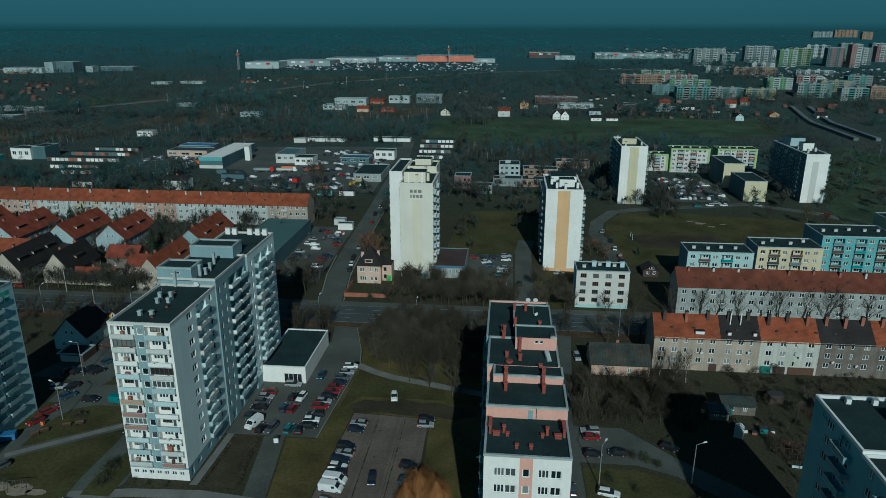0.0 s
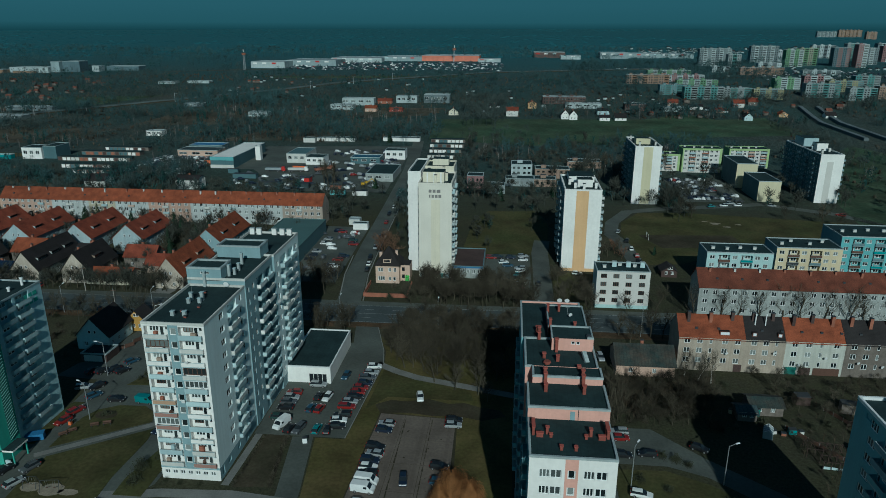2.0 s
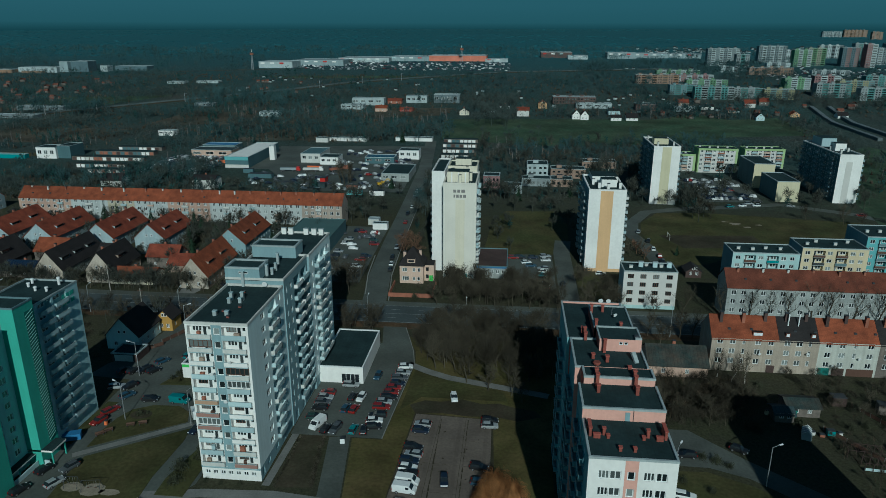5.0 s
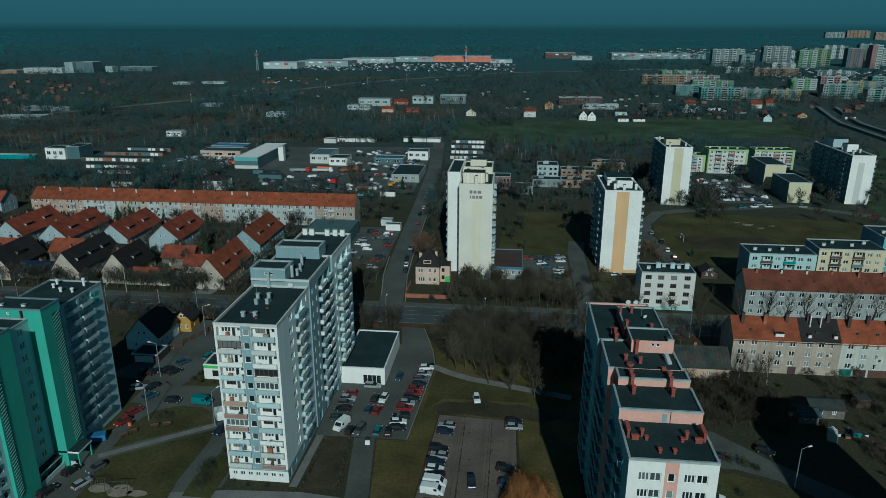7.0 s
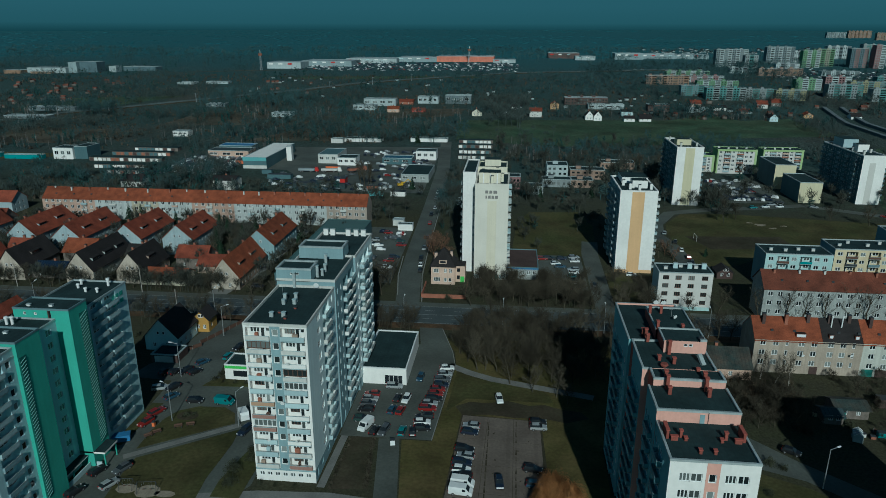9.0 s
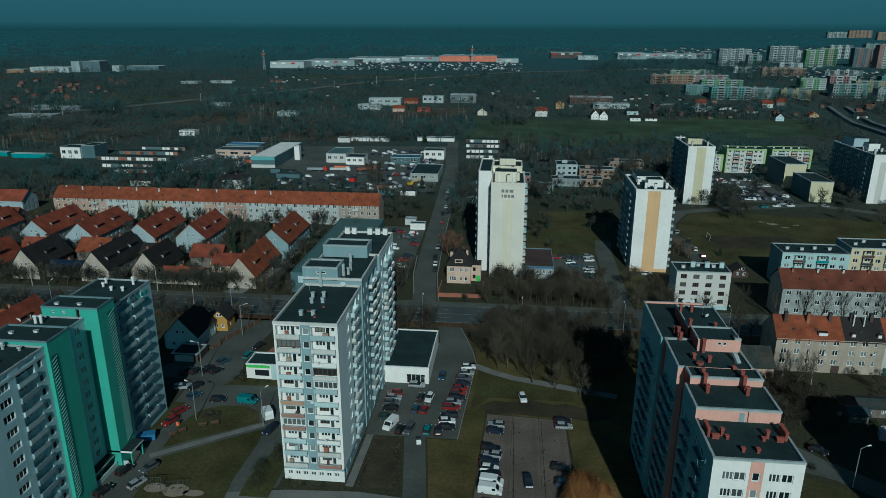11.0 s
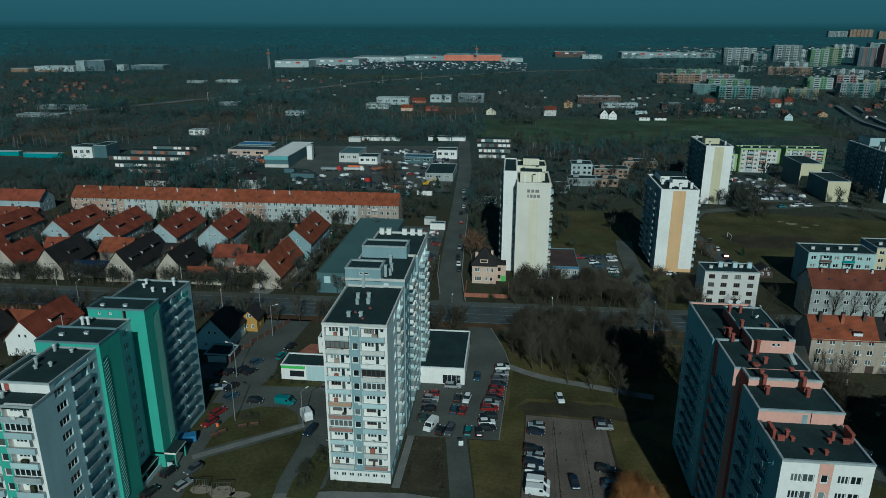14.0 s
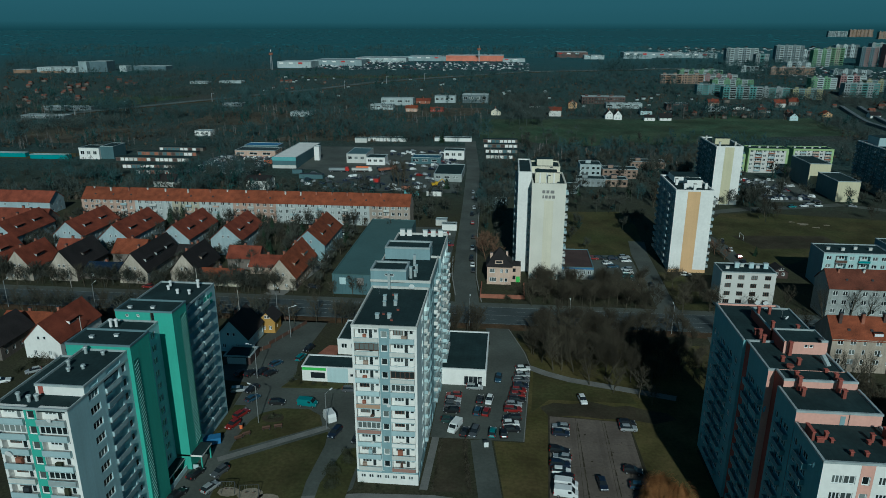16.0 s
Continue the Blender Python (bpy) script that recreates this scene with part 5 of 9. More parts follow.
        crack.poly([(x + r * math.cos(a) * rng.uniform(0.5, 1), y + r * math.sin(a) * rng.uniform(0.5, 1), 0.062) for a in [k * math.pi / 3 for k in range(6)]])
    tagged(new("joint_weeds", crack.mesh("joint_weeds", "soil")), "dark weedy joints and holes in the concrete", "joints", "", "stuff")
    # strips on the sunny side of the block
    sheet("path", strip([(-60.3, 109), (-59.8, 127.3)], 1.6), 0.03, "paving", "narrow concrete path along the block", "path")
    sheet("lawn", [(-58.4, 108.6), (-50.8, 109.4), (-53.0, 127.6), (-58.0, 127.8)], 0.025, "soil", "dull shrub bed edged by low hedges", "lawn")
    sheet("path", strip([(-46.0, 95), (-47.2, 108.2), (-49.8, 127.2)], 4.6), 0.028, "asphalt", "worn asphalt driveway to the car park", "path")
    sheet("path", strip([(-95, 101.5), (-72, 105.5), (-58, 106.3), (-46, 105)], 2.6), 0.034, "paving", "pale concrete footpath in front of the block", "path")
    # court between the two slab blocks
    sheet("court", [(-109.4, 76), (-109.4, 134), (-110, 147), (-122, 148), (-120.5, 155), (-117.8, 158), (-114, 186.4), (-99.5, 186.4), (-101, 160), (-99, 151), (-97, 148), (-78, 147), (-74.5, 147), (-74.2, 108), (-82, 96), (-86, 76)], 0.02, "asphalt", "worn asphalt yard between the blocks", "yard")
    sheet("lawn", [(-103.2, 117.6), (-103.6, 124), (-103.0, 129.5), (-101.4, 133.2), (-97.3, 135.6), (-91, 135.8), (-87.6, 133.4), (-86.0, 129.4)], 0.10, "lawn", "rounded green lawn island with kerb", "lawn", thick=0.1)
    sheet("lawn", [(-101.6, 114.4), (-84.0, 127.0), (-83.4, 121.9), (-83.9, 109.2), (-83.2, 102.0), (-84.0, 96.0), (-100.4, 98.0), (-101.4, 107.0)], 0.10, "lawn", "green lawn with worn sandy patches", "lawn", thick=0.1)
    sheet("lawn", [(-101, 145.2), (-84, 146.2), (-83.5, 148.4), (-97.4, 149.4), (-99.6, 149.0)], 0.10, "lawn", "green strip before the low shop", "lawn", thick=0.1)
    sheet("lawn", [(-109.3, 118.5), (-107.2, 118.5), (-106.6, 136), (-109.3, 136)], 0.10, "lawn", "narrow lawn at the foot of the block", "lawn", thick=0.1)
    sheet("lawn", [(-80.8, 104.0), (-75.0, 104.0), (-75.0, 122), (-78.8, 120.6), (-81.0, 109)], 0.10, "lawn", "lawn with shrubs beside the block", "lawn", thick=0.1)
    sheet("path", strip([(-104.4, 114.4), (-95.0, 121.2), (-84.4, 128.8)], 1.7), 0.115, "paving", "pale footpath crossing the lawn", "path")
    sheet("flower_bed", [(-98.2 + 2.6 * math.cos(k * 0.52), 131.2 + 1.9 * math.sin(k * 0.52)) for k in range(12)], 0.13, "soil", "round planted bed", "flower bed")
    for x, y, a, b in ((-98.0, 104.6, 2.2, 1.5), (-93.5, 104.2, 2.6, 2.0), (-89.8, 103.8, 2.2, 1.0)):
        sheet("sand_patch", [(x + a * math.cos(k * 0.7), y + b * math.sin(k * 0.7)) for k in range(9)], 0.115, "sand", "worn sandy patch under play frames", "ground")
    # east side of the salmon block
    sheet("lane", strip([(13.6, 78), (14.0, 114), (13.6, 140), (16, 172), (17, 186.4)], 6.0), 0.028, "asphalt", "muddy asphalt lane beside the block", "lane")
    sheet("car_bay", [(16.5, 124), (16.5, 137.6), (27.5, 137.8), (37, 127.6), (52, 114.5), (49, 109.5), (36, 121.0), (28.5, 124.0)], 0.026, "asphalt", "worn asphalt parking bay and drive", "car park")
    sheet("lawn", [(17.2, 108), (17.2, 122), (28, 122.4), (36, 118.5), (46, 109), (40, 100), (20, 98)], 0.05, "lawn", "shaded lawn with bushes", "lawn", thick=0.05)
    # lawns and ways to the north
    sheet("lawn", [(-24, 256), (10, 258), (12, 300), (8, 322), (-16, 320), (-22, 300)], 0.02, "lawn", "green lawn between the high-rises", "lawn")
    sheet("yard", [(-14, 222), (3, 222), (3, 257), (-14, 257)], 0.02, "asphalt", "asphalt parking court", "car park")
    sheet("lane", strip([(7.0, 206), (7.0, 260), (8.5, 276)], 6.5), 0.03, "asphalt", "asphalt lane to the parking court", "lane")
    sheet("lawn", [(10.5, 207), (20.5, 207), (20.5, 240), (10.5, 240)], 0.02, "lawn", "green lawn before the white high-rise", "lawn")
    sheet("lane", strip([(43.5, 246), (42.2, 272), (38.5, 288), (41.5, 306), (51, 325), (70, 333), (92, 338)], 6.0), 0.03, "asphalt", "curving asphalt lane", "lane")
    sheet("sports_field", [(46.5, 250), (61, 252), (80, 268), (140, 285), (150, 315), (80, 326), (56, 324), (45.5, 306), (43.2, 290)], 0.02, "lawn", "rough olive-green sports field", "field")
    sheet("pitch", [(50, 288), (57, 271), (92, 275), (90, 291)], 0.03, "soil", "brown worn pitch", "field")
    for x, y, a in ((88, 309, 2.6), (92, 304, 1.8), (98, 308, 1.5), (84, 312, 1.4)):
        sheet("sand_patch", [(x + a * (1 + 0.35 * math.sin(k * 2.3 + x)) * math.cos(k * 0.7), y + a * 0.6 * (1 + 0.3 * math.cos(k * 1.9 + x)) * math.sin(k * 0.7)) for k in range(9)], 0.03, "sand", "pale sandy patch in the field", "ground")
    sheet("lane", strip([(92, 338), (120, 346), (150, 330), (165, 310), (190, 290)], 6), 0.03, "asphalt", "asphalt lane behind the field", "lane")
    sheet("yard", [(84, 348), (114, 350), (116, 402), (82, 402)], 0.02, "asphalt", "parking yard of the flats", "car park")
    sheet("yard", [(-106, 222), (-66.5, 222), (-67.5, 288), (-104, 288)], 0.02, "asphalt", "supermarket parking yard", "car park")
    sheet("lane", strip([(-124, 206), (-118, 232), (-116, 282)], 7), 0.022, "paving", "pale gravel drive behind the supermarket", "lane")
    sheet("yard", [(-188, 404), (-164, 404), (-130, 352), (-72, 352), (-76, 492), (-182, 482)], 0.02, "asphalt", "broad asphalt works yard", "yard")
    sheet("meadow", [(-68, 518), (-74, 612), (10, 618), (112, 624), (150, 655), (206, 590), (120, 520), (20, 500)], 0.03, "meadow", "green winter meadow", "field")
    sheet("meadow", [(150, 300), (260, 320), (300, 420), (240, 520), (175, 440)], 0.03, "meadow", "dull green grassland", "field")
    sheet("meadow", [(-500, 420), (-340, 420), (-335, 440), (-500, 445)], 0.03, "dry", "straw-coloured grassland", "field")
    for pts, tone, lab in (([(-520, 640), (-430, 660), (-380, 720), (-500, 700)], "meadow", "dull green paddock"), ([(-330, 560), (-210, 575), (-190, 620), (-320, 640)], "bracken", "brown bracken slope"), ([(-230, 500), (-130, 510), (-90, 580), (-200, 560)], "bracken", "brown bracken slope"), ([(-480, 470), (-360, 480), (-330, 540), (-470, 545)], "bracken", "brown bracken slope"), ([(-300, 850), (-60, 880), (-80, 900), (-330, 880)], "meadow", "dull green paddock"), ([(-160, 610), (-80, 630), (-70, 670), (-170, 660)], "bracken", "brown bracken slope"), ([(-560, 890), (-400, 960), (-250, 990), (-420, 940)], "bracken", "brown fallow field"), ([(120, 540), (230, 560), (220, 640), (150, 620)], "meadow", "green winter meadow")):
        sheet("field", pts, 0.06, tone, lab, "field")
    for x in (246, 262):
        sheet("garage_row", strip([(x + 14, 540), (x + 10, 610), (x + 22, 690)], 3.6), 2.4, "shed_roof_far", "long low garage row with a grey flat roof", "garages", "", 3.0)
    line = [(-800, 330), (-560, 500), (-480, 572), (-445, 626), (-370, 687), (-266, 757), (-166, 844), (-31, 944), (200, 1010)]
    sheet("embankment", strip(line, 16), 0.4, "soil", "dark overgrown railway embankment", "embankment", thick=0.8)
    sheet("railway", strip(line, 5.0), 1.2, "ballast", "railway track bed of pale ballast", "railway", thick=0.9)


surfaces()


# ---- low buildings ----
def low_hall(name, label, x0, x1, y0, y1, h, wall, roof="roof", category="building", group="", windows=0, rim="coping"):
    z = min(height_at(y0), height_at(y1))
    bd = Building(name, (x0 + x1) / 2, (y0 + y1) / 2, z, label, category, group)
    bx = (x0, x1, y0, y1)
    L = x1 - x0
    hs = [(1 + i * (L - 1) / windows, 1 + i * (L - 1) / windows + (L - 1) / windows * 0.6, h * 0.4, h * 0.72) for i in range(windows)]
    m = bd.side(bx, "s", -0.5, h, wall, hs)
    for a, c, v0, v1 in hs:
        put_window(bd.root, m, a, v0, c - a, v1 - v0, 2, 0.18, "frame", False)
    for s in "enw":
        bd.side(bx, s, -0.5, h, wall)
    bd.flat_roof(bx, h, 0.25, rim, roof, wide=0.3)
    return bd


block_a()
block_d()
block_b()
block_e()
towers()

# the shop beside the blue-grey block
shop = low_hall("shop", "single-storey white shop with dark felt roof", -61.2, -49.6, 151.0, 173.6, 4.6, "white", category="shop", rim="frame")
shop.box_part("shop_window", -55.2, -50.6, 150.9, 150.996, 0.3, 2.6, "carglass", "wide dark shop window")
for i in range(5):
    shop.box_part("mullion", -55.2 + i * 1.14, -55.1 + i * 1.14, 150.84, 150.897, 0.3, 2.6, "frame")
# the low shop with the green sign
kiosk = low_hall("shop", "low white shop with a bright green sign band", -96.6, -76.0, 149.3, 156.0, 4.2, "white", category="shop", rim="frame", windows=0)
kiosk.box_part("sign", -96.5, -90.3, 149.12, 149.296, 3.2, 3.9, "signgreen", "bright green sign band")
kiosk.box_part("panel", -90.0, -84.6, 149.2, 149.296, 0, 4.1, "lightgrey", "grey facade panel")
kiosk.box_part("shop_window", -94.3, -90.6, 149.2, 149.296, 1.0, 2.6, "carglass")
kiosk.box_part("shop_window", -84.0, -80.0, 149.2, 149.296, 1.9, 2.5, "carglass")
low_hall("shop", "white flat-roofed annex with dark windows", -91.2, -82.0, 165.0, 178.0, 4.6, "white", category="shop", rim="frame", windows=3)
sheet("terrace", [(-99, 157.5), (-91.5, 157.5), (-91.5, 170), (-95, 170)], 0.1, "brick", "red-paved sunken terrace", "terrace", thick=0.1)
M["market_grey"] = mat("dark blue-grey cladding", (0.075, 0.14, 0.155), var=0.08, lines=(0, 1.2, 0.15))
# supermarket hall
mk = low_hall("supermarket", "long supermarket hall with grey-green sheet roof", -104.0, -85.0, 209.5, 280, 7.2, "market_grey", "roof_green", "supermarket", rim="roof_green")
mk.box_part("poster", -101.5, -99.3, 209.38, 209.496, 3.6, 6.0, "lightgrey")
mk.box_part("poster", -95.5, -93.2, 209.38, 209.496, 3.6, 6.0, "letter")
mk.box_part("porch", -84.9, -82.5, 221, 227, 0, 4.0, "redpaint", "red entrance porch")
# the low office at the foot of the lettered tower
low_hall("office", "low white office with a blue fascia", -25.4, -14.2, 230.5, 252, 4.6, "dingy", "sooty", "office", windows=5, rim="rail_dark").box_part("fascia", -25.4, -14.2, 230.35, 230.496, 3.9, 4.4, "blue", "blue fascia")
# villa with the pyramid roof
vl = Building("house", -47.1, 228, height_at(223), "peach villa with a steep dark hipped roof and garden wall", "house", "pitched-roof houses")
vb = (-52.0, -43.6, 223.2, 232.0)
spec = ((0.9, 1.0, 2.4, 1.6, 3), (0.9, 4.3, 1.8, 1.5, 2), (4.6, 1.0, 1.0, 1.4, 1), (6.2, 1.0, 1.0, 1.4, 1), (4.6, 4.3, 1.0, 1.5, 2), (6.4, 4.3, 1.0, 1.5, 2))
mv = vl.side(vb, "s", 0, 6.8, "villa", [(u, u + w, v, v + h) for u, v, w, h, n in spec])
for u, v, w, h, n in spec:
    put_window(vl.root, mv, u, v, w, h, n)
for s in "enw":
    vl.side(vb, s, 0, 6.8, "villa")
hip = Solid()
x0, x1, y0, y1 = -50.9 + 45.5, -41.5 + 45.5, 222.7 - 228, 232.5 - 228
c = ((x0 + x1) / 2, (y0 + y1) / 2, 12.6)
for p, q in (((x0, y0), (x1, y0)), ((x1, y0), (x1, y1)), ((x1, y1), (x0, y1)), ((x0, y1), (x0, y0))):
    hip.poly([(*p, 6.6), (*q, 6.6), c])
place("roof", hip.mesh("roof", "tile_dark"), vl.root, Matrix())
vl.box_part("dormer", -49.2, -46.5, 223.4, 226.4, 7.6, 8.9, "villa", "", "tile_dark")
vl.box_part("dormer_window", -48.9, -46.8, 223.3, 223.396, 7.9, 8.6, "carglass")
vl.box_part("wing", -43.6, -40.2, 226.0, 232.0, 0, 6.0, "villa", "", "tile_dark")
vl.box_part("window", -43.0, -42.0, 225.9, 225.996, 1.1, 2.5, "carglass")
vl.box_part("window", -43.0, -42.0, 225.9, 225.996, 3.9, 5.2, "carglass")
vl.box_part("garage_door", -41.8, -40.4, 225.8, 225.996, 0, 2.2, "signgreen", "green garage door")
vl.flue(-50.6, 227.0, 7.6, 1.0, 0.8, 3.0, "villa")
vl.flue(-45.2, 228.5, 7.6, 0.8, 0.7, 3.2, "villa")
for x0, x1, y0, y1 in ((-53.6, -39, 210.6, 210.9), (-53.9, -53.6, 210.6, 223), (-39.2, -38.9, 210.6, 223)):
    tagged(new("garden_wall", Solid().box(x0, x1, y0, y1, 0, 1.4).mesh("garden_wall", "brick")), "low red brick garden wall", "wall", "", "structure")
# white four-storey block on the main road
sw = flat_block("apartment_block", "white four-storey block with dark flat roof", 23.0, 39.8, 208.8, 218.0, 4, "greige", "lightgrey", None, base_mat="aqua", storey=2.75, low=1.2, columns=(1.3, 5.2, 9.2, 13.4), frame_mat="frame_dark")
for x in (29, 33.5, 38):
    sw.flue(x, 214, 12.5, 1.4, 0.9, 1.8, "lightgrey", "coping")
# terraces
M["house_grey"] = mat("blue-grey pebbledash", (0.34, 0.42, 0.44), var=0.1, big=0.3, streak=0.15)
M["warm_stucco"] = mat("warm grey old stucco", (0.40, 0.335, 0.27), var=0.14, big=0.3, fine=2.5, streak=0.22)
M["tile_weathered"] = mat("weathered red roof tiles", (0.128, 0.038, 0.022), var=0.3, big=0.3, fine=3.5, bump=0.5, lines=(2, 0.24, 0.25))
M["faded_peach"] = mat("faded peach render", (0.44, 0.30, 0.235), var=0.1, big=0.2, streak=0.18)
M["cool_white"] = mat("cool dirty white render", (0.43, 0.46, 0.45), var=0.1, big=0.2, streak=0.18)
M["faded_cream"] = mat("faded olive cream render", (0.41, 0.375, 0.28), var=0.1, big=0.2, streak=0.18)
M["faded_grey"] = mat("faded grey-pink render", (0.37, 0.31, 0.26), var=0.1, big=0.2, streak=0.18)
tiled_block("terrace", "long four-storey terrace under an orange tile roof", [(-243, -217, "faded_peach", "tile"), (-217, -199, "cool_white", "tile"), (-199, -186, "faded_cream", "tile"), (-186, -170, "cool_white", "tile"), (-170, -150, "faded_peach", "tile"), (-150, -107, "cool_white", "tile"), (-107, -88.6, "faded_grey", "tile")], 288, 299, 9.0, 13.6, group="b", storeys=3, storey=2.8, low=1.2)
stucco_row = tiled_block("terrace", "three-storey stucco terrace under orange and black tile roofs", [(39.8, 56.8, "warm_stucco", "tile"), (56.8, 66.8, "warm_stucco", "tile_dark"), (66.8, 81.6, "chalk", "tile"), (81.6, 95.2, "stucco", "tile_dark"), (95.2, 111, "stucco", "tile"), (111, 126, "beige", "tile_dark")], 168.0, 178.5, 8.9, 13.8, storeys=3, storey=2.75, low=1.5, stacks=True)
for i, (x0, x1, c) in enumerate(((67.4, 70.2, "band_green"), (70.8, 73.8, "sooty"), (74.4, 81.0, "frame_dark"), (54.4, 56.4, "sooty"))):
    stucco_row.box_part("garage_door", x0, x1, 167.9, 167.994, 0.05, 2.1, c, "dull painted garage door")
for x in (59.6, 62.2):
    stucco_row.vent(x, 171.4, 11.7, 0.16, 3.4, "frame")
for x, w in ((50.2, 2.6), (58.4, 1.2), (64.8, 1.2)):
    stucco_row.box_part("dormer", x, x + w, 168.9, 171.4, 9.9, 11.0, "tile_mixed", "low dormer with a wide window", "tile_dark")
    stucco_row.box_part("dormer_window", x + 0.2, x + w - 0.2, 168.82, 168.897, 10.1, 10.85, "headlamp")
for x, z in ((52.0, 5.6), (63.9, 6.2), (70.5, 3.2), (76.8, 5.4), (85.0, 4.4), (91.0, 3.6)):
    stucco_row.dish(x, 167.4, z, 10, 0.42)
tiled_block("terrace", "long grey-white terrace under a weathered red tile roof", [(53.6, 136, "dingy", "tile_weathered")], 203.0, 213.5, 10.6, 15.1, storeys=3, storey=2.9, low=1.6)
flat_block("apartment_block", "pale turquoise five-storey block with balconies", 62.5, 84.5, 229.5, 240.5, 4, "aqua", "bluegrey", ["frame_dark", "rail_dark", "teal"], storey=2.8, low=1.4, group="coloured blocks")
flat_block("apartment_block", "pale yellow five-storey block with dark balconies", 88.0, 110.0, 236.5, 248.5, 4, "yellow", "bluegrey", ["frame_dark", "dark", "rail_dark"], storey=2.8, low=1.4, group="coloured blocks")
flat_block("apartment_block", "bright turquoise five-storey block with balconies", 112.0, 137.5, 243.0, 259.0, 5, "mint", "bluegrey", ["frame_dark", "rail_dark", "teal"], storey=2.75, low=1.4, group="coloured blocks")
flat_block("apartment_block", "cream five-storey block behind the coloured flats", 146, 170, 266, 278, 5, "cream_deep", "cream_deep", None, storey=2.75, low=1.2, group="coloured blocks")
# houses with the ridge away from the street
for x, y, l, wall, roof in ((-246, 238, 25, "house_grey", "tile_red"), (-220, 242, 27, "house_grey", "tile_red"), (-199.5, 240, 28, "house_grey", "tile_red"), (-175.8, 242, 27, "house_grey", "tile_red"), (-155, 243, 24, "house_grey", "tile_red"), (-121, 240, 28, "bluegrey", "tile")):
    house(x, y, 12.5, l, 6.6, 12.2, wall, roof, "grey-rendered semi-detached house with a steep red tile roof", dormer=2, chimney=3)
for x, y, l, wall, roof, d in ((-219, 211, 16, "dingy", "tile_red", 1), (-203, 212, 20, "stucco", "tile_dark", 1), (-176.5, 212, 26, "dingy", "tile_dark", 3), (-158, 213, 18, "beige", "tile_dark", 1), (-122.5, 211, 26, "beige", "tile", 2), (-236, 214, 18, "dingy", "tile_red", 1)):
    house(x, y, 10.5, l, 4.6, 11.2, wall, roof, "old gabled house with a plastered street gable", dormer=d, chimney=2, gable_wall="gable_cream")
for x, y, w, l, e, r, wall, roof in ((-190.5, 215, 13, 9, 2.6, 5.0, "stucco", "solar"), (-146, 212.5, 16, 8, 2.8, 5.2, "cream", "tile"), (-133, 225, 12, 9, 3.0, 6.0, "beige", "tile_red"), (-188, 229, 12, 10, 5.0, 9.0, "stucco", "tile"), (-143, 229, 12, 8, 4.5, 8.0, "stucco", "tile_red"), (-165, 231, 10, 8, 4.0, 7.0, "stucco", "tile_dark"), (-211, 228, 10, 8, 5, 9, "stucco", "tile_red"), (-128, 254, 9, 6, 3, 3.6, "brick", "tile_dark"), (-277, 292, 30, 11, 6.0, 10.0, "house_grey", "tile_red"), (-256, 262, 24, 10, 5.5, 10, "stucco", "tile_red")):
    house(x, y, w, l, e, r, wall, roof, "low house with its eaves to the street", chimney=1, turn_x=True)
house(-170.5, 154.5, 10.5, 19, 5.0, 10.4, "white", "tile_red", "white gabled house with a red-brown tile roof", dormer=1, chimney=1)
house(-185, 166, 14, 9, 4.0, 6.5, "cream", "tile", "low cream house with orange tile roof", turn_x=True)
house(-186, 152, 10, 14, 4.4, 9.0, "stucco", "tile_dark", "dark-roofed house behind the hedge", chimney=1)
house(-121, 163.5, 9.5, 12, 4.2, 9.4, "lightgrey", "tile_dark", "dark steep-roofed house beside the court", chimney=1)
house(-115.5, 176.5, 5.0, 5.5, 4.0, 6.5, "ochre", "tile_dark", "small ochre garden house", chimney=0)
low_hall("garage", "dark garage row with a white side", -120.4, -113.0, 156.4, 162.6, 2.4, "sooty", category="garage").box_part("garage_door", -119.4, -114.2, 156.28, 156.396, 0.1, 1.9, "offwhite", "white garage door")
# sheds in the gardens
house(30.8, 163.0, 15.0, 11, 3.2, 6.6, "peach", "shed_roof", "long peach-walled shed under a weathered grey sheet roof", chimney=1, turn_x=True, group="sheds")
house(55.6, 146.2, 7.4, 5.6, 2.4, 3.4, "stucco", "shed_roof", "dark weathered garden shed with lean-to", chimney=0, turn_x=True, group="sheds")
house(50.4, 143.4, 4.2, 4.5, 2.0, 2.8, "stucco", "slate", "small dark lean-to shed", chimney=0, turn_x=True, group="sheds")
house(52.6, 238.0, 5.5, 5.5, 2.4, 4.2, "sooty", "tile_dark", "small red-brown garden shed", chimney=0, group="sheds")
low_hall("kiosk", "small white kiosk by the parking yard", -74.0, -67.5, 284, 287.5, 3.0, "white", category="kiosk")


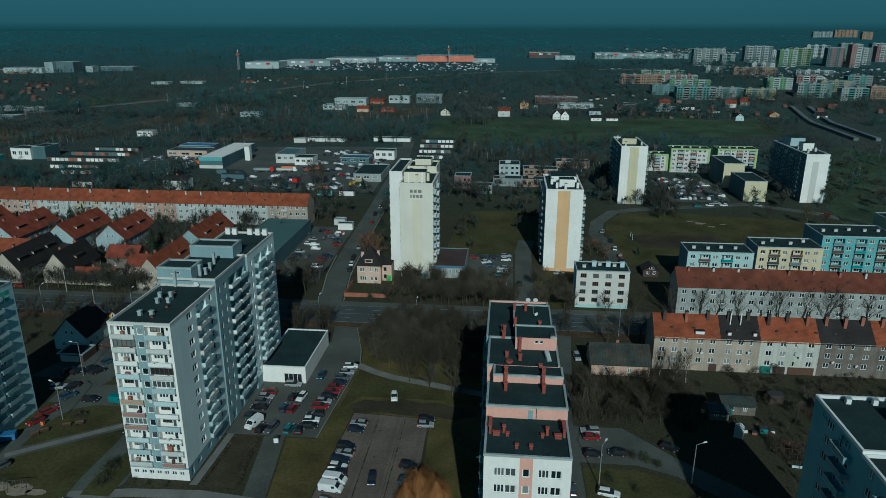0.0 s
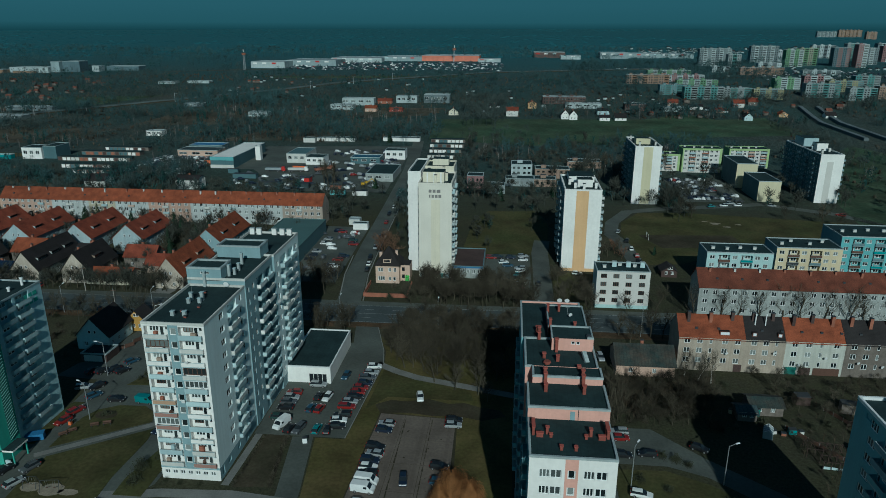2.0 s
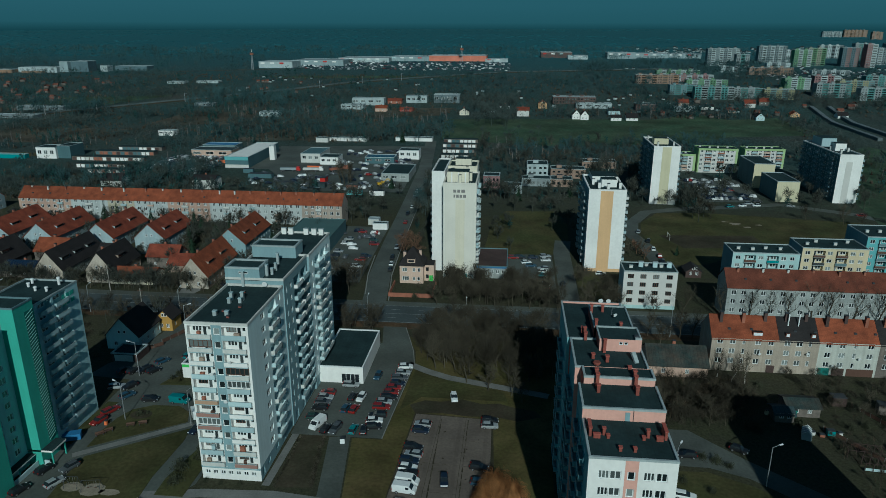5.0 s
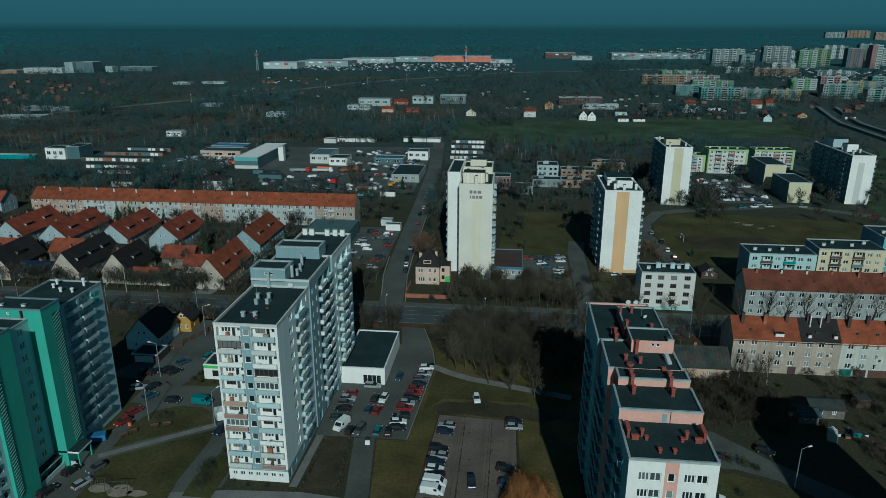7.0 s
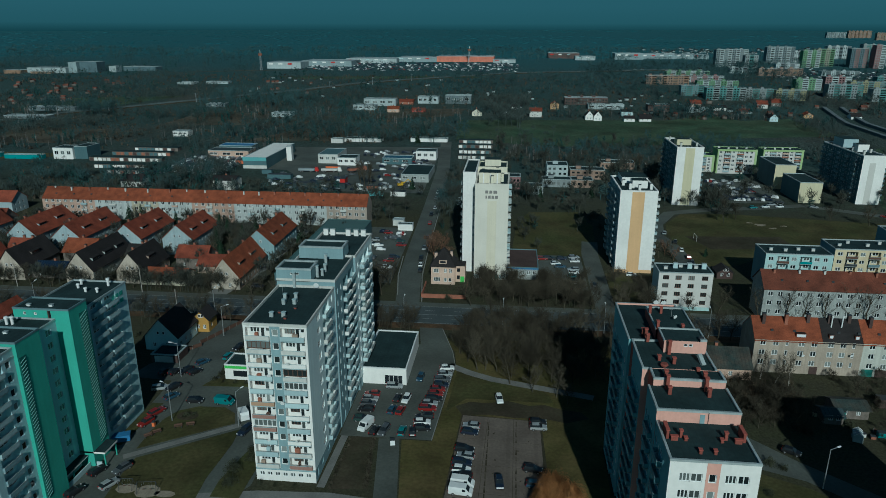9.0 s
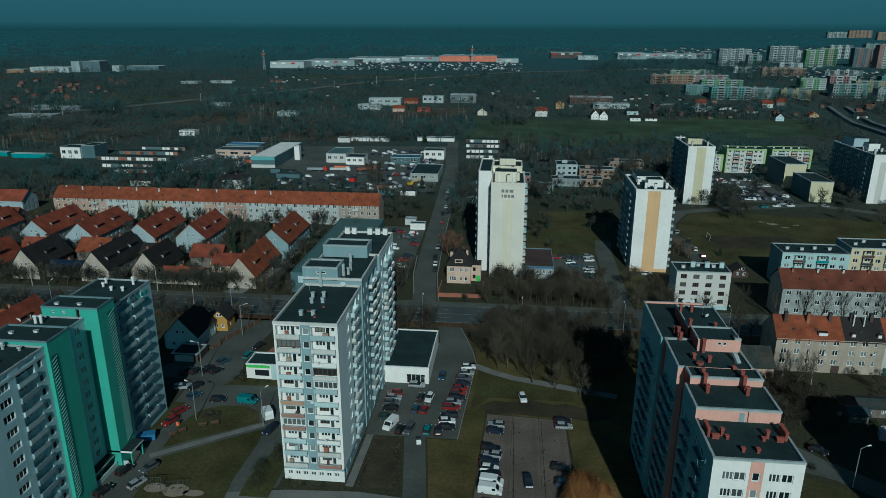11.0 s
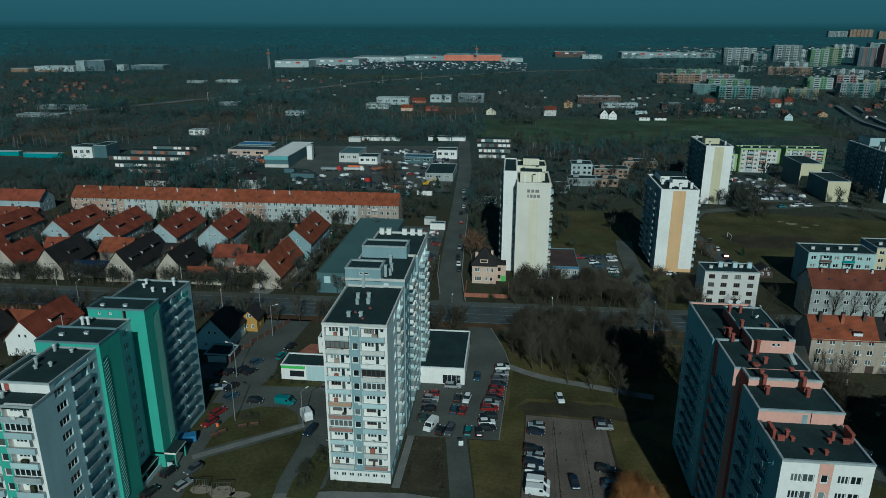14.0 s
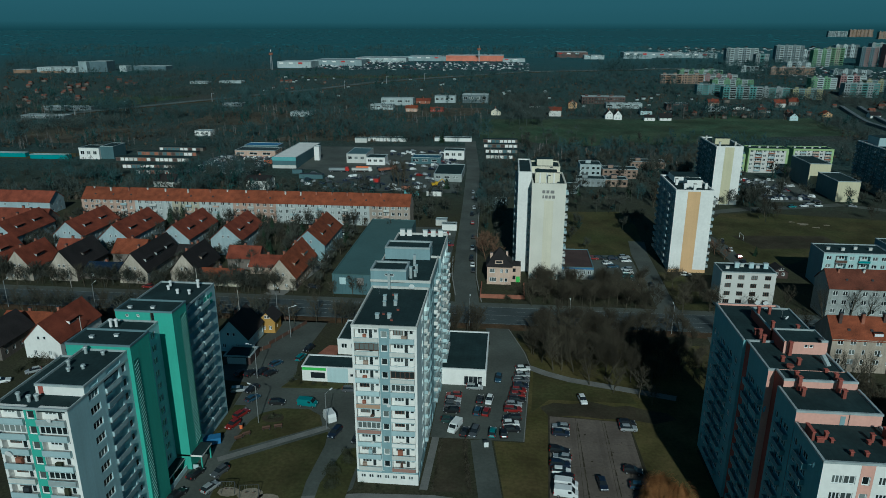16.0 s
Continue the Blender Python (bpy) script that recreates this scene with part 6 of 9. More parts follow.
# ---- vehicles ----
def car_prototype(colour, x, y, turn, style="hatch"):
    """A parked car: body shell, glasshouse, four wheels with rims, lamps; its length runs along its x axis."""
    names = {"navy": "dark blue", "darkgreen": "dark green"}
    ob = thing("car", x, y, height_at(y) + 0.03, names.get(colour, colour) + " parked hatchback car on the asphalt" if style == "hatch" else names.get(colour, colour) + " parked estate car on the asphalt", "car", "parked cars", turn=turn)
    L, W = (3.9, 1.66) if style == "hatch" else (4.3, 1.70)
    prof = [(-0.5, 0.42, 0.70), (-0.47, 0.30, 0.88), (-0.36, 0.26, 0.94), (-0.05, 0.26, 0.95), (0.18, 0.26, 0.95), (0.36, 0.26, 0.84), (0.47, 0.28, 0.74), (0.5, 0.40, 0.58)]
    rings = []
    for fx, zb, zt in prof:
        w = W / 2 * (0.90 if abs(fx) > 0.48 else (0.97 if abs(fx) > 0.4 else 1.0))
        rings.append([(fx * L, -w * 0.92, zb), (fx * L, w * 0.92, zb), (fx * L, w, (zb + zt) / 2), (fx * L, w * 0.93, zt), (fx * L, -w * 0.93, zt), (fx * L, -w, (zb + zt) / 2)])
    b = Solid().loft(rings)
    r0, r1 = (-0.36, 0.04) if style == "hatch" else (-0.42, 0.03)
    b.loft([[(r0 * L, -W * 0.37, 1.40), (r0 * L, W * 0.37, 1.40), (r0 * L, W * 0.27, 1.46), (r0 * L, -W * 0.27, 1.46)], [(r1 * L, -W * 0.37, 1.41), (r1 * L, W * 0.37, 1.41), (r1 * L, W * 0.27, 1.47), (r1 * L, -W * 0.27, 1.47)]])
    place("body", b.mesh("body", "car_" + colour), ob, Matrix())
    g0, g1 = (-0.475, 0.22)
    g = Solid().loft([[(g0 * L, -W * 0.45, 0.93), (g1 * L, -W * 0.45, 0.93), (g1 * L, W * 0.45, 0.93), (g0 * L, W * 0.45, 0.93)], [((r0 - 0.005) * L, -W * 0.365, 1.41), ((r1 + 0.005) * L, -W * 0.365, 1.41), ((r1 + 0.005) * L, W * 0.365, 1.41), ((r0 - 0.005) * L, W * 0.365, 1.41)]])
    place("glasshouse", g.mesh("glasshouse", "carglass"), ob, Matrix(), "tinted car glasshouse")
    for key in ("wheel",):
        if key not in CACHE:
            ring = lambda y, r: [(math.cos(a * 0.6283) * r, y, math.sin(a * 0.6283) * r) for a in range(10)]
            wheel = Solid().loft([ring(-0.09, 0.19), ring(-0.1, 0.2), ring(-0.1, 0.31), ring(0.1, 0.31), ring(0.1, 0.2), ring(0.09, 0.19)])
            wheel.m[-2:] = [1, 1]
            CACHE[key] = wheel.mesh("wheel", "tyre", "rim")
            CACHE["headlight"] = Solid().box(-0.06, 0.06, -0.17, 0.17, -0.08, 0.08).mesh("headlight", "headlamp")
            CACHE["tail_light"] = Solid().box(-0.05, 0.05, -0.12, 0.12, -0.14, 0.14).mesh("tail_light", "taillamp")
    for fx in (-0.30, 0.31):
        for s in (-1, 1):
            place("wheel", CACHE["wheel"], ob, pose(fx * L, s * (W / 2 - 0.09), 0.31))
    for s in (-1, 1) if y < 205 else ():
        place("headlight", CACHE["headlight"], ob, pose(0.475 * L, s * W * 0.34, 0.68))
        place("tail_light", CACHE["tail_light"], ob, pose(-0.487 * L, s * W * 0.38, 0.84))
    return ob


def van_prototype(colour, x, y, turn):
    ob = thing("van", x, y, height_at(y) + 0.03, colour + " panel van with tall load body", "van", "parked vans", turn=turn)
    L, W = 4.7, 1.84
    prof = [(-0.5, 0.40, 1.85), (-0.48, 0.35, 2.0), (0.16, 0.35, 2.02), (0.22, 0.35, 1.92), (0.36, 0.35, 1.22), (0.47, 0.35, 1.05), (0.5, 0.40, 0.75)]
    rings = []
    for fx, zb, zt in prof:
        w = W / 2 * (0.95 if abs(fx) > 0.46 else 1.0)
        k = 0.90 if zt > 2 else 0.97
        rings.append([(fx * L, -w * 0.95, zb), (fx * L, w * 0.95, zb), (fx * L, w, min(1.0, zt - 0.2)), (fx * L, w * k, zt), (fx * L, -w * k, zt), (fx * L, -w, min(1.0, zt - 0.2))])
    place("body", Solid().loft(rings).mesh("body", "car_" + colour), ob, Matrix())
    g = Solid()
    g.poly([(0.235 * L, -0.72, 1.84), (0.235 * L, 0.72, 1.84), (0.355 * L, 0.80, 1.25), (0.355 * L, -0.80, 1.25)][::-1])
    place("windscreen", g.mesh("windscreen", "carglass"), ob, pose(0.02, 0, 0.02))
    for s in (-1, 1):
        place("side_window", Solid().box(0.08 * L, 0.22 * L, -0.012, 0.012, 1.22, 1.72).mesh("side_window", "carglass"), ob, pose(0, s * W * 0.487, 0))
        place("headlight", CACHE["headlight"], ob, pose(0.485 * L, s * W * 0.36, 0.85))
        place("tail_light", CACHE["tail_light"], ob, pose(-0.50 * L, s * W * 0.44, 1.0))
        for fx in (-0.30, 0.33):
            place("wheel", CACHE["wheel"], ob, pose(fx * L, s * (W / 2 - 0.09), 0.31))
    return ob


LOT_SHOP = [(-40.2, 160.4, 8, "white"), (-40.4, 156.9, 5, "silver"), (-40.8, 154.2, 5, "grey"), (-40.8, 151.3, 0, "navy"), (-41.4, 148.9, 4, "red"), (-41.7, 146.6, 4, "red"), (-41.8, 144.3, 3, "black"), (-42.6, 142.0, 3, "silver"), (-42.8, 139.7, 3, "red"), (-43.0, 135.9, 5, "black"), (-43.3, 133.6, 8, "white"), (-43.0, 131.2, 10, "black")]
LOT_BLOCK = [(-57.2, 145.0, 0, "red"), (-57.2, 142.7, 0, "silver"), (-57.2, 140.4, 0, "grey"), (-57.2, 137.9, 0, "black"), (-57.4, 133.6, 0, "darkgreen"), (-50.7, 143.6, 85, "black"), (-48.5, 143.5, 82, "white"), (-51.1, 138.2, 82, "blue"), (-49.0, 138.1, 80, "red"), (-46.5, 154.5, 85, "blue"), (-52.4, 149.4, 0, "silver"), (-53.5, 129.2, 80, "black"), (-51.4, 129.4, 78, "grey"), (-47.3, 129.6, 86, "teal"), (-44.9, 129.6, 95, "black")]
LOT_SLAB = [(-32.0, 133.3, -4, "silver"), (-32.2, 130.8, -4, "navy"), (-32.9, 124.1, -6, "black"), (-32.5, 121.7, -8, "silver"), (-33.1, 119.3, -3, "navy"), (-33.0, 117.0, -3, "white"), (-32.7, 114.9, -3, "black"), (-16.9, 136.4, 4, "black"), (-16.9, 134.2, 2, "silver"), (-25.2, 113.5, 96, "navy"), (-18.5, 118.5, -10, "black"), (-18.0, 113.5, -6, "blue"), (-26.0, 145.8, 100, "white"), (-17.6, 108.5, -8, "black"), (-32.4, 105.6, -5, "silver")]
LOT_EAST = [(20.1, 135.4, 3, "silver"), (20.2, 132.9, 3, "red"), (19.8, 126.6, 0, "black"), (25.0, 127.4, -2, "black"), (21.4, 113.7, -12, "white"), (14.5, 114.0, 90, "grey"), (20.5, 171.8, 95, "silver"), (36.5, 130.5, -30, "black")]
LOT_COURT = [(-106.1, 127.0, 70, "red"), (-105.9, 131.6, 66, "red"), (-110.6, 142.4, 20, "silver"), (-107.6, 142.8, 60, "black"), (-105.8, 138.6, 60, "blue"), (-99.2, 137.4, 6, "black"), (-82.3, 126.1, 75, "navy"), (-113.4, 150.6, 70, "black"), (-111.0, 150.8, 70, "black"), (-108.4, 151.6, 65, "black"), (-105.8, 151.4, 60, "black"), (-106.1, 156.8, 60, "blue"), (-99.9, 166.5, 70, "black"), (-100.6, 161.0, 80, "teal"), (-83.0, 145.2, 5, "grey"), (-76.9, 124.4, 85, "black"), (-82.6, 100.0, 80, "black"), (-101.8, 105.0, 65, "silver"), (-102.0, 110.0, 65, "grey"), (-106.6, 108.8, 72, "black"), (-107.2, 102.2, 72, "black"), (-168.2, 146.5, 40, "silver"), (-172.7, 140.6, 30, "white")]
LOT_TOWERS = [(-9.3, 252.0, 0, "black"), (-4.4, 252.2, 0, "navy"), (-7.1, 246.6, 15, "white"), (-5.5, 243.2, 5, "blue"), (0.3, 254.3, 10, "silver"), (0.3, 249.7, 5, "white"), (-0.9, 240.8, 0, "silver"), (-0.9, 237.6, 0, "white"), (-1.5, 234.0, 0, "teal"), (-1.6, 230.8, 0, "darkgreen"), (-0.9, 225.4, 0, "white"), (-1.3, 222.6, 0, "red"), (5.5, 226.5, 88, "black"), (-12.0, 251.5, 0, "red"), (42.0, 290.6, 75, "silver"), (43.8, 277.8, 75, "black"), (44.0, 267.4, 82, "white"), (44.8, 259.1, 85, "red"), (44.6, 252.0, 80, "black"), (19.8, 237.5, 0, "white")]
LOT_STREET = [(-58.8, 247.0, 92, "black"), (-58.0, 240.4, 92, "white"), (-57.4, 234.6, 92, "black"), (-59.1, 259.1, 92, "silver"), (-59.6, 274.1, 92, "black"), (-61.1, 295.2, 92, "red"), (-62.2, 309.2, 92, "black"), (-61.8, 321.5, 92, "white"), (-63.4, 340.5, 92, "grey"), (-64.0, 352.5, 92, "silver")]
LOT_MARKET = [(-81.0, 268.0, 0, "silver"), (-81.0, 262.3, 0, "white"), (-81.5, 252.0, 0, "silver"), (-81.8, 247.4, 0, "navy"), (-81.6, 242.6, 0, "black"), (-77.3, 278.7, 0, "red"), (-70.8, 243.5, 0, "red"), (-70.4, 236.5, 0, "white"), (-69.4, 247.5, 0, "navy"), (-70.9, 232.3, 0, "grey"), (-70.3, 267.5, 0, "darkgreen"), (-69.0, 262.3, 0, "red"), (-119.6, 229.3, 70, "black"), (-115.2, 242.9, 70, "white"), (-115.1, 248.7, 75, "black"), (-114.8, 262.4, 75, "black"), (-115.3, 274.2, 75, "white"), (-112.0, 214.0, -5, "navy"), (-169.6, 208.4, 0, "red")]
LOT_FIELD = [(90.8, 352.6, 0, "white"), (97.2, 361.7, 0, "silver"), (94.0, 338.0, 8, "teal"), (100.3, 340.0, 8, "white"), (105.0, 344.7, 8, "silver"), (110.5, 349.5, 0, "black"), (107.4, 341.0, 8, "white"), (124.1, 342.0, -30, "silver"), (94.3, 381.0, 0, "white"), (98.5, 392.7, 0, "silver"), (90.5, 391.9, 0, "white"), (88.5, 397.6, 0, "black"), (150.4, 327.4, -40, "red"), (112, 361, 0, "white"), (104, 372, 0, "red"), (110, 384, 0, "white")]
PROTO = {}
for lot in (LOT_SHOP, LOT_BLOCK, LOT_SLAB, LOT_EAST, LOT_COURT, LOT_TOWERS, LOT_STREET, LOT_MARKET, LOT_FIELD):
    for i, (x, y, a, colour) in enumerate(lot):
        style = "hatch" if (i * 7 + int(y)) % 3 else "estate"
        key = (colour, style, y < 205)
        if key not in PROTO:
            PROTO[key] = car_prototype(colour, x, y, a, style)
        else:
            copy_thing(PROTO[key], pose(x, y, height_at(y) + 0.03, 0, 0, a + (180 if i % 3 == 0 else 0)))
for x, y, a, colour in ((-55.8, 130.8, 250, "white"), (-32.4, 112.5, -6, "white"), (-32.6, 109.9, -6, "white"), (-91.8, 137.4, -5, "teal")):
    if ("van", colour) not in PROTO:
        PROTO["van", colour] = van_prototype(colour, x, y, a)
    else:
        copy_thing(PROTO["van", colour], pose(x, y, 0.03, 0, 0, a))


# ---- trees ----
def branch(b, p, d, length, r0, r1, n, m, rng, bends=2):
    """One limb in a few bent pieces; returns the points along it."""
    pts = [Vector(p)]
    d = Vector(d).normalized()
    for i in range(bends):
        d = (d + Vector((rng.uniform(-0.25, 0.25), rng.uniform(-0.25, 0.25), rng.uniform(-0.05, 0.25)))).normalized()
        q = pts[-1] + d * length / bends
        a = r0 + (r1 - r0) * i / bends
        c = r0 + (r1 - r0) * (i + 1) / bends
        b.tube(pts[-1], q, a, c, n, m, False)
        pts.append(q)
    return pts, d


def bare_tree_meshes(seed, H, spread, first, limbs, subs, twigs, bark="bark", thick=1.0):
    """Trunk and leafless crown of a winter tree."""
    rng = random.Random(seed)
    t, c = Solid(), Solid()
    pts, d = branch(t, (0, 0, 0), (0, 0, 1), H * 0.62, H * 0.016 * thick, H * 0.008 * thick, 6, 0, rng, 4)
    for i in range(limbs):
        k = first + (1 - first) * i / limbs
        s = k * (len(pts) - 1)
        j = min(int(s), len(pts) - 2)
        p = pts[j].lerp(pts[j + 1], s - j)
        a = i * 2.4 + rng.uniform(-0.4, 0.4)
        up = 0.55 + 0.9 * k
        lim, ld = branch(c, p, (math.cos(a) * spread, math.sin(a) * spread, up), H * rng.uniform(0.30, 0.44) * (1.15 - 0.4 * k), H * 0.0052 * thick, H * 0.0024 * thick, 3, 0, rng, 3)
        for s2 in range(subs):
            f = 0.25 + 0.75 * s2 / subs
            s = f * (len(lim) - 1)
            j = min(int(s), len(lim) - 2)
            q = lim[j].lerp(lim[j + 1], s - j)
            a2 = rng.uniform(0, 6.28)
            d2 = ld + Vector((math.cos(a2), math.sin(a2), rng.uniform(-0.1, 0.7))) * 0.9
            sub, sd = branch(c, q, d2, H * rng.uniform(0.10, 0.19), H * 0.0022 * thick, H * 0.0010 * thick, 3, 0, rng, 2)
            for k3 in range(twigs):
                s = rng.uniform(0.2, 1) * (len(sub) - 1)
                j = min(int(s), len(sub) - 2)
                r = sub[j].lerp(sub[j + 1], s - j)
                d3 = (sd * 0.7 + Vector((rng.uniform(-1.2, 1.2), rng.uniform(-1.2, 1.2), rng.uniform(-0.6, 0.8)))).normalized()
                e = d3.orthogonal().normalized() * 0.0085 * thick
                c.poly([r - e, r + e, r + d3 * H * rng.uniform(0.05, 0.13)])
    whole = Solid()
    for s, k in ((t, 0), (c, 1)):
        n = len(whole.v)
        whole.v += s.v
        whole.f += [tuple(i + n for i in f) for f in s.f]
        whole.m += [k] * len(s.f)
    TREE_SOLID[seed] = whole
    return t.mesh("trunk", bark), c.mesh("crown", bark if bark != "birch" else "bark")


TREES = {}
JOINED = {}
KIND_SEED = {}
TREE_SOLID = {}


def tree(kind, x, y, scale, turn, label):
    if kind not in TREES:
        seed = len(TREES) * 11 + 3
        KIND_SEED[kind] = seed
        spec = {"slim": (13, 0.75, 0.16, 12, 7, 16), "lime": (11, 1.1, 0.24, 11, 8, 36), "broad": (9.5, 1.2, 0.22, 11, 8, 36), "ash": (12.5, 0.95, 0.26, 11, 8, 36), "young": (7, 0.7, 0.30, 8, 6, 16), "birch": (13, 0.35, 0.25, 12, 6, 14), "poplar": (16, 0.22, 0.12, 16, 6, 12)}[kind.split("_")[0]]
        TREES[kind] = bare_tree_meshes(seed, *spec, bark="birch" if kind.startswith("birch") else ("twig_dull" if kind.endswith("russet") else "bark"), thick=1.0)
    if y > 243:
        JOINED.setdefault(kind, []).append((x, y, height_at(y), scale, math.radians(turn), 1.0))
        return None
    t, c = TREES[kind]
    ob = thing("tree", x, y, height_at(y), label, "tree", "bare winter trees", turn=turn)
    ob.scale = (scale, scale, scale)
    place("trunk", t, ob, Matrix())
    place("crown", c, ob, Matrix())
    return ob


rng = random.Random(21)
KINDS = ["lime_a", "broad_a", "ash_a", "lime_b", "broad_b", "ash_b"]
BARE = "bare leafless tree with dark spreading twigs"


FAR_TREES = []
GARDEN_HOUSES = [(-246, 238, 25), (-220, 242, 27), (-199.5, 240, 28), (-175.8, 242, 27), (-155, 243, 24), (-121, 240, 28), (-219, 211, 16), (-203, 212, 20), (-176.5, 212, 26), (-158, 213, 18), (-122.5, 211, 26), (-236, 214, 18)]


def grove(n, x0, x1, y0, y1, lo, hi, kinds=KINDS, label=BARE, keep=None):
    """Trees spread over a plot, not too near one another; those far off are joined later."""
    if y0 > 255:
        for _ in range(n):
            x, y = rng.uniform(x0, x1), rng.uniform(y0, y1)
            FAR_TREES.append((x, y, height_at(y), rng.uniform(lo, hi), rng.uniform(0, 6.28), rng.uniform(0.85, 1.15)))
        return
    done = []
    for _ in range(n * 12):
        x, y = rng.uniform(x0, x1), rng.uniform(y0, y1)
        if keep and not keep(x, y):
            continue
        if all((x - a) ** 2 + (y - b) ** 2 > 12 for a, b in done):
            done.append((x, y))
            tree(rng.choice(kinds), x, y, rng.uniform(lo, hi), rng.uniform(0, 360), label)
        if len(done) >= n:
            break


# park strip south of the main road
grove(40, -38, -6, 156, 187, 0.8, 1.1, keep=lambda x, y: y > 160 - 0.55 * (x + 30))
grove(12, -6, 14, 150, 187, 0.75, 1.0, keep=lambda x, y: not 10 < x < 17)
grove(8, -62, -51.5, 176, 187, 0.7, 0.95)
grove(12, -38, 22, 206.5, 220, 0.75, 1.0, keep=lambda x, y: not 3 < x < 11)
grove(11, -80, -63, 206.5, 226, 0.75, 1.0)
for x, y, s in ((-17.9, 150.9, 0.9), (-23.5, 154.5, 0.95), (-30, 161.5, 0.9), (-12, 149, 0.8), (-9.5, 146, 0.75)):
    tree(rng.choice(KINDS), x, y, s, rng.uniform(0, 360), "bare tree beside the footpath")
# street trees along the main road to the west and east
for i in range(36):
    tree(rng.choice(KINDS), -238 + i * 5.2 + rng.uniform(-2, 2), 186 + rng.uniform(-1.5, 0.5), rng.uniform(0.7, 1.0), rng.uniform(0, 360), "bare street tree on the brown verge")
for i in range(32):
    tree(rng.choice(KINDS), -238 + i * 5.0 + rng.uniform(-2, 2), 207.5 + rng.uniform(-0.5, 1.0), rng.uniform(0.6, 0.9), rng.uniform(0, 360), "bare street tree before the gabled houses")
for i in range(18):
    tree(rng.choice(KINDS), -38 + i * 5.0 + rng.uniform(-1.5, 1.5), (187.5 if i % 2 else 204.8) + rng.uniform(-0.6, 0.6), rng.uniform(0.8, 1.05), rng.uniform(0, 360), "bare street tree beside the main road")
for i in range(13):
    tree(rng.choice(["slim_a", "slim_b"]), 54 + i * 6.2 + rng.uniform(-1, 1), 199.5 + rng.uniform(2.5, 3.2), rng.uniform(0.95, 1.15), rng.uniform(0, 360), "slender bare street tree before the long terrace")
# scrub and gardens east of the salmon block
grove(24, 17, 46, 138, 160, 0.5, 0.8, keep=lambda x, y: True)
grove(5, 18, 46, 176, 188, 0.6, 0.85)
grove(20, 58, 92, 112, 160, 0.45, 0.8, ["young_a", "young_b", "broad_a"], "young bare garden tree", keep=lambda x, y: not (50 < x < 66 and 138 < y < 150))
for x, y, k, s in ((44, 162, "birch_a", 0.8), (47, 161, "birch_b", 0.75), (41, 164, "birch_a", 0.7), (19.7, 146.5, "young_a", 1.2)):
    tree(k, x, y, s, rng.uniform(0, 360), "pale-stemmed bare birch among the scrub")
for i in range(26):
    tree(rng.choice(KINDS), -242 + i * 5.9 + rng.uniform(-2, 2), 281 + rng.uniform(-7, 4), rng.uniform(0.6, 0.95), rng.uniform(0, 360), "bare tree before the long tiled terrace")
for x, y, s in ((-233, 247, 0.7), (-231, 258, 0.75), (-209.5, 250, 0.8), (-209, 262, 0.7), (-187, 247, 0.75), (-187.5, 262, 0.8), (-165, 250, 0.75), (-165.5, 262, 0.7), (-143, 246, 0.8), (-138, 258, 0.85), (-132, 249, 0.75), (-141, 236, 0.7), (-133, 232, 0.7), (-190, 228, 0.65), (-167, 226, 0.6), (-212, 226, 0.6), (-149, 222, 0.6), (-140, 214, 0.55), (-111, 224, 0.6), (-110, 246, 0.7)):
    tree(rng.choice(KINDS), x, y, s, rng.uniform(0, 360), "bare garden tree between the gabled houses")
# behind the houses and round the high-rises
grove(24, -330, -190, 303, 378, 0.6, 0.95)
grove(36, -190, -100, 303, 350, 0.6, 0.95)
grove(14, -190, -128, 142, 184, 0.4, 0.7)
grove(24, -236, -126, 214, 266, 0.4, 0.7, keep=lambda x, y: not any(abs(x - a) < 7.5 and b - 1 < y < b + c for a, b, c in GARDEN_HOUSES))
grove(12, -24, 12, 318, 345, 0.6, 0.9)
grove(8, -24, -12, 258, 300, 0.45, 0.7)
grove(6, 4, 14, 270, 320, 0.6, 0.9)
grove(10, 28, 40, 245, 330, 0.5, 0.8)
grove(6, -58, -46, 262, 330, 0.6, 0.9)
grove(8, -88, -70, 290, 345, 0.6, 0.9)
grove(14, 66, 84, 330, 352, 0.6, 0.9)
grove(10, 116, 146, 336, 400, 0.6, 0.9)
for x, y, s in ((-106, 364, 1.1), (-103, 366, 1.0), (-109, 367, 1.05), (-105, 369, 0.95), (26, 332, 0.9), (30, 336, 0.8)):
    tree("poplar_a", x, y, s, rng.uniform(0, 360), "tall narrow bare poplar")
for x, y, k, s in ((74, 318, "poplar_a", 0.8), (79, 316, "broad_a", 1.1), (136, 312, "lime_a", 1.0), (141, 306, "broad_b", 0.9), (122, 318, "ash_a", 0.7)):
    tree(k, x, y, s, rng.uniform(0, 360), "bare tree at the edge of the field")
for i in range(12):
    tree("birch_b", 44 + i * 4.2 + rng.uniform(-1, 1), 420 + rng.uniform(-6, 6), rng.uniform(0.8, 1.1), rng.uniform(0, 360), "pale slender bare birch")


